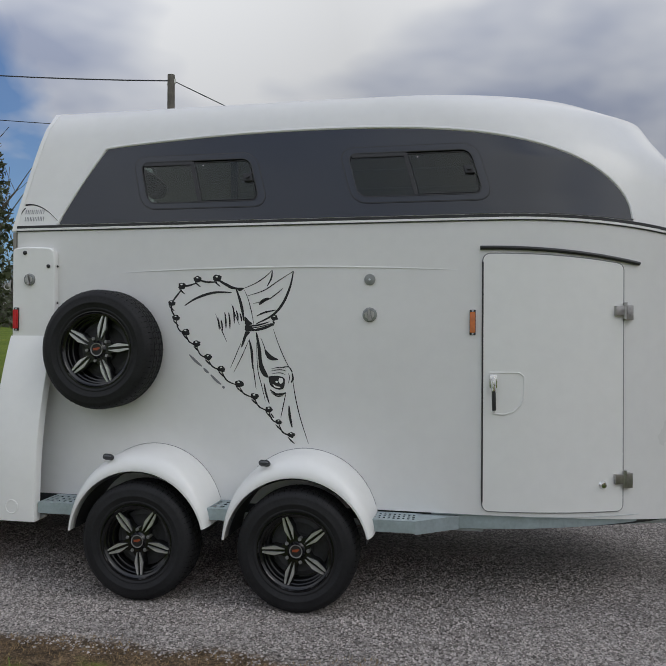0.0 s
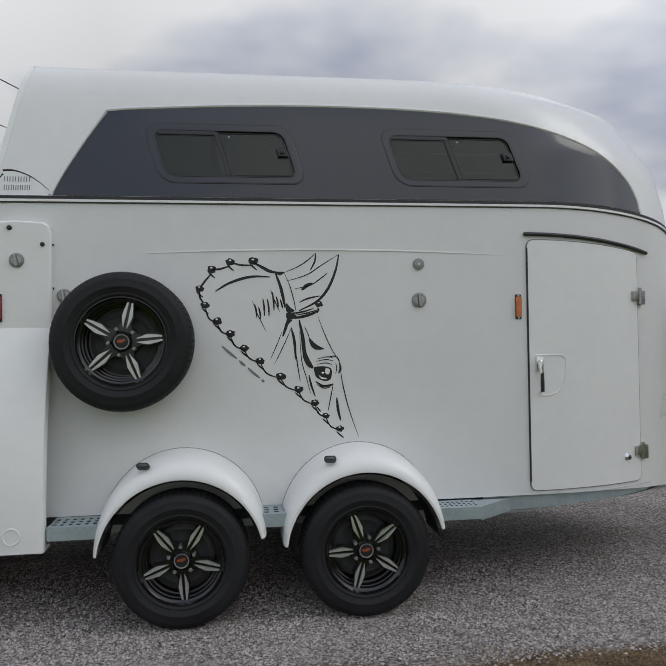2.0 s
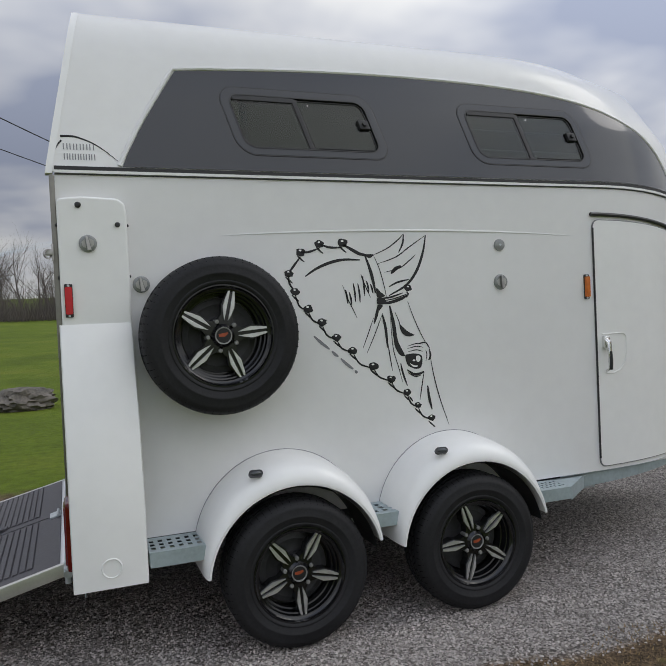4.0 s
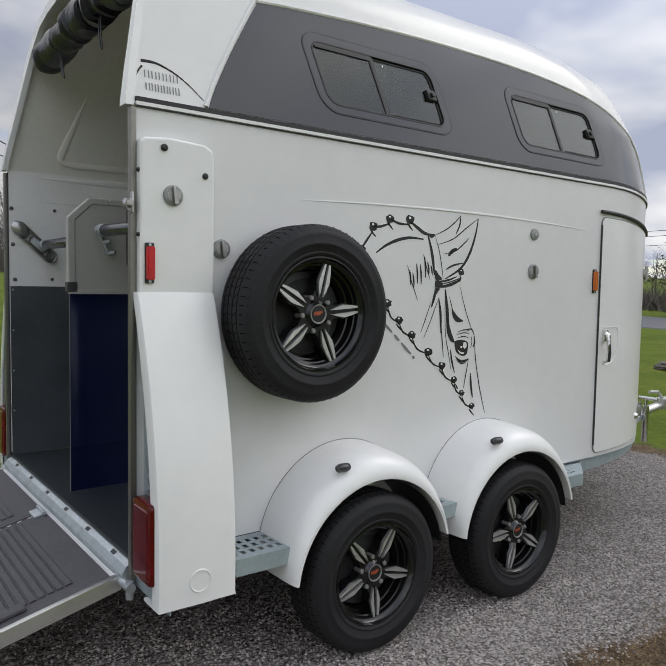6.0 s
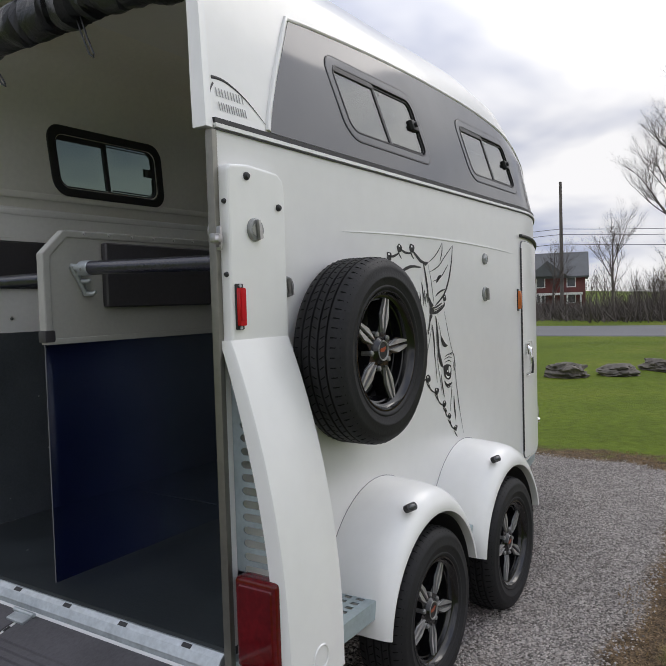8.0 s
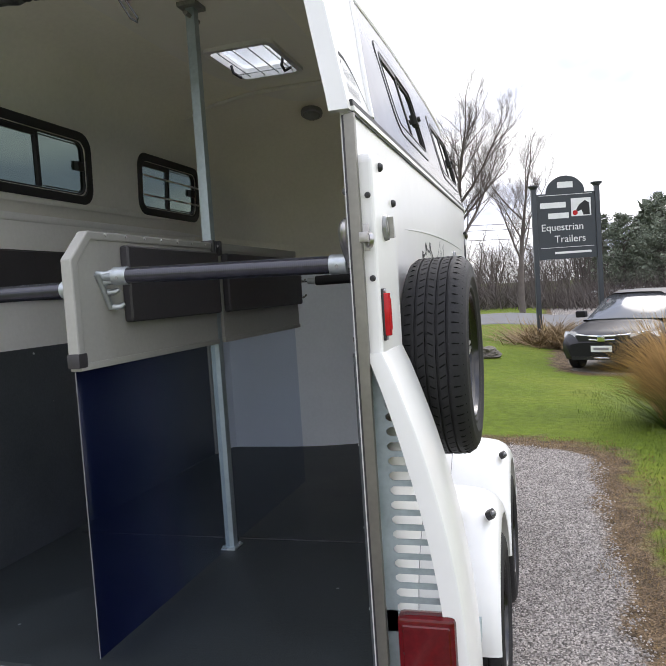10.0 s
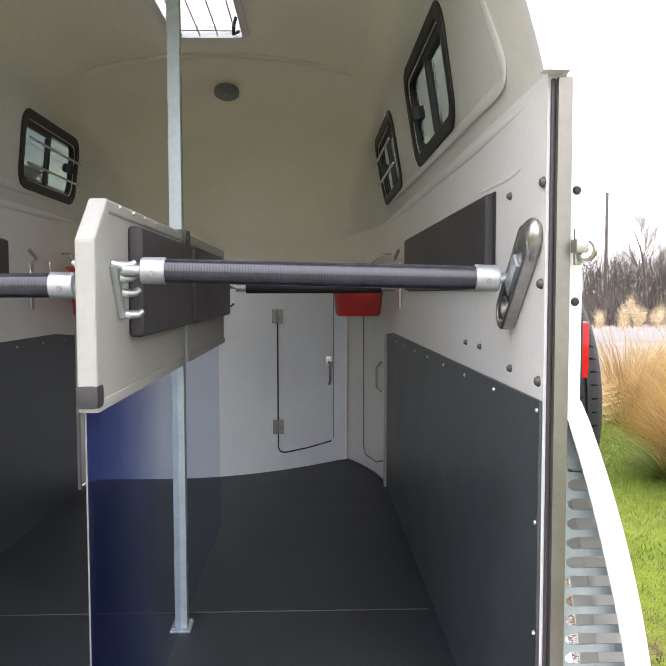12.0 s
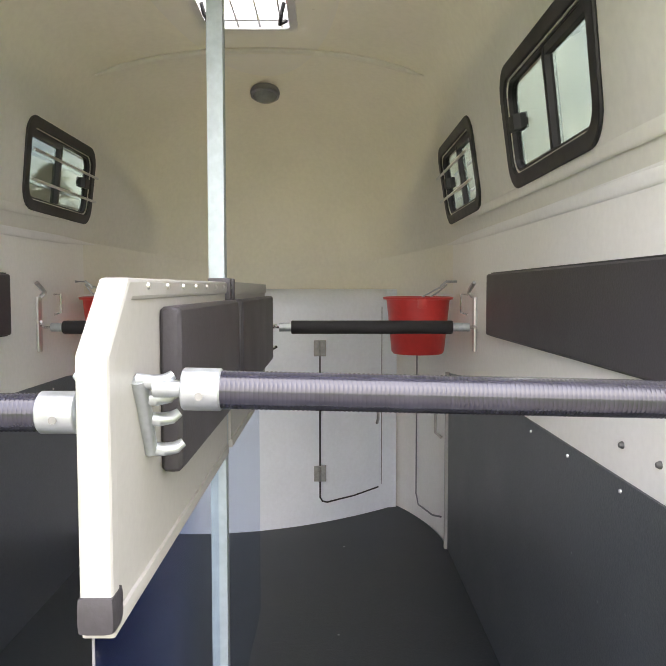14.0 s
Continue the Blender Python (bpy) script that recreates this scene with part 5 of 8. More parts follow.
def fairing(far):
    def Y(y):
        return W - y if far else y
    bm = bmesh.new()
    top = [(0.0, 1.40), (0.0, 1.93), (0.012, 1.945), (0.10, 1.953), (0.24, 1.945), (0.268, 1.925), (0.275, 1.88), (0.275, 1.40)]
    prism(bm, top, Y(-0.046), Y(0.001), "y")
    up = tp("corner_panel", bm, M["gel"], "white raised rear corner panel", smooth=False)
    mod = up.modifiers.new("round", "BEVEL")
    mod.width, mod.segments, mod.limit_method = 0.010, 3, "ANGLE"
    bm = bmesh.new()
    n = 26
    rows = []
    for k in range(n + 1):
        z = 1.425 - (1.425 - 0.38) * k / n
        yo = fair_y(z)
        wid = min(0.055, 0.04 - yo * 0.1)
        xr = -0.012
        sec = [(xr + 0.006, yo + wid), (xr, yo + wid), (xr, yo + 0.012), (xr + 0.004, yo + 0.003), (xr + 0.014, yo), (0.13, yo - 0.004), (0.262, yo), (0.271, yo + 0.003), (0.275, yo + 0.012), (0.275, yo + wid),
               (0.268, yo + wid), (0.266, yo + 0.012), (0.13, yo + 0.010), (0.0, yo + 0.012)]
        rows.append([bm.verts.new((x, Y(y), z)) for x, y in sec])
    q = len(rows[0])
    for a, b in zip(rows, rows[1:]):
        for i in range(q):
            bm.faces.new((a[i], a[(i + 1) % q], b[(i + 1) % q], b[i]))
    bm.faces.new(rows[0])
    bm.faces.new(rows[-1])
    # closed foot
    box(bm, -0.010, 0.272, *sorted((Y(-0.228), Y(-0.10))), 0.378, 0.388)
    bmesh.ops.recalc_face_normals(bm, faces=bm.faces[:])
    low = tp("corner_fairing", bm, M["gel"], "white flared rear corner fairing")
    if not far:
        bm = bmesh.new()
        lathe(bm, [(0.034, 0.0), (0.036, 0.004), (0.039, 0.004), (0.041, 0.0)], 28, pose(0.135, -0.2335, 0.46, 90, 0, 0))
        tp("round_emboss", bm, M["gel"], parent=low)
    for x, z, r in ((0.083, 1.916, 0.0125), (0.236, 1.835, 0.011)):
        bm = bmesh.new()
        lathe(bm, [(0.0, 0.012), (r * 0.6, 0.011), (r, 0.005), (r, -0.002)], 14, pose(x, Y(-0.046), z, 90 if not far else -90, 0, 0))
        tp("black_bolt", bm, M["seal"], parent=up)
    for z in (1.835, 1.62):
        for x, y in ((0.2775, -0.02),):
            bm = bmesh.new()
            lathe(bm, [(0.0, 0.006), (0.005, 0.005), (0.007, 0.0)], 10, pose(x, Y(y), z, 0, 90, 0))
            tp("black_bolt", bm, M["seal"], parent=up)
        bm = bmesh.new()
        lathe(bm, [(0.0, 0.008), (0.006, 0.007), (0.0085, 0.0)], 12, pose(0.0, Y(-0.030), z, 0, -90, 0))
        tp("black_bolt", bm, M["seal"], parent=up)
    # galvanised plate with slots behind the fairing
    bm = bmesh.new()
    x0, x1 = 0.030, 0.034
    zs = [1.262 - 0.040 * k for k in range(14)]
    outer = lambda z: fair_y(z) + 0.008
    prism(bm, [(Y(-0.004), 0.66), (Y(-0.004), 1.42), (Y(-0.034), 1.42), (Y(-0.034), 0.66)], x0, x1, "x")
    for z in zs:
        prism(bm, [(Y(-0.034), z), (Y(outer(z)), z), (Y(outer(z + 0.016)), z + 0.016), (Y(-0.034), z + 0.016)], x0, x1, "x")
        for e, dz in ((z, -0.008), (z + 0.016, 0.008)):
            prism(bm, [(Y(-0.033), e), (Y(-0.044), e), (Y(-0.033), e + dz)], x0, x1, "x")
            if outer(e) < -0.09:
                prism(bm, [(Y(outer(e) + 0.021), e), (Y(outer(e) + 0.032), e), (Y(outer(e) + 0.021), e + dz)], x0, x1, "x")
    for a, b in zip(zs, [1.42] + zs):
        prism(bm, [(Y(outer(a) + 0.022), a), (Y(outer(a)), a), (Y(outer(b)), b), (Y(min(-0.034, outer(b) + 0.022)), b)], x0, x1, "x")
    prism(bm, [(Y(-0.034), 1.276), (Y(outer(1.276)), 1.276), (Y(-0.04), 1.42), (Y(-0.034), 1.42)], x0, x1, "x")
    prism(bm, [(Y(-0.004), 0.36), (Y(-0.004), 0.72), (Y(-0.215), 0.72), (Y(-0.222), 0.36)], x0, x1, "x")
    tp("slotted_plate", bm, M["zincpaint"], "galvanised slotted corner plate", smooth=False)
    # tail lamp
    bm = bmesh.new()
    ya, yb = sorted((Y(-0.196), Y(-0.042)))
    box(bm, -0.030, 0.030, ya, yb, 0.455, 0.73, 0.022, None, 4)
    lamp = tp("tail_lamp", bm, M["dark_red"], "dark red rear lamp cluster")
    bm = bmesh.new()
    box(bm, -0.034, 0.0, ya + 0.012, yb - 0.012, 0.475, 0.712, 0.014, None, 3)
    tp("lamp_lens", bm, M["dark_red"], parent=lamp)
    bm = bmesh.new()
    box(bm, 0.0, 0.06, *sorted((Y(-0.205), Y(0.02))), 0.392, 0.45, 0.004)
    tp("corner_bracket", bm, M["zincpaint"])
    # rear post with seal, catch and hinge
    bm = bmesh.new()
    ya, yb = sorted((Y(-0.012), Y(0.0165)))
    box(bm, -0.022, -0.0005, ya, yb, 0.42, 2.045, 0.005)
    post = tp("rear_post", bm, M["post"], "aluminium rear post")
    bm = bmesh.new()
    ya, yb = sorted((Y(0.0168), Y(0.025)))
    box(bm, -0.009, -0.0005, ya, yb, 0.47, 2.045, 0.004)
    tp("post_seal", bm, M["pad"], parent=post)
    bm = bmesh.new()
    ya, yb = sorted((Y(-0.036), Y(-0.012)))
    box(bm, -0.050, -0.018, ya, yb, 1.712, 1.738, 0.004)
    box(bm, -0.026, -0.018, *sorted((Y(-0.034), Y(-0.018))), 1.69, 1.76, 0.003)
    catch = tp("strap_catch", bm, M["steel_dark"], parent=post)
    bm = bmesh.new()
    lathe(bm, [(0.015, -0.005), (0.020, -0.005), (0.020, 0.005), (0.015, 0.005), (0.015, -0.005)], 24, pose(-0.040, Y(-0.036), 1.717, 90, 0, -35 if far else 35))
    tp("catch_ring", bm, M["steel_dark"], parent=post)
    bm = bmesh.new()
    rod(bm, (-0.03, Y(-0.035), 0.40), (-0.03, Y(0.10), 0.40), 0.018, None, 14)
    rod(bm, (-0.03, Y(-0.02), 0.36), (-0.03, Y(-0.02), 0.42), 0.014, None, 10)
    tp("ramp_hinge", bm, M["zinc"])


fairing(False)
fairing(True)
# pale flange round the roof's rear edge
bm = bmesh.new()
rows = [[], [], [], []]
zz = [2.052, 2.09, 2.12, 2.19, 2.3, 2.41, 2.5, 2.595, 2.65, 2.705, 2.765, 2.816, 2.840, 2.860, 2.875, 2.888]
ring = [(max(level(z)[0], 0), z, tail_x(max(z, BELT))) for z in zz]
full = [(y, z, x) for y, z, x in ring] + [(MID, 2.898, tail_x(2.898))] + [(W - y, z, x) for y, z, x in reversed(ring)]
for y, z, x in full:
    c = Vector((0, MID - y, 2.0 - z)).normalized() if z > 2.2 else Vector((0, 1 if y < MID else -1, 0))
    for k, (dx, din) in enumerate(((-0.006, -0.003), (-0.006, 0.050), (0.022, 0.050), (0.022, -0.003))):
        rows[k].append(bm.verts.new((x + dx, y + c.y * din, z + c.z * din)))
for a, b in zip(rows, rows[1:] + rows[:1]):
    for i in range(len(a) - 1):
        bm.faces.new((a[i], a[i + 1], b[i + 1], b[i]))
bm.faces.new([r[0] for r in rows])
bm.faces.new([r[-1] for r in rows])
bmesh.ops.recalc_face_normals(bm, faces=bm.faces[:])
tp("rear_flange", bm, M["gel"], "white rear roof flange")
# sill
bm = bmesh.new()
prism(bm, [(0.045, 0.400), (0.045, 0.468), (-0.006, 0.466), (-0.024, 0.454), (-0.040, 0.428), (-0.040, 0.400)], 0.03, W - 0.03, "y")
sill = tp("rear_sill", bm, M["zinc"], "galvanised rear sill", smooth=False)
for k in range(6):
    bm = bmesh.new()
    prism(bm, [(-0.009, 0.4645), (-0.022, 0.4558), (-0.0225, 0.4565), (-0.0095, 0.4652)], 0.16 + 0.3 * k, 0.20 + 0.3 * k, "y")
    tp("sill_slot", bm, M["seal"], parent=sill)


# ---- rear ramp ----
def ramp():
    L_, drop = 1.52, 0.37
    ang = math.degrees(math.asin(drop / L_))
    m = pose(-0.043, 0, 0.412, 0, 0, 0) @ Matrix.Rotation(radians(-ang), 4, "Y")
    # local: x runs from the hinge (0) backwards (-L), z up
    y0, y1 = 0.062, W - 0.062
    bm = bmesh.new()
    box(bm, -L_, 0, y0, y1, -0.035, 0.0, 0.004, m)
    deck = tp("ramp_deck", bm, M["gel"], "lowered rear ramp with ribbed rubber", smooth=False)
    for a, b in ((y0 - 0.012, y0 + 0.014), (y1 - 0.014, y1 + 0.012)):
        bm = bmesh.new()
        box(bm, -L_, 0.0, a, b, -0.045, 0.008, 0.003, m)
        tp("ramp_edge", bm, M["alu"], "aluminium ramp edge", parent=deck)
    for a, b in ((y0 + 0.016, MID - 0.012), (MID + 0.012, y1 - 0.016)):
        bm = bmesh.new()
        box(bm, -L_ + 0.01, -0.02, a, b, 0.0005, 0.006, 0.0, m)
        tp("mat_backing", bm, M["ramp_rubber"], "", smooth=False, parent=deck)
        bm = bmesh.new()
        x = -0.13
        while x > -L_ + 0.10:
            prism(bm, [(x, 0.005), (x - 0.005, 0.0125), (x - 0.0245, 0.0125), (x - 0.0295, 0.005)], a + 0.075, b - 0.03, "y", m)
            x -= 0.031
        tp("ribbed_mat", bm, M["ramp_rubber"], "grey-black ribbed rubber mat", smooth=False, parent=deck)
    for k in range(2):
        ya = (y0 + 0.05, MID + 0.06)[k]
        bm = bmesh.new()
        box(bm, -0.62, -0.30, ya + 0.0, ya + 0.05, 0.010, 0.021, 0.003, m)
        tp("grip_strip", bm, M["ramp_rubber"], parent=deck)
    bm = bmesh.new()
    for k in range(14):
        box(bm, -0.12 - 0.045 * k, -0.095 - 0.045 * k, MID - 0.005, MID + 0.005, 0.0, 0.004, 0, m)
    tp("seam_stitches", bm, M["seal"], parent=deck)
    bm = bmesh.new()
    box(bm, -0.075, -0.02, MID - 0.05, MID + 0.05, 0.004, 0.016, 0.004, m)
    rod(bm, m @ Vector((-0.03, MID - 0.06, 0.018)), m @ Vector((-0.03, MID + 0.06, 0.018)), 0.008)
    tp("ramp_catch", bm, M["zinc"], parent=deck)


ramp()


# ---- rolled canopy over the opening ----
tarp = thing("rolled_canopy", "rolled black canvas canopy tied under the rear roof edge", "canopy")
bm = bmesh.new()
pts, rad = [], []
for k in range(41):
    y = 0.27 + (W - 0.54) * k / 40
    h = 2.668 - 0.035 * abs((y - MID) / 0.63) ** 2.2
    pts.append((0.155 + 0.012 * noise.noise((y * 6, 0, 1)), y, h + 0.01 * noise.noise((y * 7, 3, 0))))
    rad.append(0.080 + 0.010 * noise.noise((y * 5, 8, 2)) + 0.003 * math.sin(y * 40))
tube(bm, pts, rad, 18)
for v in bm.verts:
    v.co += Vector((0.010 * noise.noise(v.co * 14), 0, 0.014 * noise.noise(v.co * 16 + Vector((5, 5, 5)))))
part("canvas_roll", bm, M["tarp"], tarp)
for y, dy in ((0.77, -0.11), (1.36, -0.16)):
    bm = bmesh.new()
    h = 2.60
    tube(bm, [(0.14, y - 0.012, h), (0.12, y - 0.012 + dy * 0.5, h - 0.09), (0.11, y - 0.010 + dy * 0.95, h - 0.165), (0.11, y + 0.004 + dy * 1.05, h - 0.175), (0.11, y + 0.014 + dy * 0.95, h - 0.16), (0.12, y + 0.014 + dy * 0.5, h - 0.08), (0.14, y + 0.012, h)], 0.0035, 8)
    part("elastic_loop", bm, M["seal"], tarp)


# ---- inside: post, partition, curtain, bars ----
pole = thing("support_pole", "square pale grey steel pole from floor to ceiling", "pole", (1.045, 0.935, 0.48))
bm = bmesh.new()
box(bm, -0.021, 0.021, -0.021, 0.021, 0.0, 2.385, 0.005)
part("pole_tube", bm, M["zincpaint"], pole)
bm = bmesh.new()
box(bm, -0.045, 0.045, -0.035, 0.035, 0.0, 0.008, 0.003)
rod(bm, (-0.03, 0.026, 0.008), (-0.03, 0.026, 0.016), 0.006, None, 8)
rod(bm, (0.03, -0.026, 0.008), (0.03, -0.026, 0.016), 0.006, None, 8)
part("foot_plate", bm, M["zinc"], pole)
bm = bmesh.new()
rod(bm, (-0.06, 0, 2.33), (0.06, 0, 2.33), 0.010)
box(bm, -0.05, 0.05, -0.045, 0.045, 2.365, 2.385, 0.004)
part("top_bracket", bm, M["bolt_grey"], pole)


def partition():
    t = thing("stall_partition", "grey-white stall partition board with dark pads and cream edging", "partition", (1.205, 0.926, 1.40))
    y0, y1 = -0.015, 0.015
    ox = 1.2

    def board(pts, name="panel"):
        bm = bmesh.new()
        prism(bm, [(x - ox, z - 1.40) for x, z in pts], y0, y1, "y")
        return part(name, bm, M["panel_white"], t, "", False)
    rear = [(0.062, 1.418), (0.062, 1.738), (0.140, 1.816), (1.012, 1.822), (1.012, 1.415)]
    fore = [(1.08, 1.415), (1.08, 1.822), (2.10, 1.822), (2.10, 1.415)]
    board(rear)
    board(fore)
    # edging
    bm = bmesh.new()
    out = [(0.032, 1.445), (0.032, 1.744), (0.128, 1.836), (1.015, 1.840)]
    inn = [(0.066, 1.445), (0.066, 1.732), (0.142, 1.806), (1.015, 1.810)]
    prism(bm, [(x - ox, z - 1.40) for x, z in out + list(reversed(inn))], -0.020, 0.020, "y")
    e = part("edging", bm, M["edge_white"], t, "cream aluminium edging", False)
    mod = e.modifiers.new("round", "BEVEL")
    mod.width, mod.segments, mod.limit_method = 0.006, 2, "ANGLE"
    bm = bmesh.new()
    box(bm, 1.077 - ox, 2.105 - ox, -0.020, 0.020, 0.408, 0.442, 0.004)
    part("edging", bm, M["panel_white"], t)
    bm = bmesh.new()
    for a, b in ((0.04, 1.015), (1.077, 2.105)):
        box(bm, a - ox, b - ox, -0.020, 0.020, 0.0, 0.022, 0.004)
    part("edging", bm, M["panel_white"], t)
    bm = bmesh.new()
    box(bm, 0.027 - ox, 0.074 - ox, -0.023, 0.023, 0.008, 0.056, 0.012)
    part("corner_cap", bm, M["pad"], t, "black rubber corner cap")
    for s in (-1, 1):
        for a, b in ((0.298, 1.002), (1.09, 2.092)):
            bm = bmesh.new()
            ya, yb = sorted((s * 0.0155, s * 0.050))
            box(bm, a - ox, b - ox, ya, yb, 0.135, 0.395, 0.016, None, 3)
            part("side_pad", bm, M["pad"], t, "dark padded vinyl cushion")
        for k in range(8):
            bm = bmesh.new()
            lathe(bm, [(0.0, 0.004), (0.004, 0.0035), (0.006, 0.0)], 8, pose(0.22 + 0.12 * k - ox, s * 0.0202, 0.426, 90 if s < 0 else -90, 0, 0))
            part("rivet", bm, M["alu"], t)
        # three-pronged bar holder on each face
        bm = bmesh.new()
        f = s
        tube(bm, [(0.155 - ox, f * 0.022, 0.300), (0.182 - ox, f * 0.022, 0.255), (0.217 - ox, f * 0.022, 0.187)], [0.012, 0.011, 0.010], 10)
        for x, z in ((0.158, 0.298), (0.176, 0.272), (0.194, 0.240), (0.218, 0.192)):
            tube(bm, [(x - ox, f * 0.018, z), (x + 0.003 - ox, f * 0.040, z - 0.002), (x + 0.008 - ox, f * 0.056, z), (x + 0.012 - ox, f * 0.066, z + 0.007)], [0.0105, 0.010, 0.009, 0.0065], 12)
        part("bar_holder", bm, M["zinc"], t, "pronged galvanised bar holder")
    for x in (1.011, 1.079):
        bm = bmesh.new()
        box(bm, x - 0.012 - ox, x + 0.012 - ox, -0.029, 0.029, 0.385, 0.45, 0.006)
        part("pole_clamp", bm, M["pad"], t)
    for z in (0.255, 0.165):
        bm = bmesh.new()
        tube(bm, [(2.103 - ox, -0.01, z), (2.128 - ox, -0.02, z), (2.138 - ox, -0.045, z + 0.01), (2.125 - ox, -0.06, z + 0.02)], 0.006)
        part("end_hook", bm, M["chrome"], t)


partition()

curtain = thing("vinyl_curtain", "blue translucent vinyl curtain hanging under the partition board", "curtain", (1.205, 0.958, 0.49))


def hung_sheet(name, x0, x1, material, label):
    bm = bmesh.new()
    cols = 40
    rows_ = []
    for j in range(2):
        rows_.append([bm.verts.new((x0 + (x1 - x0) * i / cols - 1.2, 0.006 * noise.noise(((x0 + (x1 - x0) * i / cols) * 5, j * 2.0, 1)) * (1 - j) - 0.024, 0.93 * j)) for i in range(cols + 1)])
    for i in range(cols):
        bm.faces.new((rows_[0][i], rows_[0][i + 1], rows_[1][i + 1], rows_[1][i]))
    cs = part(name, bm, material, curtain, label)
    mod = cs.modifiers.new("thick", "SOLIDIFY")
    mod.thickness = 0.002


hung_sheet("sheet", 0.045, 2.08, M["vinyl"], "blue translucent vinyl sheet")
bm = bmesh.new()
tube(bm, [(0.045 - 1.2, -0.024, 0.0), (0.045 - 1.2, -0.024, 0.45), (0.045 - 1.2, -0.024, 0.92)], 0.0018, 6)
part("hem", bm, M["grey_ink"], curtain, "pale stitched hem")


def bar(y0, y1, x, z, z1, name="rump_bar", label="black-sleeved steel bar across the stall"):
    t = thing(name, label, "bar", (x, y0, z), group="stall bars")
    n = y1 - y0
    t.rotation_euler = (math.atan2(z1 - z, n), 0, 0)
    bm = bmesh.new()
    prof = []
    k = 0
    h = 0.05
    while h < n - 0.06:
        prof += [(0.0255, h), (0.0265, h + 0.003), (0.0255, h + 0.006)]
        h += 0.0062
    lathe(bm, prof, 20, pose(0, 0, 0, -90, 0, 0))
    part("sleeve", bm, M["hose"], t, "ribbed black sleeve")
    for a, b in ((0.0, 0.052), (n - 0.062, n - 0.01)):
        bm = bmesh.new()
        lathe(bm, [(0.0, a), (0.027, a), (0.029, a + 0.002), (0.029, b - 0.002), (0.027, b), (0.0, b)], 24, pose(0, 0, 0, -90, 0, 0))
        part("collar", bm, M["zinc"], t, "bright metal end collar")
        bm = bmesh.new()
        c = (a + b) / 2
        rod(bm, (-0.026, c, -0.006), (-0.0305, c, -0.006), 0.0055, None, 10)
        part("screw", bm, M["bolt_grey"], t)
    bm = bmesh.new()
    rod(bm, (0, n - 0.012, 0), (0, n + 0.03, 0), 0.012, None, 10)
    part("end_pin", bm, M["zinc"], t)
    bm = bmesh.new()
    tube(bm, [(0, 0.004, 0.0), (0, -0.035, 0.002), (0.01, -0.055, 0.0)], 0.013, 10)
    part("end_pin", bm, M["zinc"], t)


bar(0.078, 0.855, 0.165, 1.669, 1.687)
bar(0.985, W - 0.085, 0.165, 1.655, 1.655)


def lock_plate(far):
    """Slotted oblong steel plate on the wall that takes the bar's end; leans forwards at its foot."""
    s = -1 if far else 1
    wall = W - 0.031 if far else 0.031
    mm = Matrix.Translation((0.135, wall, 1.665)) @ Matrix.Rotation(radians(-47), 4, "Y") @ pose(0, 0, 0, -90 if not far else 90, 0, 0)
    bm = bmesh.new()
    ring_plate(bm, round_rect(0.075, 0.285, 0.037), round_rect(0.058, 0.265, 0.029), 0.0, 0.030, mm)
    prism(bm, round_rect(0.070, 0.280, 0.034), 0.0, 0.012, "z", mm)
    p = tp("bar_lock_plate", bm, M["steel_dark"], "polished steel bar lock plate")
    mod = p.modifiers.new("round", "BEVEL")
    mod.width, mod.segments, mod.limit_method = 0.006, 3, "ANGLE"
    for k in range(4):
        bm = bmesh.new()
        v = (-0.095 + 0.062 * k) * (1 if not far else 1)
        lathe(bm, [(0.016, 0.010), (0.018, 0.020), (0.022, 0.024), (0.026, 0.020), (0.027, 0.010)], 18, mm @ Matrix.Translation((0.004, v, 0)))
        tp("lock_ring", bm, M["steel_dark"], parent=p)
    bm = bmesh.new()
    bmesh.ops.create_uvsphere(bm, u_segments=20, v_segments=10, radius=1.0, matrix=mm @ Matrix.Translation((0, -0.108 if not far else 0.108, 0.012)) @ Matrix.Diagonal((0.041, 0.056, 0.024, 1)))
    tp("lock_cap", bm, M["steel_dark"], parent=p)
    bm = bmesh.new()
    box(bm, -0.020, 0.020, -0.06, 0.03, 0.012, 0.034, 0.010, mm)
    tp("lock_lever", bm, M["zinc"], parent=p)


lock_plate(False)
lock_plate(True)


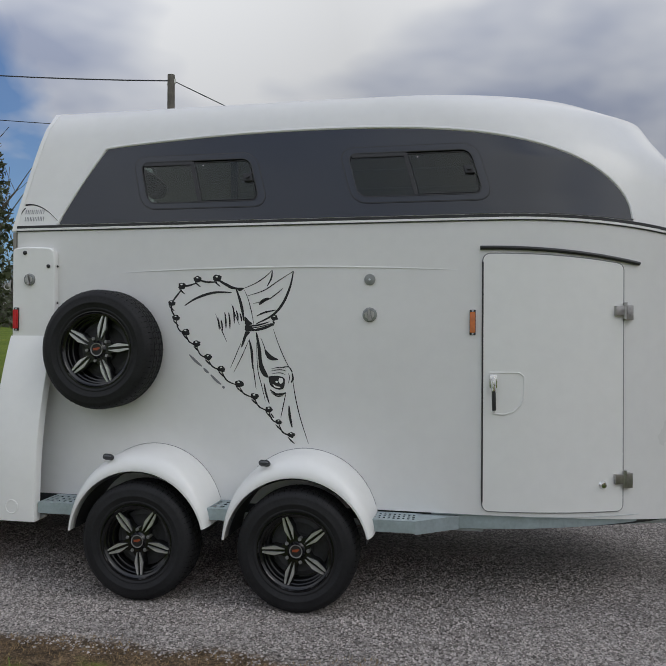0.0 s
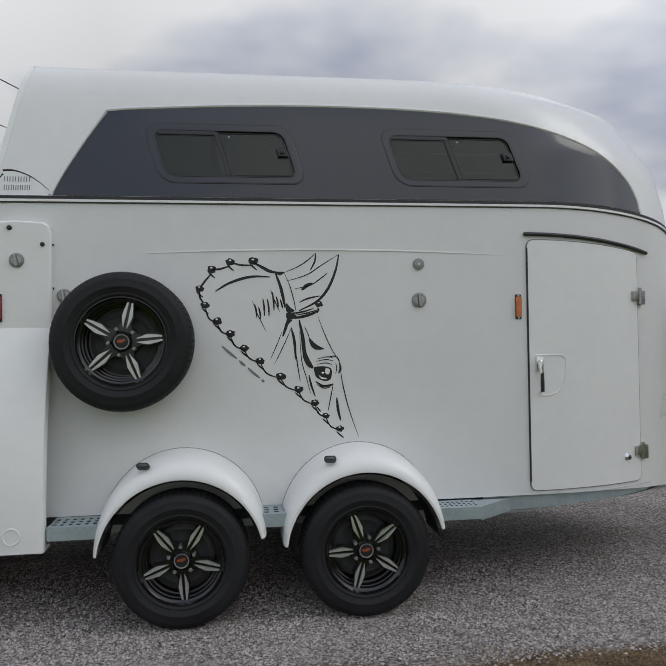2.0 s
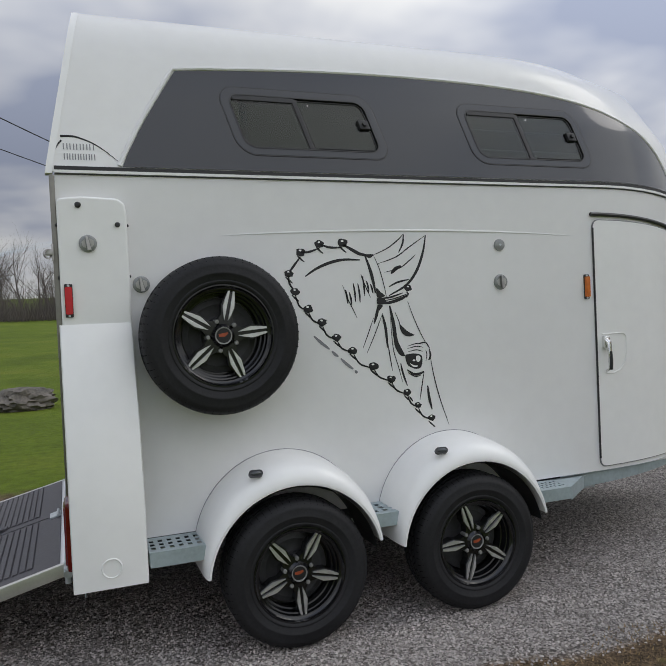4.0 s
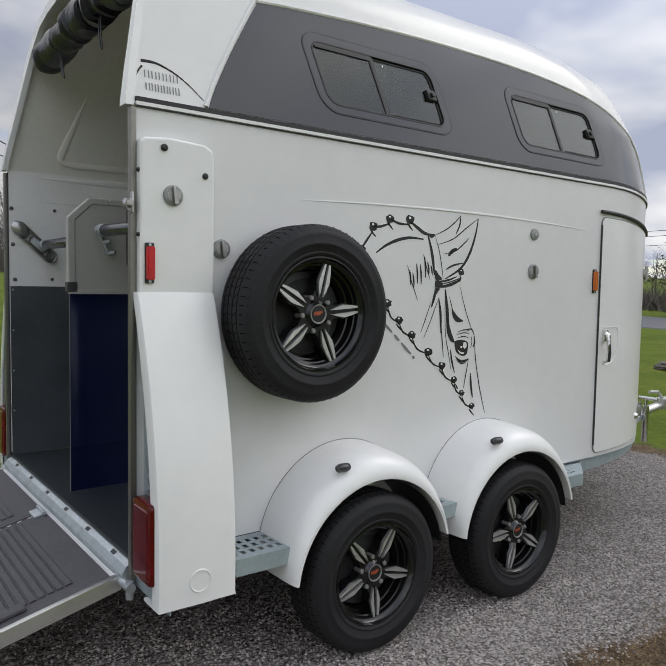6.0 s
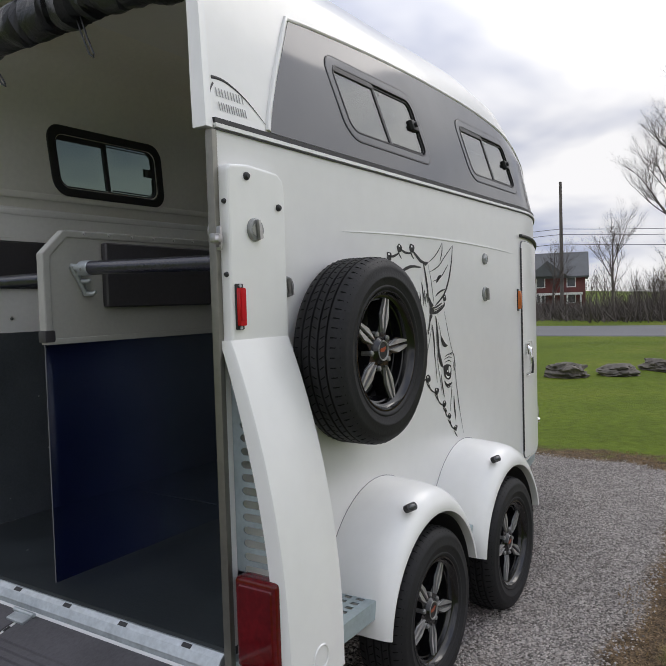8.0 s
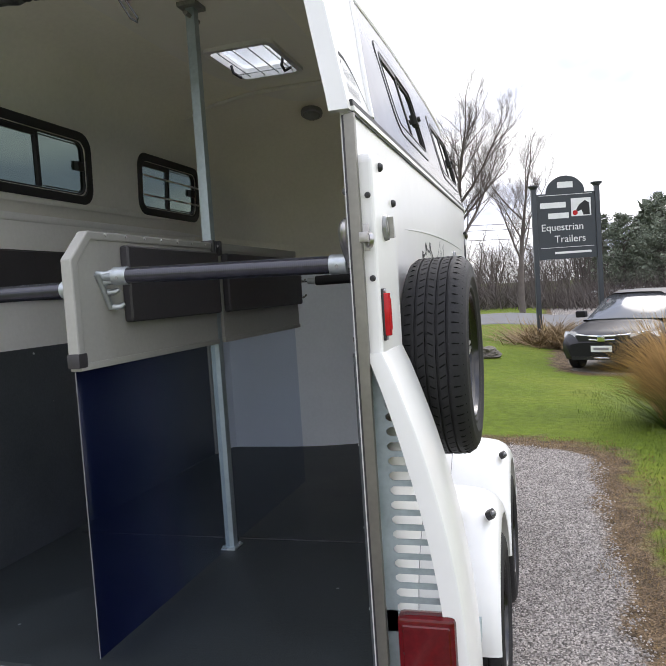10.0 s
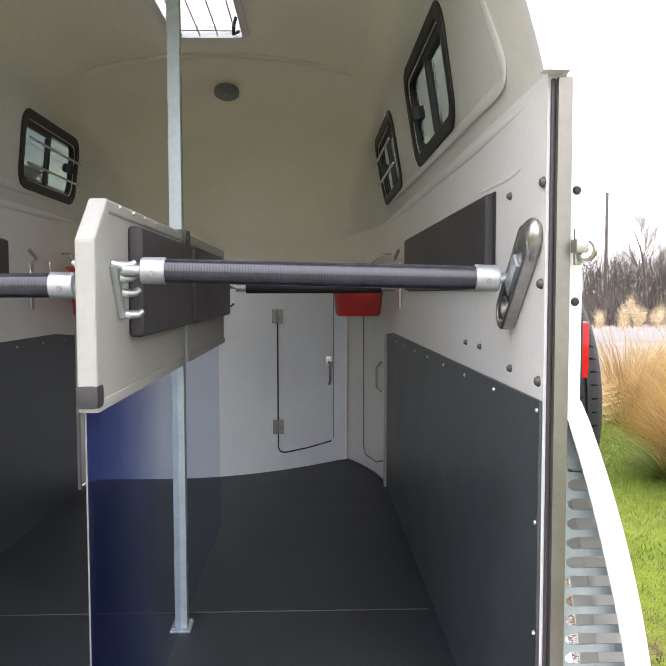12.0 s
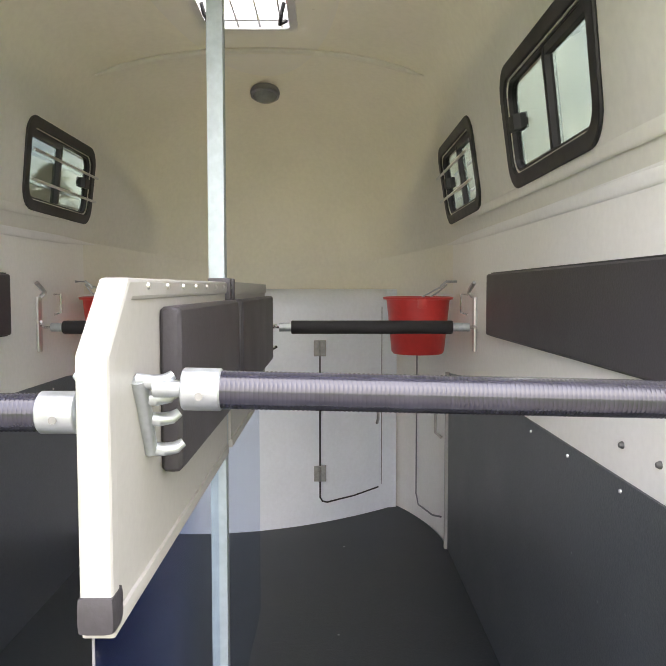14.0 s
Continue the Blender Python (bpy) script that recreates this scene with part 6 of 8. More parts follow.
def wall_fittings(far):
    wall = W - 0.031 if far else 0.031
    face = 90 if far else -90
    for x, z, r, mt in ((0.012, 1.852, 0.011, "bolt_dark"), (0.018, 1.655, 0.011, "bolt_dark"), (0.026, 1.461, 0.011, "bolt_dark"), (0.242, 1.856, 0.009, "bolt_dark"), (0.225, 1.466, 0.009, "bolt_dark"), (0.512, 1.494, 0.008, "bolt_dark"), (0.682, 1.494, 0.008, "bolt_dark")):
        bm = bmesh.new()
        lathe(bm, [(0.0, 0.009), (r * 0.6, 0.008), (r, 0.002), (r, -0.002)], 14, pose(x, wall, z, face, 0, 0))
        tp("wall_bolt", bm, M[mt])
    pad = thing("wall_pad", "dark padded vinyl cushion screwed to the trailer wall", "wall pad", group="wall pads")
    bm = bmesh.new()
    ya, yb = sorted((wall, W - 0.056 if far else 0.056))
    box(bm, 0.372, 1.884, ya, yb, 1.650, 1.880, 0.014, None, 3)
    part("cushion", bm, M["pad"], pad)
    bm = bmesh.new()
    yc = W - 0.036 if far else 0.036
    box(bm, 0.366, 1.890, *sorted((wall, yc)), 1.645, 1.885, 0.002)
    part("backing_board", bm, M["seal"], pad)
    # breast bar with bracket
    bm = bmesh.new()
    yb0 = wall + (-0.012 if far else 0.012)
    box(bm, 2.16, 2.20, *sorted((wall, yb0)), 1.56, 1.79, 0.005)
    yq = W - 0.06 if far else 0.06
    tube(bm, [(2.19, yb0, 1.79), (2.19, yq, 1.81), (2.16, yq, 1.825), (2.13, yq + (0.01 if far else -0.01), 1.85)], 0.009)
    tp("breast_bar_bracket", bm, M["alu"], "steel breast bar bracket")


wall_fittings(False)
wall_fittings(True)


def breast_bar(y0, y1, x, z):
    t = thing("breast_bar", "black foam-covered breast bar between wall and partition", "bar", (x, y0, z), group="breast bars")
    n = y1 - y0
    bm = bmesh.new()
    lathe(bm, [(0.0, 0.09), (0.026, 0.09), (0.028, 0.094), (0.028, n - 0.104), (0.026, n - 0.10), (0.0, n - 0.10)], 22, pose(0, 0, 0, -90, 0, 0))
    part("foam_grip", bm, M["foam"], t)
    for a, b in ((0.02, 0.09), (n - 0.10, n - 0.05)):
        bm = bmesh.new()
        lathe(bm, [(0.0, a), (0.018, a), (0.018, b), (0.0, b)], 16, pose(0, 0, 0, -90, 0, 0))
        part("steel_end", bm, M["zinc"], t)
    bm = bmesh.new()
    rod(bm, (0, -0.012, 0), (0, 0.03, 0), 0.007, None, 8)
    part("end_pin", bm, M["chrome"], t)
    bm = bmesh.new()
    tube(bm, [(0, n - 0.055, 0), (0.0, n - 0.02, 0.0), (0.02, n + 0.0, 0.006), (0.02, n + 0.005, 0.022), (-0.005, n - 0.01, 0.024)], 0.006)
    part("end_hook", bm, M["chrome"], t)


breast_bar(0.045, 0.905, 2.15, 1.665)
breast_bar(0.975, W - 0.05, 2.15, 1.665)


def bucket(x, y, z, tilt):
    t = thing("feed_bucket", "red plastic feed bucket hung on the trailer wall", "bucket", (x, y, z), group="feed buckets")
    bm = bmesh.new()
    lathe(bm, [(0.0, 0.004), (0.118, 0.0), (0.128, 0.012), (0.153, 0.262), (0.168, 0.264), (0.171, 0.274), (0.155, 0.278), (0.152, 0.268), (0.124, 0.016), (0.0, 0.010)], 40)
    part("pail", bm, M["bucket"], t)
    bm = bmesh.new()
    s = 1 if y < 1 else -1
    tube(bm, [(-0.155, 0.0, 0.25), (-0.12, -s * 0.08, 0.30), (-0.03, -s * 0.135, 0.335), (0.06, -s * 0.12, 0.325), (0.14, -s * 0.05, 0.28), (0.158, 0.0, 0.25)], 0.004, 6)
    part("wire_handle", bm, M["zinc"], t)
    for e in (-1, 1):
        bm = bmesh.new()
        box(bm, e * 0.160 - 0.008, e * 0.160 + 0.008, -0.02, 0.02, 0.225, 0.27, 0.004)
        part("handle_ear", bm, M["bucket"], t)


bucket(2.66, 0.215, 1.51, 0)
bucket(2.66, W - 0.215, 1.51, 0)
for y, s in ((0.031, 1), (W - 0.031, -1)):
    bm = bmesh.new()
    tube(bm, [(2.63, y, 1.86), (2.63, y + s * 0.05, 1.86), (2.63, y + s * 0.075, 1.84), (2.63, y + s * 0.08, 1.825)], 0.006)
    tp("bucket_hook", bm, M["zinc"])
    bm = bmesh.new()
    tube(bm, [(2.36, y, 1.80), (2.36, y + s * 0.03, 1.80), (2.36, y + s * 0.03, 1.72), (2.36, y, 1.71)], 0.005)
    tp("tie_ring", bm, M["chrome"])


# ---- drawing on the side, as plain black strokes ----
def decal_pt(u, v):
    x = 0.9299 + 1.097 * u - 0.0715 * v - 0.0075 * u * v + 0.0997 * u * u
    z = 1.875 - 0.0339 * u - 1.1017 * v - 0.0959 * u * v - 0.0066 * u * u
    return (x, -0.0012, z)


decal = tagged(new("line_drawing_decal"), "black line drawing of loose strokes printed on the white side", "decal")


def smooth_path(pts, n=6):
    out = []
    P = [pts[0]] + list(pts) + [pts[-1]]
    for i in range(1, len(P) - 2):
        for k in range(n):
            t = k / n
            a, b, c, d = P[i - 1], P[i], P[i + 1], P[i + 2]
            out.append(tuple(0.5 * (2 * b[q] + (c[q] - a[q]) * t + (2 * a[q] - 5 * b[q] + 4 * c[q] - d[q]) * t * t + (3 * b[q] - a[q] - 3 * c[q] + d[q]) * t ** 3) for q in range(2)))
    out.append(tuple(pts[-1]))
    return out


def stroke(w, *xy, name="stroke", material="ink"):
    """A printed stroke through points given in thousandths of the drawing; w: its greatest width in millimetres."""
    pts = smooth_path([(xy[i] / 1000, xy[i + 1] / 1000) for i in range(0, len(xy), 2)])
    bm = bmesh.new()
    n = len(pts)
    lo, hi = [], []
    for i, p in enumerate(pts):
        a, b = Vector(decal_pt(*pts[max(0, i - 1)])), Vector(decal_pt(*pts[min(n - 1, i + 1)]))
        d = (b - a).normalized()
        s = Vector((-d.z, 0, d.x))
        wid = w / 1650 * (0.35 + 0.65 * math.sin(math.pi * i / (n - 1)))
        c = Vector(decal_pt(*p))
        lo.append(c - s * wid)
        hi.append(c + s * wid)
    q = [[bm.verts.new(v + Vector((0, dy, 0))) for v in row] for row in (lo, hi) for dy in (0.0012, 0.0)]
    for i in range(n - 1):
        bm.faces.new((q[1][i], q[1][i + 1], q[3][i + 1], q[3][i]))
    part(name, bm, M[material], decal, "", False)


def blot(u, v, r, squash=0.8, turn=0.3):
    """A braid knot: an uneven blot with a small highlight gap."""
    bm = bmesh.new()
    rnd = random.Random(int(u * 7 + v))
    pts = []
    for k in range(14):
        a = 2 * math.pi * k / 14
        rr = r * (0.8 + 0.35 * rnd.random())
        pts.append(((u + rr * math.cos(a + turn)) / 1000, (v + rr * squash * math.sin(a + turn)) / 1000))
    vs = [bm.verts.new(Vector(decal_pt(*p))) for p in pts]
    bm.faces.new(vs)
    part("knot", bm, M["ink"], decal, "", False)
    bm = bmesh.new()
    vs = [bm.verts.new(Vector(decal_pt((u + r * 0.28 * math.cos(a) - r * 0.1) / 1000, (v - r * 0.35 + r * 0.18 * math.sin(a)) / 1000)) + Vector((0, -0.0006, 0))) for a in [2 * math.pi * k / 8 for k in range(8)]]
    bm.faces.new(vs)
    part("knot_gap", bm, M["gel"], decal, "", False)


def solid(*xy, lift=0.0, material="ink"):
    """A filled printed shape through points given in thousandths of the drawing."""
    pts = smooth_path([(xy[i] / 1000, xy[i + 1] / 1000) for i in range(0, len(xy), 2)] + [(xy[0] / 1000, xy[1] / 1000)], 4)[:-1]
    bm = bmesh.new()
    bm.faces.new([bm.verts.new(Vector(decal_pt(*p)) + Vector((0, -0.0003 - lift, 0))) for p in pts])
    part("filled_stroke", bm, M[material], decal, "", False)


KNOTS = ((118, 140, 20), (200, 102, 19), (302, 95, 21), (68, 230, 18), (97, 305, 18), (155, 375, 20), (217, 430, 20), (282, 492, 18), (355, 545, 19), (448, 610, 20), (528, 663, 18), (602, 718, 17), (652, 772, 14), (714, 825, 16))
for a, b in zip((KNOTS[3], KNOTS[0], KNOTS[1]), KNOTS[:3]):
    stroke(9, a[0], a[1], (a[0] + b[0]) / 2 - 6, (a[1] + b[1]) / 2 + 16, b[0], b[1] + 18)
stroke(14, 302, 100, 345, 122, 380, 138, 420, 142)
stroke(8, 68, 235, 72, 270, 97, 305)
for a, b in zip(KNOTS[4:], KNOTS[5:]):
    stroke(7, a[0], a[1] + 8, a[0] + (b[0] - a[0]) * 0.35, a[1] + (b[1] - a[1]) * 0.85, b[0], b[1] + 8)
blot(632, 590, 24, 0.9)
for u, v, r in KNOTS:
    blot(u, v, r * 1.12)
    stroke(7, u - 14, v + 14, u, v + 26, u + 18, v + 40)
stroke(12, 140, 240, 190, 205, 250, 178, 310, 164, 380, 163)
stroke(5, 440, 140, 500, 110, 545, 75, 572, 46)
stroke(8, 572, 46, 570, 85, 552, 126)
stroke(5, 460, 176, 540, 145, 600, 100, 672, 48)
stroke(12, 672, 48, 662, 120, 635, 200, 590, 262, 512, 310)
stroke(5, 490, 212, 560, 190, 610, 150, 628, 132)
stroke(16, 520, 216, 540, 195, 565, 183)
stroke(8, 512, 272, 550, 252, 602, 238)
stroke(14, 400, 140, 425, 200, 440, 250, 452, 300)
stroke(4, 440, 142, 468, 200, 490, 270, 502, 320)
stroke(16, 455, 280, 470, 305, 480, 315)
stroke(13, 462, 345, 520, 338, 570, 320, 596, 305)
stroke(8, 462, 325, 520, 316, 575, 296)
blot(598, 275, 17)
stroke(13, 466, 350, 460, 385, 448, 430)
stroke(4, 445, 405, 420, 480, 400, 535)
stroke(4, 485, 385, 450, 480, 418, 556)
stroke(12, 484, 390, 500, 450, 510, 530)
stroke(5, 505, 480, 520, 560, 534, 628)
stroke(17, 516, 352, 535, 430, 548, 500, 585, 560)
stroke(4, 520, 400, 535, 530, 560, 610, 582, 680)
stroke(4, 540, 378, 560, 420, 565, 440)
solid(560, 425, 576, 440, 602, 461, 630, 474, 600, 481, 578, 471, 565, 450)
stroke(4, 596, 330, 625, 400, 660, 470, 698, 530)
stroke(9, 698, 530, 704, 560, 696, 580)
stroke(5, 704, 565, 720, 640, 750, 740, 795, 855)
stroke(5, 640, 512, 680, 505, 700, 528)
stroke(4, 600, 522, 640, 510, 670, 512)
solid(588, 560, 610, 554, 640, 553, 664, 561, 668, 588, 661, 611, 640, 618, 615, 611, 598, 597)
solid(640, 562, 652, 561, 659, 570, 656, 584, 646, 588, 638, 577, lift=0.0007, material="gel")
solid(610, 592, 628, 602, 648, 604, 640, 610, 622, 607, lift=0.0007, material="gel")
stroke(11, 600, 622, 630, 640, 660, 637, 676, 628)
stroke(5, 604, 634, 636, 650, 664, 644)
stroke(4, 597, 533, 640, 522, 672, 526)
stroke(4, 602, 546, 640, 537, 668, 543)
stroke(4, 682, 536, 688, 556, 684, 584)
solid(458, 322, 475, 318, 500, 330, 498, 345, 462, 348)
solid(455, 280, 470, 293, 495, 312, 460, 318)
solid(462, 350, 486, 352, 470, 375, 455, 405, 452, 395)
solid(398, 138, 440, 138, 425, 153, 410, 150)
solid(536, 440, 546, 470, 556, 520, 588, 562, 566, 560, 545, 530, 536, 490)
stroke(5, 462, 334, 520, 326, 575, 308, 594, 300)
stroke(7, 590, 292, 598, 300, 592, 316)
stroke(5, 676, 630, 668, 690, 660, 750)
stroke(12, 694, 688, 702, 740, 716, 790)
stroke(9, 570, 595, 582, 640, 602, 690)
stroke(7, 612, 736, 620, 746, 628, 756)
for u, v, h in ((318, 290, 60), (335, 300, 55), (352, 262, 80), (372, 262, 80), (392, 230, 85), (410, 250, 50), (428, 262, 40)):
    stroke(8, u, v, u + 8, v + h * 0.5, u + 12, v + h)
stroke(4, 305, 272, 330, 330, 352, 370, 372, 408)
stroke(5, 385, 222, 400, 260, 430, 320)
# unreadable credit line as small bars, and the badge by the tail as an arc with two bars
for a, b in ((0.0, 0.36), (0.41, 0.56), (0.61, 0.90), (0.94, 1.0)):
    stroke(12, 182 + 196 * a, 488 + 150 * a, 182 + 196 * (a + b) / 2, 490 + 150 * (a + b) / 2, 182 + 196 * b, 488 + 150 * b, name="credit_bar", material="grey_ink")


def shell_pt(x, z, off=0.0015):
    return Vector((x, side_y(x, z) - off, z))


badge = tagged(new("maker_badge"), "thin black arc badge with two grey lettering bars", "badge")
for pts, w in (([(0.031, 2.214), (0.064, 2.216), (0.097, 2.212), (0.15, 2.192), (0.201, 2.160), (0.257, 2.112)], 0.0055), ([(0.034, 2.196), (0.020, 2.178), (0.006, 2.150), (-0.006, 2.112)], 0.004)):
    bm = bmesh.new()
    pp = smooth_path(pts, 6)
    n = len(pp)
    tube(bm, [shell_pt(x, z) for x, z in pp], [w * (1 - 0.8 * i / (n - 1)) for i in range(n)], 6, 0.2)
    part("arc", bm, M["ink"], badge)
for z, x0, x1, count in ((2.170, 0.037, 0.168, 5), (2.126, 0.039, 0.169, 6)):
    step_ = (x1 - x0) / count
    for k in range(count):
        for dx in (0.08, 0.62):
            bm = bmesh.new()
            xa = x0 + step_ * (k + dx)
            bm.faces.new([bm.verts.new(shell_pt(x, zz)) for x, zz in ((xa, z - 0.0135), (xa + 0.0042, z - 0.0135), (xa + 0.0042, z + 0.0135), (xa, z + 0.0135))])
            part("lettering_bar", bm, M["grey_ink"], badge, "", False)


# ---- trees ----
def limb_mesh(height, seed, spread=0.55, depth=5, r0=None, lean=0.0, low=0.25):
    """Tapered trunk and limbs of a bare tree: verts and faces, and those of the fine twigs apart."""
    rnd = random.Random(seed)
    tv, tf, wv, wf = [], [], [], []

    def seg(p, q, ra, rb, V, F, sides):
        d = (q - p)
        if d.length < 1e-5:
            return
        d.normalize()
        s = d.cross(Vector((0.31, 0.77, 0.2))).normalized()
        u = s.cross(d)
        base = len(V)
        for c, r in ((p, ra), (q, rb)):
            for k in range(sides):
                a = 2 * math.pi * k / sides
                V.append(tuple(c + s * math.cos(a) * r + u * math.sin(a) * r))
        for k in range(sides):
            F.append((base + k, base + (k + 1) % sides, base + sides + (k + 1) % sides, base + sides + k))

    def grow(p, d, length, r, lv):
        V, F = (tv, tf) if lv < 2 else (wv, wf)
        sides = 7 if lv == 0 else (5 if lv == 1 else 3)
        n = 5 if lv == 0 else 3
        for k in range(n):
            d = (d + Vector((rnd.uniform(-1, 1), rnd.uniform(-1, 1), rnd.uniform(-0.3, 0.7))) * (0.07 + 0.05 * lv)).normalized()
            q = p + d * (length / n)
            rb = r * (1 - 0.55 / n) if lv else r * (1 - 0.65 / n)
            seg(p, q, r, rb, V, F, sides)
            p, r = q, rb
            if lv < depth and (lv > 0 or k >= n * low):
                for b in range(rnd.choice((1, 2, 2)) if lv else 2):
                    ax = Vector((rnd.uniform(-1, 1), rnd.uniform(-1, 1), rnd.uniform(0.1, 0.8))).normalized()
                    nd = (d * (1 - spread) + ax * spread).normalized()
                    grow(p, nd, length * rnd.uniform(0.42, 0.68), r * rnd.uniform(0.42, 0.62), lv + 1)
        if lv < depth:
            grow(p, d, length * 0.5, r * 0.85, lv + 1)

    grow(Vector((0, 0, -0.2)), Vector((lean, 0, 1)).normalized(), height * 0.55, r0 or height * 0.02, 0)
    return tv, tf, wv, wf


def bare_tree(x, y, height, seed, depth=5, label="tall bare deciduous tree at the roadside", r0=None):
    t = thing("tree", label, "tree", (x, y, land(x, y)))
    tv, tf, wv, wf = limb_mesh(height, seed, depth=depth, r0=r0)
    a = raw("trunk", tv, tf, M["bark"], t, True)
    b = raw("crown", wv, wf, M["twigs"], t)
    return t


def conifer(x, y, height, seed, width=0.28, needles="far_needles"):
    """Pine with layered branches of many small needle tufts and gaps between them."""
    t = thing("conifer", "dark green pine tree with uneven branches", "tree", (x, y, land(x, y)))
    rnd = random.Random(seed)
    tv, tf, wv, wf = limb_mesh(height, seed, depth=0, r0=height * 0.018)
    bm = bmesh.new()
    tube(bm, [(0, 0, -0.2), (0.02, 0.01, height * 0.5), (0, 0, height * 0.97)], [height * 0.018, height * 0.011, 0.02], 8)
    V, F = [], []
    boughs = int(height * 15)
    for i in range(boughs):
        h = height * (0.10 + 0.88 * (i / boughs) ** 0.9)
        reach = height * width * (1 - (h / height)) ** 0.75 * rnd.uniform(0.5, 1.15) + 0.25
        a = rnd.uniform(0, 2 * math.pi)
        d = Vector((math.cos(a), math.sin(a), rnd.uniform(-0.05, 0.35) + 0.2))
        tube(bm, [Vector((0, 0, h)), Vector((0, 0, h)) + d * reach], [0.04, 0.01], 3)
        for k in range(int(40 + reach * 75)):
            f = rnd.uniform(0.25, 1.05)
            c = Vector((0, 0, h)) + d * reach * f + Vector((rnd.gauss(0, 0.16), rnd.gauss(0, 0.16), rnd.gauss(0, 0.10))) * (0.5 + reach * 0.35)
            s = rnd.uniform(0.05, 0.14)
            b = len(V)
            for q in range(3):
                V.append(tuple(c + Vector((rnd.uniform(-1, 1), rnd.uniform(-1, 1), rnd.uniform(-0.7, 0.9))) * s))
            F.append((b, b + 1, b + 2))
    part("trunk", bm, M["bark"], t)
    raw("crown", V, F, M[needles], t)
    return t


def woods(name, places, hmin, hmax, seed, label, evergreen=0.0):
    """A far wood: many bare trees and some pines joined into one mesh."""
    rnd = random.Random(seed)
    kinds = [limb_mesh(1.0, seed + k, depth=3, r0=0.014, low=0.1) for k in range(5)]
    arr = []
    for tv, tf, wv, wf in kinds:
        v = np.array(tv + wv)
        f = tf + [tuple(i + len(tv) for i in q) for q in wf]
        arr.append((v, np.array(f)))
    VV, FF, off = [], [], 0
    for x, y in places:
        v, f = arr[rnd.randrange(5)]
        h = rnd.uniform(hmin, hmax)
        a = rnd.uniform(0, 6.28)
        R = np.array([[math.cos(a), -math.sin(a), 0], [math.sin(a), math.cos(a), 0], [0, 0, 1]])
        w = (v @ R.T) * h + np.array([x, y, land(x, y)])
        VV.append(w)
        FF.append(f + off)
        off += len(v)
    V = np.concatenate(VV)
    F = np.concatenate(FF)
    ob = raw(name, V.tolist(), [tuple(q) for q in F.tolist()], M["twigs"])
    return tagged(ob, label, "woods", kind="stuff")


def pines(name, places, hmin, hmax, seed, label):
    rnd = random.Random(seed)
    V, F = [], []
    for x, y in places:
        h = rnd.uniform(hmin, hmax)
        w = h * rnd.uniform(0.22, 0.34)
        for k in range(int(h * 60)):
            t = rnd.random() ** 0.8
            rad = w * (1 - t) ** 0.8 * rnd.uniform(0.25, 1.05) + 0.1
            a = rnd.uniform(0, 6.28)
            c = Vector((x + rad * math.cos(a), y + rad * math.sin(a), land(x, y) + h * (0.05 + 0.93 * t)))
            s = rnd.uniform(0.25, 0.6)
            b = len(V)
            for q in range(3):
                V.append(tuple(c + Vector((rnd.uniform(-1, 1), rnd.uniform(-1, 1), rnd.uniform(-0.5, 0.7))) * s))
            F.append((b, b + 1, b + 2))
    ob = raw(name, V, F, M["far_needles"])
    return tagged(ob, label, "woods", kind="stuff")


def scrub(name, places, hmin, hmax, seed, label, material="twigs", spread=1.4):
    """Low tangled brush of thin stalks."""
    rnd = random.Random(seed)
    V, F = [], []
    for x, y in places:
        for k in range(60):
            p = Vector((x + rnd.gauss(0, spread), y + rnd.gauss(0, spread), land(x, y)))
            q = p + Vector((rnd.gauss(0, 0.8), rnd.gauss(0, 0.8), rnd.uniform(hmin, hmax) * rnd.uniform(0.4, 1.0)))
            w = rnd.uniform(0.007, 0.024)
            b = len(V)
            V += [tuple(p + Vector((-w, w, 0))), tuple(p + Vector((w, -w, 0))), tuple(q)]
            F.append((b, b + 1, b + 2))
            V += [tuple(p + Vector((w, w, 0))), tuple(p + Vector((-w, -w, 0))), tuple(q + Vector((0.3, 0.2, -0.3)))]
            F.append((b + 3, b + 4, b + 5))
    ob = raw(name, V, F, M[material])
    return tagged(ob, label, "brush", kind="stuff")


rw = random.Random(4)
# north edge of the field
woods("north_woods", [(rw.uniform(-75, 60), rw.uniform(72, 95)) for k in range(240)], 6, 11, 11, "grey leafless wood along the north edge of the field")
scrub("north_brush", [(rw.uniform(-75, 60), rw.uniform(66, 76)) for k in range(520)], 1.2, 4.2, 21, "dense grey-brown brush in front of the wood")
# beyond the road
woods("roadside_woods", [p for p in [(rw.uniform(46, 75), rw.uniform(-46, 6)) for k in range(190)] if not -0.37 < (p[1] - 0.4) / (p[0] + 1.5) < -0.262], 5, 8.0, 31, "grey leafless wood beyond the road")
woods("south_woods", [(rw.uniform(44, 70), rw.uniform(-62, -26)) for k in range(150)], 6, 9.5, 35, "leafless wood behind the gravel lot")
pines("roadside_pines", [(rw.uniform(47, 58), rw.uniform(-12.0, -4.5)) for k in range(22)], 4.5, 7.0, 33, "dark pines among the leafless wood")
woods("east_woods", [(rw.uniform(46, 80), rw.uniform(24, 70)) for k in range(130)], 4, 6.5, 37, "grey leafless trees beyond the road behind the house")
woods("hedge_trees", [(rw.uniform(70, 80), rw.uniform(4, 26)) for k in range(50)], 4, 6, 38, "leafless trees behind the brick house")
scrub("east_brush", [(rw.uniform(44, 50), rw.uniform(22, 70)) for k in range(160)], 0.8, 2.2, 39, "grey-brown brush along the far side of the road")
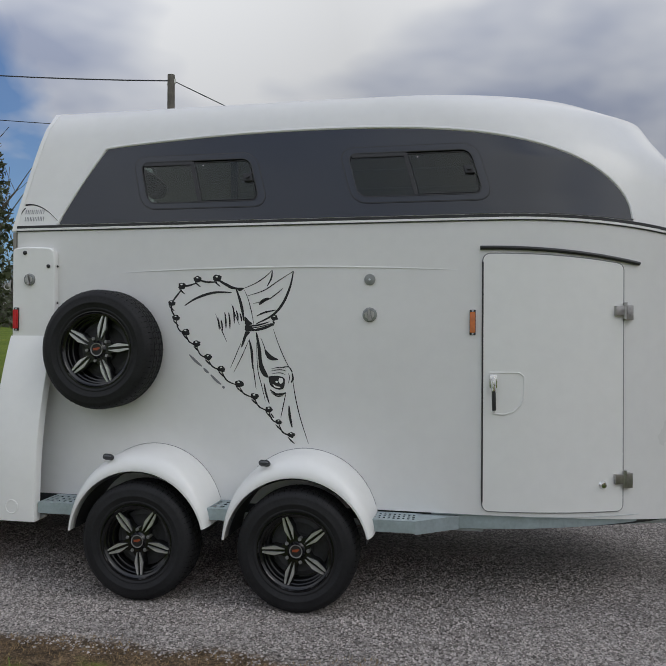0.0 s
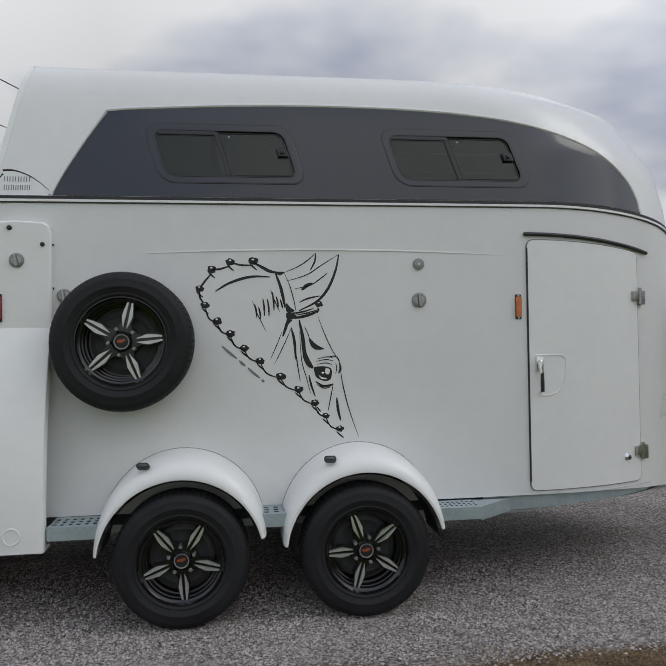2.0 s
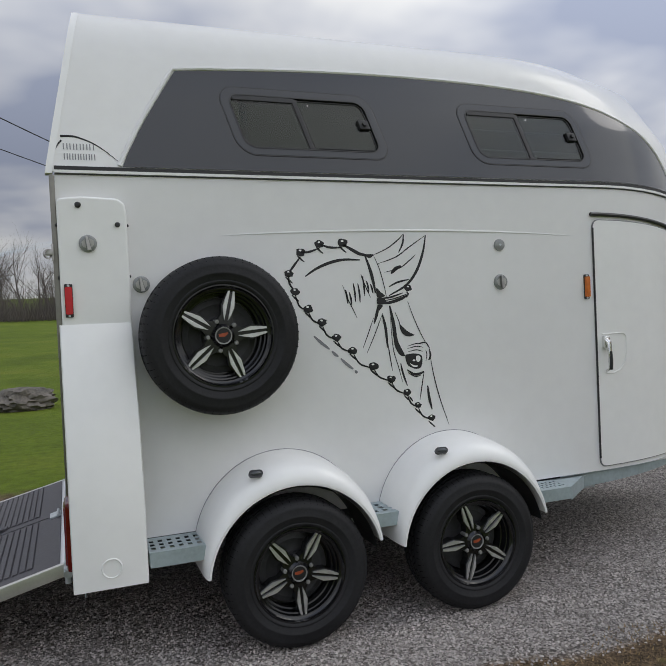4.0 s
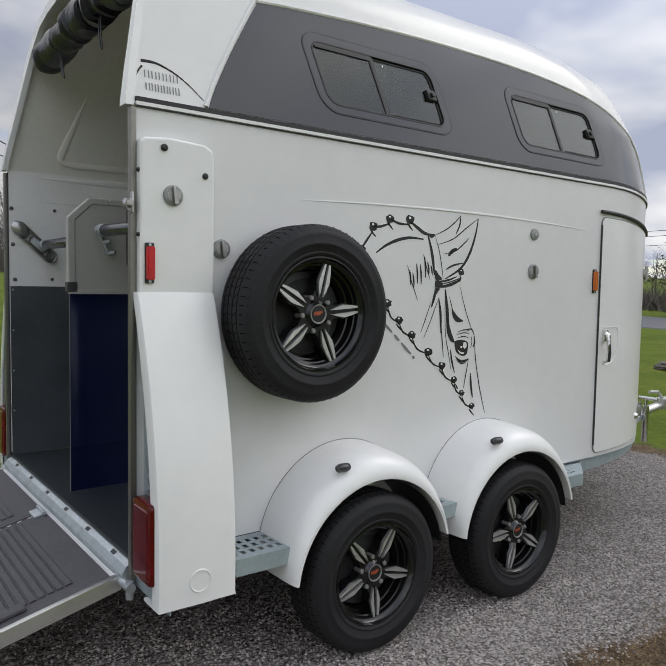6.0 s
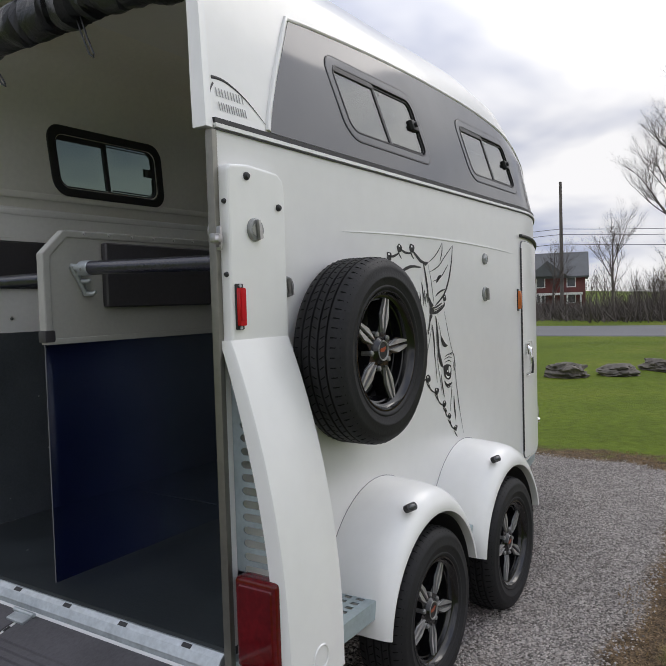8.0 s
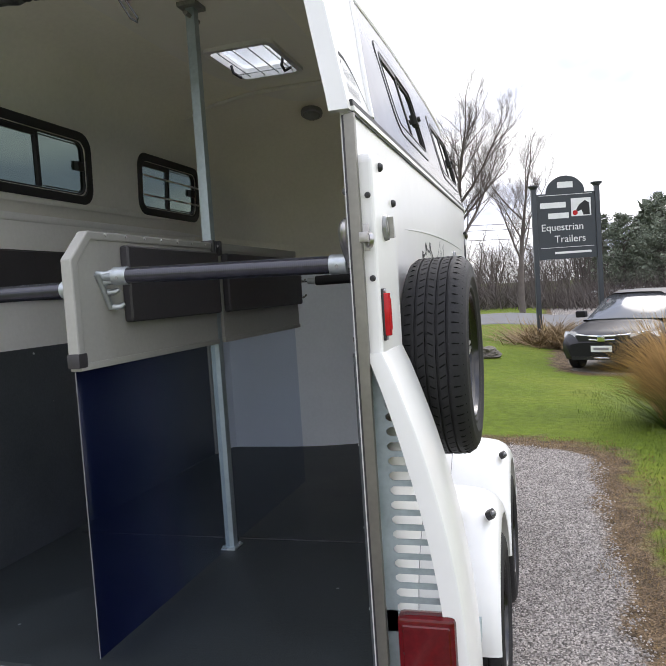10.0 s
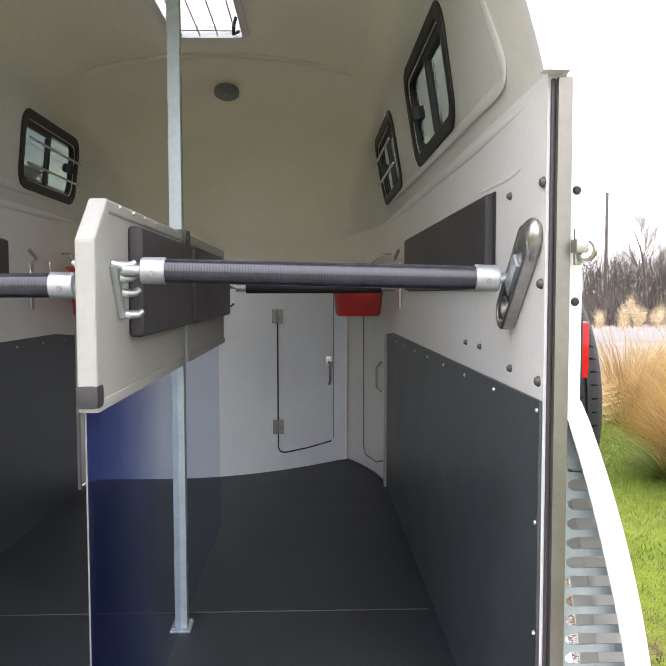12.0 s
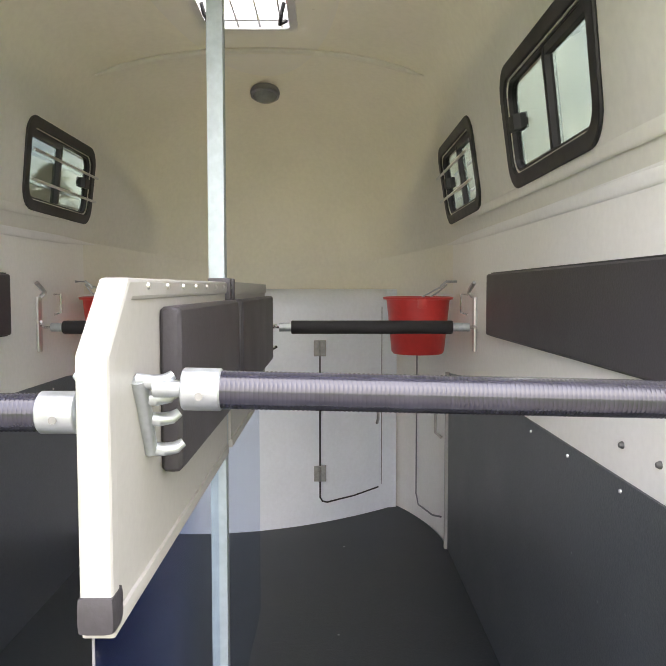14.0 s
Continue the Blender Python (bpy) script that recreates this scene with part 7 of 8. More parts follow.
scrub("roadside_brush", [(rw.uniform(40, 50), rw.uniform(-60, 8)) for k in range(300)], 1.2, 3.2, 41, "tangled brown brush along the road")
scrub("dry_field", [(rw.uniform(16.8, 18.6), rw.uniform(-3.4, -0.2)) for k in range(46)], 0.4, 0.9, 43, "rust-brown dry weeds beside the road", "dry_blade", 0.35)
scrub("house_brush", [(rw.uniform(42, 52), rw.uniform(3, 24)) for k in range(130)], 0.7, 1.9, 45, "low bare brush before the brick house")
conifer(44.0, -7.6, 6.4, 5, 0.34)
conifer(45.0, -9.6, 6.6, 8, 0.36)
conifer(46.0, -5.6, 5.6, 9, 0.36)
conifer(36.5, 15.3, 8.3, 12, 0.34, "needles")
bare_tree(46.0, 4.6, 13.0, 15, 6, r0=0.42)
bare_tree(41.5, 7.4, 6.0, 19, 5, "small bare tree at the roadside")
bare_tree(46.5, 12.2, 5.0, 23, 5, "small bare tree before the brick house")
bare_tree(34.5, 0.4, 8.6, 27, 6)
bare_tree(43.5, -21.0, 7.5, 29, 6)
bare_tree(42.0, -24.5, 7.0, 30, 6)
# dark ivy-clad tree at the west edge
t = bare_tree(-11.9, 14.6, 8.0, 51, 2, "dark leafy tree at the field edge")
rnd = random.Random(8)
V, F = [], []
for k in range(8000):
    a, h = rnd.uniform(0, 6.28), rnd.uniform(1.6, 8.8)
    rad = 0.2 + 1.25 * rnd.random() ** 0.6 * math.sin(min(1, max(0.05, (9.3 - h) / 6)) * 1.57)
    c = Vector((rad * math.cos(a), rad * math.sin(a), h))
    b = len(V)
    for q in range(3):
        V.append(tuple(c + Vector((rnd.uniform(-1, 1), rnd.uniform(-1, 1), rnd.uniform(-1, 1))) * 0.13))
    F.append((b, b + 1, b + 2))
raw("leaves", V, F, M["needles"], t)


# ---- poles and wires ----
def utility_pole(x, y, h, lean=0.0, label="weathered wooden utility pole with cables"):
    t = thing("utility_pole", label, "utility pole", (x, y, land(x, y)))
    bm = bmesh.new()
    tube(bm, [(0, 0, -0.3), (lean * 0.5, 0, h * 0.5), (lean, 0, h)], [0.15, 0.13, 0.105], 12)
    part("shaft", bm, M["pole_wood"], t)
    bm = bmesh.new()
    rod(bm, (lean - 0.12, 0, h - 0.25), (lean + 0.12, 0, h - 0.25), 0.03, None, 8)
    rod(bm, (lean + 0.12, 0, h - 0.25), (lean + 0.12, 0, h - 0.12), 0.035, 0.025, 8)
    part("insulator", bm, M["paint_white"], t)
    return t


def cable(a, b, droop, r=0.012):
    ob = thing("overhead_cable", "thin black overhead cable", "cable", a, group="overhead cables")
    bm = bmesh.new()
    A, B = Vector(a), Vector(b)
    pts = []
    for k in range(17):
        f = k / 16
        pts.append(A.lerp(B, f) - A - Vector((0, 0, droop * 4 * f * (1 - f))))
    tube(bm, pts, r, 5, up=(0, 0, 1))
    part("strand", bm, M["wire"], ob)


utility_pole(-5.95, 15.8, 9.0)
cable((-5.95, 15.8, 8.92), (-30, 15.8, 12.6), 0.5, 0.02)
cable((-5.95, 15.8, 8.95), (6.0, 15.8, 3.3), 0.15, 0.015)
cable((-5.95, 15.8, 7.6), (6.0, 15.8, 3.3), 0.1, 0.012)
cable((-5.95, 15.8, 7.45), (-30, 15.8, 10.9), 0.3, 0.012)
cable((-5.95, 15.8, 8.6), (-7.4, 15.2, 0.0), 0.0, 0.010)
utility_pole(51.3, 13.0, 9.8)
utility_pole(52.0, -22.0, 9.5)
for h in (6.4, 6.0, 5.3):
    cable((51.2, 13.0, h), (50.6, 70, h + 0.4), 0.6, 0.02)
    cable((51.2, 13.0, h), (52.0, -22.0, h - 0.3), 0.7, 0.02)


# ---- brick house across the road ----
def house(x, y, yaw):
    t = thing("brick_house", "two-storey red brick house with grey gabled roof across the road", "house", (x, y, land(x, y)))
    t.rotation_euler = (0, 0, radians(yaw))
    t.scale = (0.8, 0.8, 0.8)
    bm = bmesh.new()
    box(bm, -4.0, 4.0, -4.5, 4.5, -0.3, 4.0, 0.0)
    part("wall", bm, M["brick"], t, "red brick wall", False)
    bm = bmesh.new()
    prism(bm, [(-4.0, 4.0), (4.0, 4.0), (0, 6.3)], -4.4, 4.4, "y")
    part("gable", bm, M["brick"], t, "", False)
    for s in (-1, 1):
        bm = bmesh.new()
        prism(bm, [(s * 4.5, 3.65), (0, 6.55), (0, 6.75), (s * 4.6, 3.85)], -4.9, 4.9, "y")
        part("roof", bm, M["slate"], t, "grey shingle roof", False)
    bm = bmesh.new()
    prism(bm, [(-2.6, 3.9), (1.6, 3.9), (-0.5, 5.6)], -5.3, 0, "x", Matrix.Translation((0, 0, 0)))
    part("dormer", bm, M["slate"], t, "", False)
    bm = bmesh.new()
    box(bm, -0.5, 0.5, 1.5, 2.3, 5.8, 7.2, 0.02)
    part("chimney", bm, M["brick"], t)
    for y0 in (-3.0, 0.3, 3.0):
        for z in (0.9, 2.7):
            bm = bmesh.new()
            box(bm, -4.06, -3.95, y0 - 0.5, y0 + 0.5, z - 0.1, z + 1.1, 0.01)
            w = part("window", bm, M["paint_white"], t, "white sash window")
            bm = bmesh.new()
            box(bm, -4.08, -4.0, y0 - 0.4, y0 + 0.4, z, z + 1.0)
            part("pane", bm, M["car_glass"], w)
    # white porch
    bm = bmesh.new()
    box(bm, -6.4, -4.0, -4.2, 0.4, 1.75, 2.0, 0.02)
    p = part("porch_roof", bm, M["paint_white"], t, "white porch roof")
    for yy in (-4.0, -2.6, -1.2, 0.2):
        bm = bmesh.new()
        box(bm, -6.3, -6.15, yy - 0.08, yy + 0.08, 0, 1.75, 0.01)
        part("porch_post", bm, M["paint_white"], p)
    bm = bmesh.new()
    box(bm, -6.3, -4.0, -4.2, 0.4, -0.2, 0.22, 0.01)
    part("porch_deck", bm, M["paint_white"], p)


house(66.0, 18.6, 14)


# ---- boulders ----
def boulder(x, y, w, h, d, seed, yaw=0):
    bm = bmesh.new()
    bmesh.ops.create_icosphere(bm, subdivisions=4, radius=1.0)
    off = Vector((seed * 3.7, seed * 1.3, 0))
    for v in bm.verts:
        n = v.co.normalized()
        k = 1 + 0.28 * noise.noise(n * 1.6 + off) + 0.12 * noise.noise(n * 4 + off) + 0.05 * noise.noise(n * 11 + off)
        z = n.z
        p = Vector((n.x * w / 2, n.y * d / 2, z * h * 0.62 + h * 0.36)) * k
        lay = 0.09 * math.sin(p.z * 70 + 5 * noise.noise(n * 2.5 + off)) + 0.05 * noise.noise(n * 20 + off)
        v.co = Vector((p.x * (1 + lay), p.y * (1 + lay), min(p.z, h) - 0.03))
    bmesh.ops.transform(bm, matrix=Matrix.Rotation(radians(yaw), 4, "Z"), verts=bm.verts[:])
    ob = finish("boulder", bm, M["stone"], None, "", True)
    ob.location = (x, y, land(x, y))
    return tagged(ob, "weathered grey limestone boulder lying on the lawn", "boulder", group="lawn boulders")


boulder(-0.75, 10.6, 1.05, 0.42, 0.8, 1)
boulder(-1.75, 10.4, 0.7, 0.34, 0.6, 6)
boulder(11.95, 2.2, 0.75, 0.32, 0.65, 2, 80)
boulder(12.5, 1.42, 0.75, 0.26, 0.6, 3, 70)
boulder(13.7, 0.82, 0.75, 0.27, 0.5, 4, 90)
boulder(11.6, 3.3, 0.9, 0.22, 0.5, 5, 75)
boulder(12.1, 4.4, 0.8, 0.22, 0.5, 7, 60)


# ---- sign at the entrance ----
def sign(x, y, yaw, s=1.0):
    t = thing("entrance_sign", "dark slate entrance sign with white lettering between two posts", "sign", (x, y, land(x, y)))
    t.rotation_euler = (0, 0, radians(yaw))
    # local: board in the xz plane, facing -y
    w, z0, z1 = 1.35 * s, 2.06 * s, 3.60 * s
    pts = [(-w / 2, z0), (w / 2, z0), (w / 2, z1)]
    r = 0.45 * s
    pts += [(r * math.cos(radians(a)) + 0.0, z1 + r * 0.9 * math.sin(radians(a))) for a in range(0, 181, 12)]
    pts += [(-w / 2, z1)]
    bm = bmesh.new()
    prism(bm, pts, -0.03, 0.03, "y")
    board = part("board", bm, M["sign"], t, "", False)
    for k in (-1, 1):
        bm = bmesh.new()
        box(bm, k * (w / 2 + 0.07) - 0.06, k * (w / 2 + 0.07) + 0.06, -0.06, 0.06, -0.2, z1 + 0.12 * s, 0.008)
        p = part("post", bm, M["sign"], t)
        bm = bmesh.new()
        lathe(bm, [(0.0, 0.0), (0.07, 0.0), (0.13 * s, 0.07), (0.13 * s, 0.10), (0.0, 0.12)], 16, Matrix.Translation((k * (w / 2 + 0.07), 0, z1 + 0.12 * s)))
        part("post_cap", bm, M["sign"], p)
    for z in (z1 - 0.04 * s, z0 + 0.27 * s):
        bm = bmesh.new()
        box(bm, -w / 2 + 0.06, w / 2 - 0.06, -0.035, -0.029, z - 0.006, z + 0.006)
        part("rule", bm, M["sign_white"], board)
    def word(text, x, z, size):
        cu = bpy.data.curves.new("lettering", "FONT")
        cu.body, cu.size, cu.extrude = text, size, 0.002
        ob = new("lettering", cu)
        dg = bpy.context.evaluated_depsgraph_get()
        me = bpy.data.meshes.new_from_object(ob.evaluated_get(dg))
        bpy.data.objects.remove(ob)
        me.materials.append(M["sign_white"])
        o = new("lettering", me)
        o.parent = board
        o.location, o.rotation_euler = (x, -0.033, z), (radians(90), 0, 0)
    word("Equestrian", -0.60 * s, z0 + 0.67 * s, 0.235 * s)
    word("Trailers", -0.30 * s, z0 + 0.39 * s, 0.235 * s)
    for xa, xb, z in ((-0.60, 0.0, 1.20), (-0.42, 0.06, 0.95)):
        bm = bmesh.new()
        box(bm, xa * s, xb * s, -0.034, -0.029, z0 + z * s, z0 + (z + 0.13) * s)
        part("lettering_bar", bm, M["sign_white"], board)
    bm = bmesh.new()
    box(bm, -0.18 * s, 0.18 * s, -0.034, -0.029, z1 + 0.12 * s, z1 + 0.26 * s)
    part("lettering_bar", bm, M["sign_white"], board)
    bm = bmesh.new()
    box(bm, -0.30 * s, 0.55 * s, -0.034, -0.029, z0 + 0.12 * s, z0 + 0.17 * s)
    part("lettering_bar", bm, M["sign_white"], board)
    bm = bmesh.new()
    box(bm, 0.12 * s, 0.58 * s, -0.036, -0.029, z0 + 0.98 * s, z0 + 1.40 * s)
    plate = part("emblem_plate", bm, M["sign_white"], board)
    bm = bmesh.new()
    prism(bm, [(0.20 * s, z0 + 1.06 * s), (0.36 * s, z0 + 1.12 * s), (0.40 * s, z0 + 1.00 * s), (0.55 * s, z0 + 1.00 * s), (0.54 * s, z0 + 1.28 * s), (0.44 * s, z0 + 1.34 * s), (0.30 * s, z0 + 1.24 * s)], -0.038, -0.035, "y")
    part("emblem", bm, M["ink"], plate, "", False)
    bm = bmesh.new()
    lathe(bm, [(0.0, 0.003), (0.06 * s, 0.002), (0.06 * s, 0.0)], 16, pose(0.21 * s, -0.037, z0 + 1.06 * s, 90, 0, 0))
    part("emblem_dot", bm, M["red_lens"], plate)


sign(18.2, -1.21, -76, 1.13)


# ---- parked cars ----
def car(x, y, yaw, paint, label, scale=1.0):
    """A saloon car: nose at +x in its own frame."""
    t = thing("parked_car", label, "car", (x, y, land(x, y)), group="parked cars")
    t.rotation_euler = (0, 0, radians(yaw))
    t.scale = (scale,) * 3
    secs = [(-2.35, 0.45, 0.80, 0.70), (-2.25, 0.30, 1.02, 0.84), (-1.6, 0.22, 1.08, 0.91), (-0.5, 0.2, 1.0, 0.92), (0.7, 0.2, 0.98, 0.92), (1.4, 0.22, 0.93, 0.91), (1.95, 0.24, 0.82, 0.87), (2.25, 0.28, 0.72, 0.78), (2.38, 0.34, 0.60, 0.62)]
    bm = bmesh.new()
    rows = []
    for sx, zb, zt, hw in secs:
        prof = []
        for k in range(17):
            a = math.pi * (k / 16)
            yy = hw * (abs(math.cos(a)) ** 0.45) * (1 if math.cos(a) >= 0 else -1)
            zz = zb + (zt - zb) * (0.55 + 0.45 * abs(math.sin(a)) ** 0.6) if 0 < k < 16 else zb + (zt - zb) * 0.4
            prof.append((sx, yy, zz))
        prof.append((sx, -hw * 0.92, zb))
        prof.append((sx, hw * 0.92, zb))
        rows.append([bm.verts.new(p) for p in prof])
    q = len(rows[0])
    for a, b in zip(rows, rows[1:]):
        for i in range(q):
            bm.faces.new((a[i], a[(i + 1) % q], b[(i + 1) % q], b[i]))
    bm.faces.new(rows[0])
    bm.faces.new(rows[-1])
    bmesh.ops.recalc_face_normals(bm, faces=bm.faces[:])
    part("body", bm, paint, t)
    bm = bmesh.new()
    cab = [(-2.0, 1.03, 0.74), (-1.25, 1.42, 0.60), (-0.2, 1.47, 0.60), (0.25, 1.42, 0.60), (1.15, 0.96, 0.76)]
    rows = []
    for sx, zt, hw in cab:
        rows.append([bm.verts.new(p) for p in ((sx, 0.80, 0.95), (sx, hw, zt - 0.05), (sx, hw * 0.8, zt), (sx, 0, zt + 0.015), (sx, -hw * 0.8, zt), (sx, -hw, zt - 0.05), (sx, -0.80, 0.95))])
    for a, b in zip(rows, rows[1:]):
        for i in range(6):
            bm.faces.new((a[i], a[i + 1], b[i + 1], b[i]))
    bm.faces.new(rows[0])
    bm.faces.new(rows[-1])
    bmesh.ops.recalc_face_normals(bm, faces=bm.faces[:])
    part("cabin_glass", bm, M["car_glass"], t, "dark car windows")
    bm = bmesh.new()
    rows = []
    for sx, zt, hw in ((-1.3, 1.43, 0.60), (-0.2, 1.485, 0.60), (0.28, 1.43, 0.60)):
        rows.append([bm.verts.new(p) for p in ((sx, hw + 0.01, zt - 0.06), (sx, hw * 0.8, zt + 0.01), (sx, 0, zt + 0.025), (sx, -hw * 0.8, zt + 0.01), (sx, -hw - 0.01, zt - 0.06))])
    for a, b in zip(rows, rows[1:]):
        for i in range(4):
            bm.faces.new((a[i], a[i + 1], b[i + 1], b[i]))
    part("roof", bm, paint, t)
    for sx in (-1.45, 1.45):
        for sy in (-0.80, 0.80):
            bm = bmesh.new()
            lathe(bm, [(0.05, -0.10), (0.29, -0.10), (0.325, -0.07), (0.325, 0.07), (0.29, 0.10), (0.21, 0.10), (0.20, 0.06), (0.0, 0.06)], 32, pose(sx, sy, 0.325, 90 if sy < 0 else -90, 0, 0))
            w = part("wheel", bm, M["rubber"], t)
            bm = bmesh.new()
            lathe(bm, [(0.0, 0.075), (0.06, 0.08), (0.19, 0.065), (0.20, 0.06)], 24, pose(sx, sy, 0.325, 90 if sy < 0 else -90, 0, 0))
            part("rim", bm, M["cut"], w)
    # front: dark grille mouth, two bowed chrome bars, emblem block, blank plate, lower chrome lip
    bm = bmesh.new()
    prism(bm, [(-0.50, 0.735), (0.50, 0.735), (0.40, 0.565), (-0.40, 0.565)], 2.25, 2.352, "x")
    prism(bm, [(-0.62, 0.42), (0.62, 0.42), (0.55, 0.28), (-0.55, 0.28)], 2.25, 2.375, "x")
    part("grille", bm, M["ink"], t, "black grille mouth", False)
    for z, hw in ((0.715, 0.49), (0.645, 0.45), (0.315, 0.62)):
        bm = bmesh.new()
        tube(bm, [(2.365 - 0.10 * (k / 6) ** 2, hw * k / 6, z + 0.03 * (k / 6) ** 2) for k in range(-6, 7)], 0.017, 8, 1.0, (0, 0, 1))
        part("grille_trim", bm, M["chrome"], t, "chrome grille bar")
    bm = bmesh.new()
    box(bm, 2.33, 2.39, -0.07, 0.07, 0.62, 0.73, 0.012)
    part("emblem_block", bm, M["chrome"], t)
    bm = bmesh.new()
    box(bm, 2.30, 2.40, -0.19, 0.19, 0.43, 0.545, 0.006)
    pl = part("plate", bm, M["paint_white"], t, "blank white plate")
    bm = bmesh.new()
    box(bm, 2.39, 2.402, -0.14, 0.14, 0.465, 0.510)
    part("plate_bar", bm, M["grey_ink"], pl)
    for sy in (-1, 1):
        bm = bmesh.new()
        lo = [bm.verts.new((px, sy * py, pz)) for px, py, pz in ((2.30, 0.47, 0.62), (2.18, 0.70, 0.63), (1.90, 0.895, 0.68), (1.84, 0.89, 0.78), (2.10, 0.72, 0.785), (2.27, 0.50, 0.735))]
        hi = [bm.verts.new(v.co - Vector((0.18, sy * 0.12, 0))) for v in lo]
        bm.faces.new(lo)
        bm.faces.new(list(reversed(hi)))
        for i in range(6):
            bm.faces.new((lo[i], hi[i], hi[(i + 1) % 6], lo[(i + 1) % 6]))
        bmesh.ops.recalc_face_normals(bm, faces=bm.faces[:])
        part("headlight", bm, M["lamp_clear"], t, "swept clear headlight", False)
        bm = bmesh.new()
        box(bm, 0.62, 0.80, sy * 0.98 - 0.10, sy * 0.98 + 0.10, 0.98, 1.12, 0.04, None, 3)
        part("mirror", bm, paint, t)


car(14.17, -2.45, 156, M["car"], "black saloon car parked by the entrance sign")
car(46, -5.4, 125, M["car_far"], "silver car on the road beyond the sign")


# ---- blue trailer on the gravel lot ----
def small_trailer(x, y, yaw):
    t = thing("blue_trailer", "small blue and white trailer parked on the gravel lot", "trailer", (x, y, land(x, y)))
    t.rotation_euler = (0, 0, radians(yaw))
    t.scale = (0.76, 0.76, 0.76)
    def hull(x0, x1, z0, z1, r, name, material, label, hw):
        bm = bmesh.new()
        pts = [(x0, z0), (x1, z0)]
        pts += [(x1 - r + r * math.cos(radians(a)), z1 - r + r * math.sin(radians(a))) for a in range(0, 91, 10)]
        pts += [(x0 + r * 0.5 + r * 0.5 * math.cos(radians(a)), z1 - r * 0.5 + r * 0.5 * math.sin(radians(a))) for a in range(90, 181, 15)]
        prism(bm, pts, -hw, hw, "y")
        ob = part(name, bm, material, t, label, False)
        mod = ob.modifiers.new("round", "BEVEL")
        mod.width, mod.segments, mod.limit_method = 0.10, 4, "ANGLE"
    hull(-1.6, 1.5, 0.55, 2.25, 0.9, "body", M["blue"], "glossy blue body", 0.85)
    hull(-1.55, 1.62, 1.75, 2.45, 0.6, "roof_cap", M["paint_white"], "white roof cap", 0.78)
    bm = bmesh.new()
    box(bm, -1.5, 2.7, -0.05, 0.05, 0.42, 0.52, 0.01)
    box(bm, -1.6, 1.5, -0.8, 0.8, 0.45, 0.55, 0.01)
    part("drawbar", bm, M["zinc"], t)
    for sx in (-0.7, 0.1):
        for sy in (-0.95, 0.95):
            bm = bmesh.new()
            lathe(bm, [(0.03, -0.08), (0.26, -0.08), (0.30, -0.05), (0.30, 0.05), (0.26, 0.08), (0.0, 0.08)], 24, pose(sx, sy, 0.30, 90, 0, 0))
            part("wheel", bm, M["rubber"], t)
    bm = bmesh.new()
    rod(bm, (2.3, 0.15, 0.10), (2.3, 0.15, 0.8), 0.03)
    lathe(bm, [(0.02, -0.03), (0.10, -0.03), (0.10, 0.03), (0.02, 0.03)], 16, pose(2.3, 0.15, 0.10, 90, 0, 0))
    part("jockey_wheel", bm, M["zinc"], t)


small_trailer(20.4, -12.2, 152)


# ---- dry ornamental grass ----
def grass_clump(x, y, h, rad, seed, count=900, plumes=0):
    t = thing("ornamental_grass", "tall dry straw-coloured ornamental grass clump beside the lawn", "grass clump", (x, y, land(x, y)), group="grass clumps")
    rnd = random.Random(seed)
    V, F = [], []
    for k in range(count):
        a = rnd.uniform(0, 6.28)
        r0 = rad * 0.35 * rnd.random()
        out = rnd.random() ** 0.7
        top = h * rnd.uniform(0.55, 1.0) * (1 - 0.35 * out * out)
        lean = rad * (0.2 + out)
        p = Vector((r0 * math.cos(a), r0 * math.sin(a), 0))
        w = rnd.uniform(0.003, 0.007)
        side = Vector((-math.sin(a + 1.0), math.cos(a + 1.0), 0)) * w
        b = len(V)
        for f in (0, 0.4, 0.75, 1.0):
            c = p + Vector((math.cos(a), math.sin(a), 0)) * lean * f ** 2 + Vector((rnd.gauss(0, 0.01), rnd.gauss(0, 0.01), top * (f - 0.22 * out * f ** 3)))
            ww = side * (1 - f * 0.8)
            V += [tuple(c - ww), tuple(c + ww)]
        for q in range(3):
            F.append((b + 2 * q, b + 2 * q + 1, b + 2 * q + 3, b + 2 * q + 2))
    raw("stalks", V, F, M["straw"], t)
    V, F = [], []
    for k in range(count // 4):
        a = rnd.uniform(0, 6.28)
        p = Vector((rad * 0.5 * math.cos(a) * rnd.random(), rad * 0.5 * math.sin(a) * rnd.random(), 0))
        tip = p + Vector((math.cos(a) * rad * rnd.uniform(0.4, 1.2), math.sin(a) * rad * rnd.uniform(0.4, 1.2), h * rnd.uniform(0.15, 0.4)))
        s = Vector((-math.sin(a), math.cos(a), 0)) * 0.006
        b = len(V)
        V += [tuple(p - s), tuple(p + s), tuple(tip)]
        F.append((b, b + 1, b + 2))
    raw("green_base", V, F, M["green_blade"], t)
    if plumes:
        V, F = [], []
        for k in range(plumes):
            a = rnd.uniform(0, 6.28)
            c0 = Vector((rad * 0.9 * rnd.random() * math.cos(a), rad * 0.9 * rnd.random() * math.sin(a), h * rnd.uniform(0.9, 1.12)))
            for q in range(700):
                c = c0 + Vector((rnd.gauss(0, 0.030), rnd.gauss(0, 0.030), rnd.gauss(0, 0.065)))
                b = len(V)
                for e in range(3):
                    V.append(tuple(c + Vector((rnd.uniform(-1, 1), rnd.uniform(-1, 1), rnd.uniform(-1, 1))) * 0.010))
                F.append((b, b + 1, b + 2))
        raw("plumes", V, F, M["plume"], t)


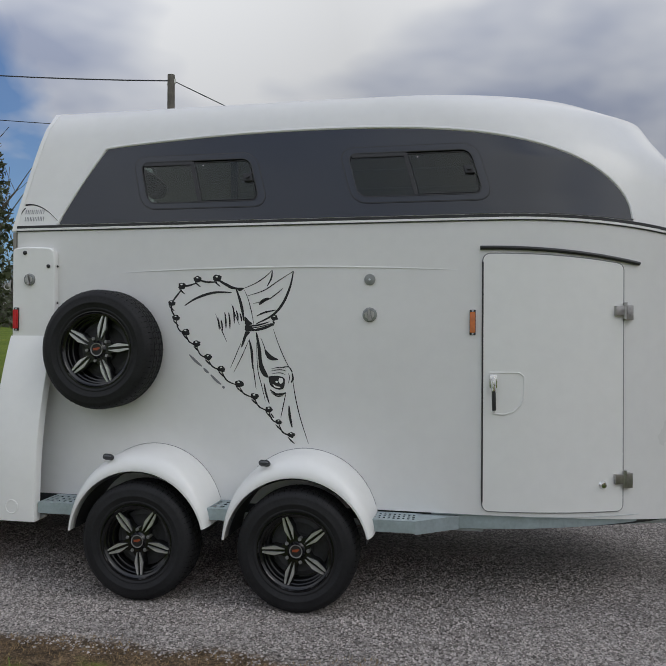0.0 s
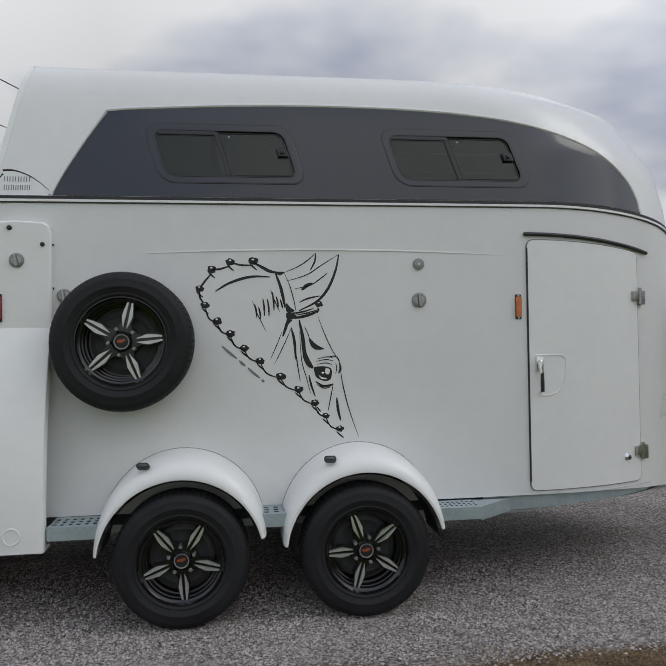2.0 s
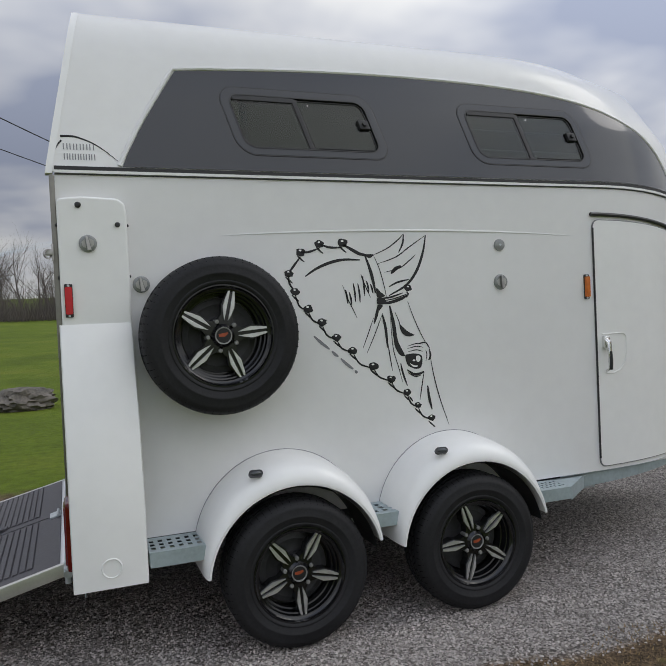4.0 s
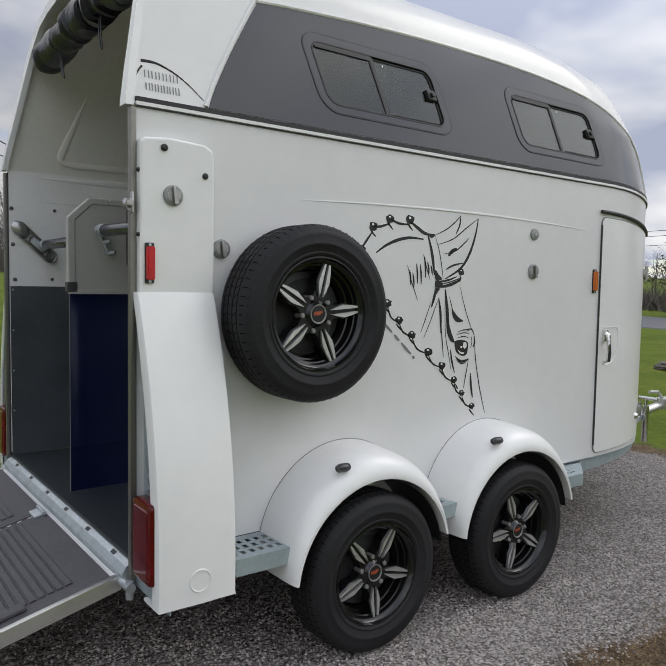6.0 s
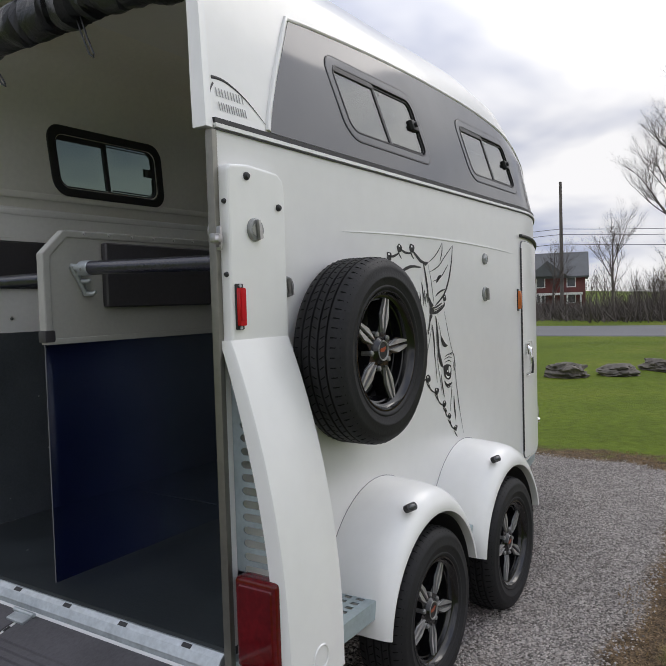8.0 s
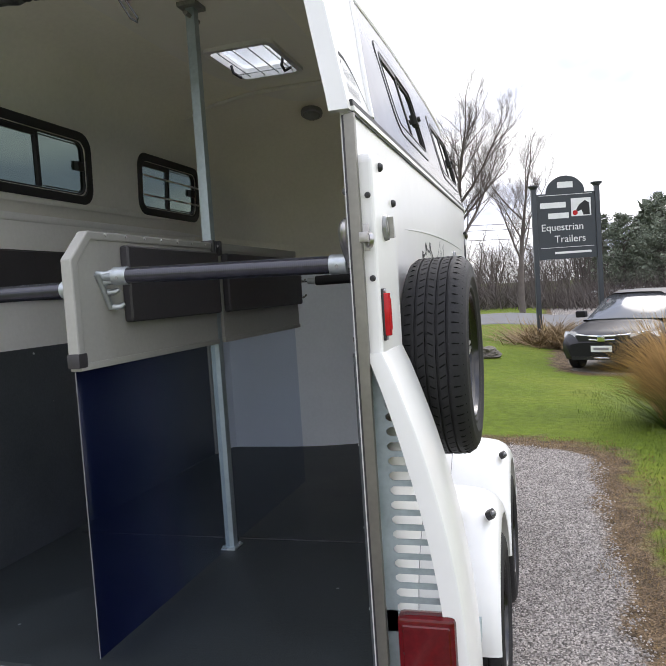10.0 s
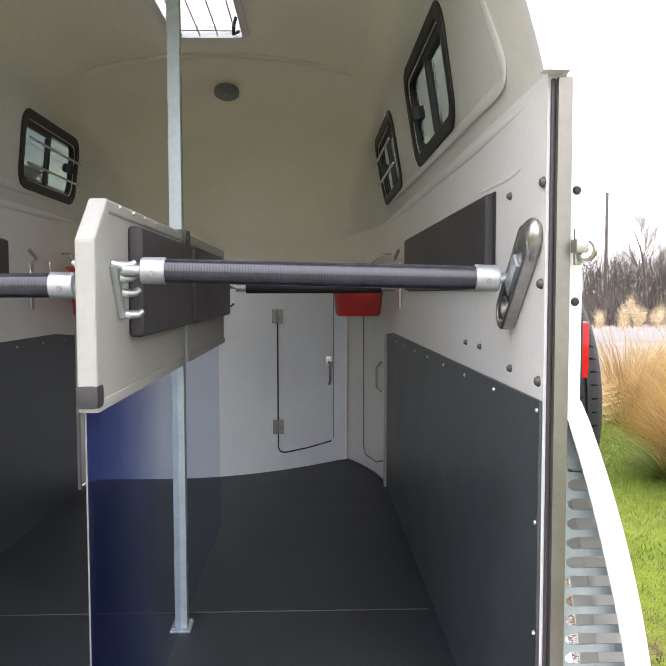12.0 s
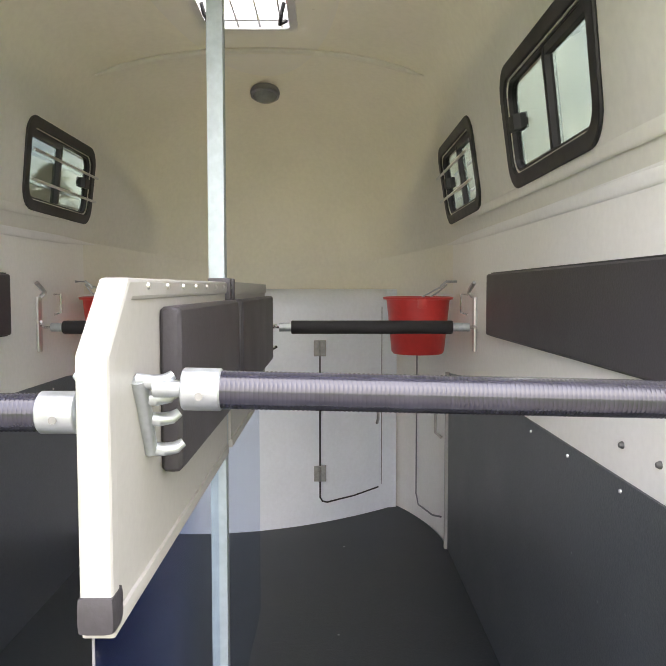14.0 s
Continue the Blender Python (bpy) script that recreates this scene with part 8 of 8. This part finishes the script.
grass_clump(4.75, -2.95, 1.15, 0.75, 1, 2600, 0)
grass_clump(6.2, -1.88, 1.30, 0.74, 2, 3200)
grass_clump(7.6, -3.6, 1.35, 0.6, 3, 900, 9)
grass_clump(8.6, -4.9, 1.35, 0.6, 4, 900, 9)
grass_clump(6.4, -3.9, 1.2, 0.7, 5, 1400, 0)
grass_clump(10.5, -5.4, 1.3, 0.7, 6, 900, 6)
grass_clump(9.0, -2.9, 1.2, 0.6, 7, 900, 4)


# ---- gravel stones and grass blades ----
def gravel():
    rng = np.random.default_rng(3)
    n = 115000
    x = rng.uniform(-1.5, 6.0, n)
    y = -1.2 + 2.2 * rng.random(n) ** 1.7
    keep = np.array([drive_field(a, b) < rng_ for a, b, rng_ in zip(x, y, rng.uniform(-0.12, 0.12, n))])
    x, y = x[keep], y[keep]
    n = len(x)
    s = rng.uniform(0.0032, 0.0085, n)
    base = np.array([(1, 0, 0), (0, 1, 0), (-1, 0, 0), (0, -1, 0), (0, 0, 1)], float)
    tri = np.array([(0, 1, 4), (1, 2, 4), (2, 3, 4), (3, 0, 4)])
    jit = base[None] * (0.7 + 0.6 * rng.random((n, 5, 3)))
    ang = rng.uniform(0, 6.28, n)
    c, sn = np.cos(ang), np.sin(ang)
    px = (jit[:, :, 0] * c[:, None] - jit[:, :, 1] * sn[:, None]) * s[:, None] + x[:, None]
    py = (jit[:, :, 0] * sn[:, None] + jit[:, :, 1] * c[:, None]) * s[:, None] + y[:, None]
    pz = (jit[:, :, 2] + rng.normal(0, 0.15, (n, 5))) * s[:, None] * 0.8 - 0.011
    V = np.stack([px, py, pz], -1).reshape(-1, 3)
    F = (tri[None] + (np.arange(n) * 5)[:, None, None]).reshape(-1, 3)
    ob = raw("gravel_stones", V.tolist(), F.tolist(), M["gravel"])
    tagged(ob, "loose grey gravel stones covering the driveway", "gravel", kind="stuff")


def blades(name, material, n, seed, region, h0, h1, lo, hi, label):
    rng = np.random.default_rng(seed)
    x0, x1, y0, y1 = region
    x, y = rng.uniform(x0, x1, n), rng.uniform(y0, y1, n)
    f = np.array([drive_field(a, b) + 0.25 * noise.noise((a * 2.2, b * 2.2, 5.0)) for a, b in zip(x, y)])
    edge = np.minimum(np.minimum(x - x0, x1 - x), np.minimum(y - y0, y1 - y))
    keep = (f > lo) & (f < hi) & (edge > 1.6 * rng.random(n))
    x, y = x[keep], y[keep]
    n = len(x)
    h = rng.uniform(h0, h1, n)
    a = rng.uniform(0, 6.28, n)
    w = rng.uniform(0.002, 0.0045, n)
    lean = rng.uniform(0.2, 1.0, n) * h
    b = rng.uniform(0, 6.28, n)
    z = np.array([land(p, q) for p, q in zip(x, y)])
    V = np.empty((n, 3, 3))
    V[:, 0] = np.stack([x - np.cos(a) * w, y - np.sin(a) * w, z], -1)
    V[:, 1] = np.stack([x + np.cos(a) * w, y + np.sin(a) * w, z], -1)
    V[:, 2] = np.stack([x + np.cos(b) * lean, y + np.sin(b) * lean, z + h], -1)
    F = np.arange(n * 3).reshape(-1, 3)
    ob = raw(name, V.reshape(-1, 3).tolist(), F.tolist(), M[material])
    tagged(ob, label, "grass", kind="stuff")


gravel()
blades("grass_blades", "green_blade", 90000, 5, (-1.0, 9.0, -4.5, -0.7), 0.012, 0.04, 0.30, 9, "short green lawn blades beside the driveway")
blades("dead_grass", "dry_blade", 60000, 6, (-1.0, 7.0, -1.9, 0.9), 0.006, 0.022, 0.04, 0.50, "dead brown grass and leaf litter along the gravel edge")
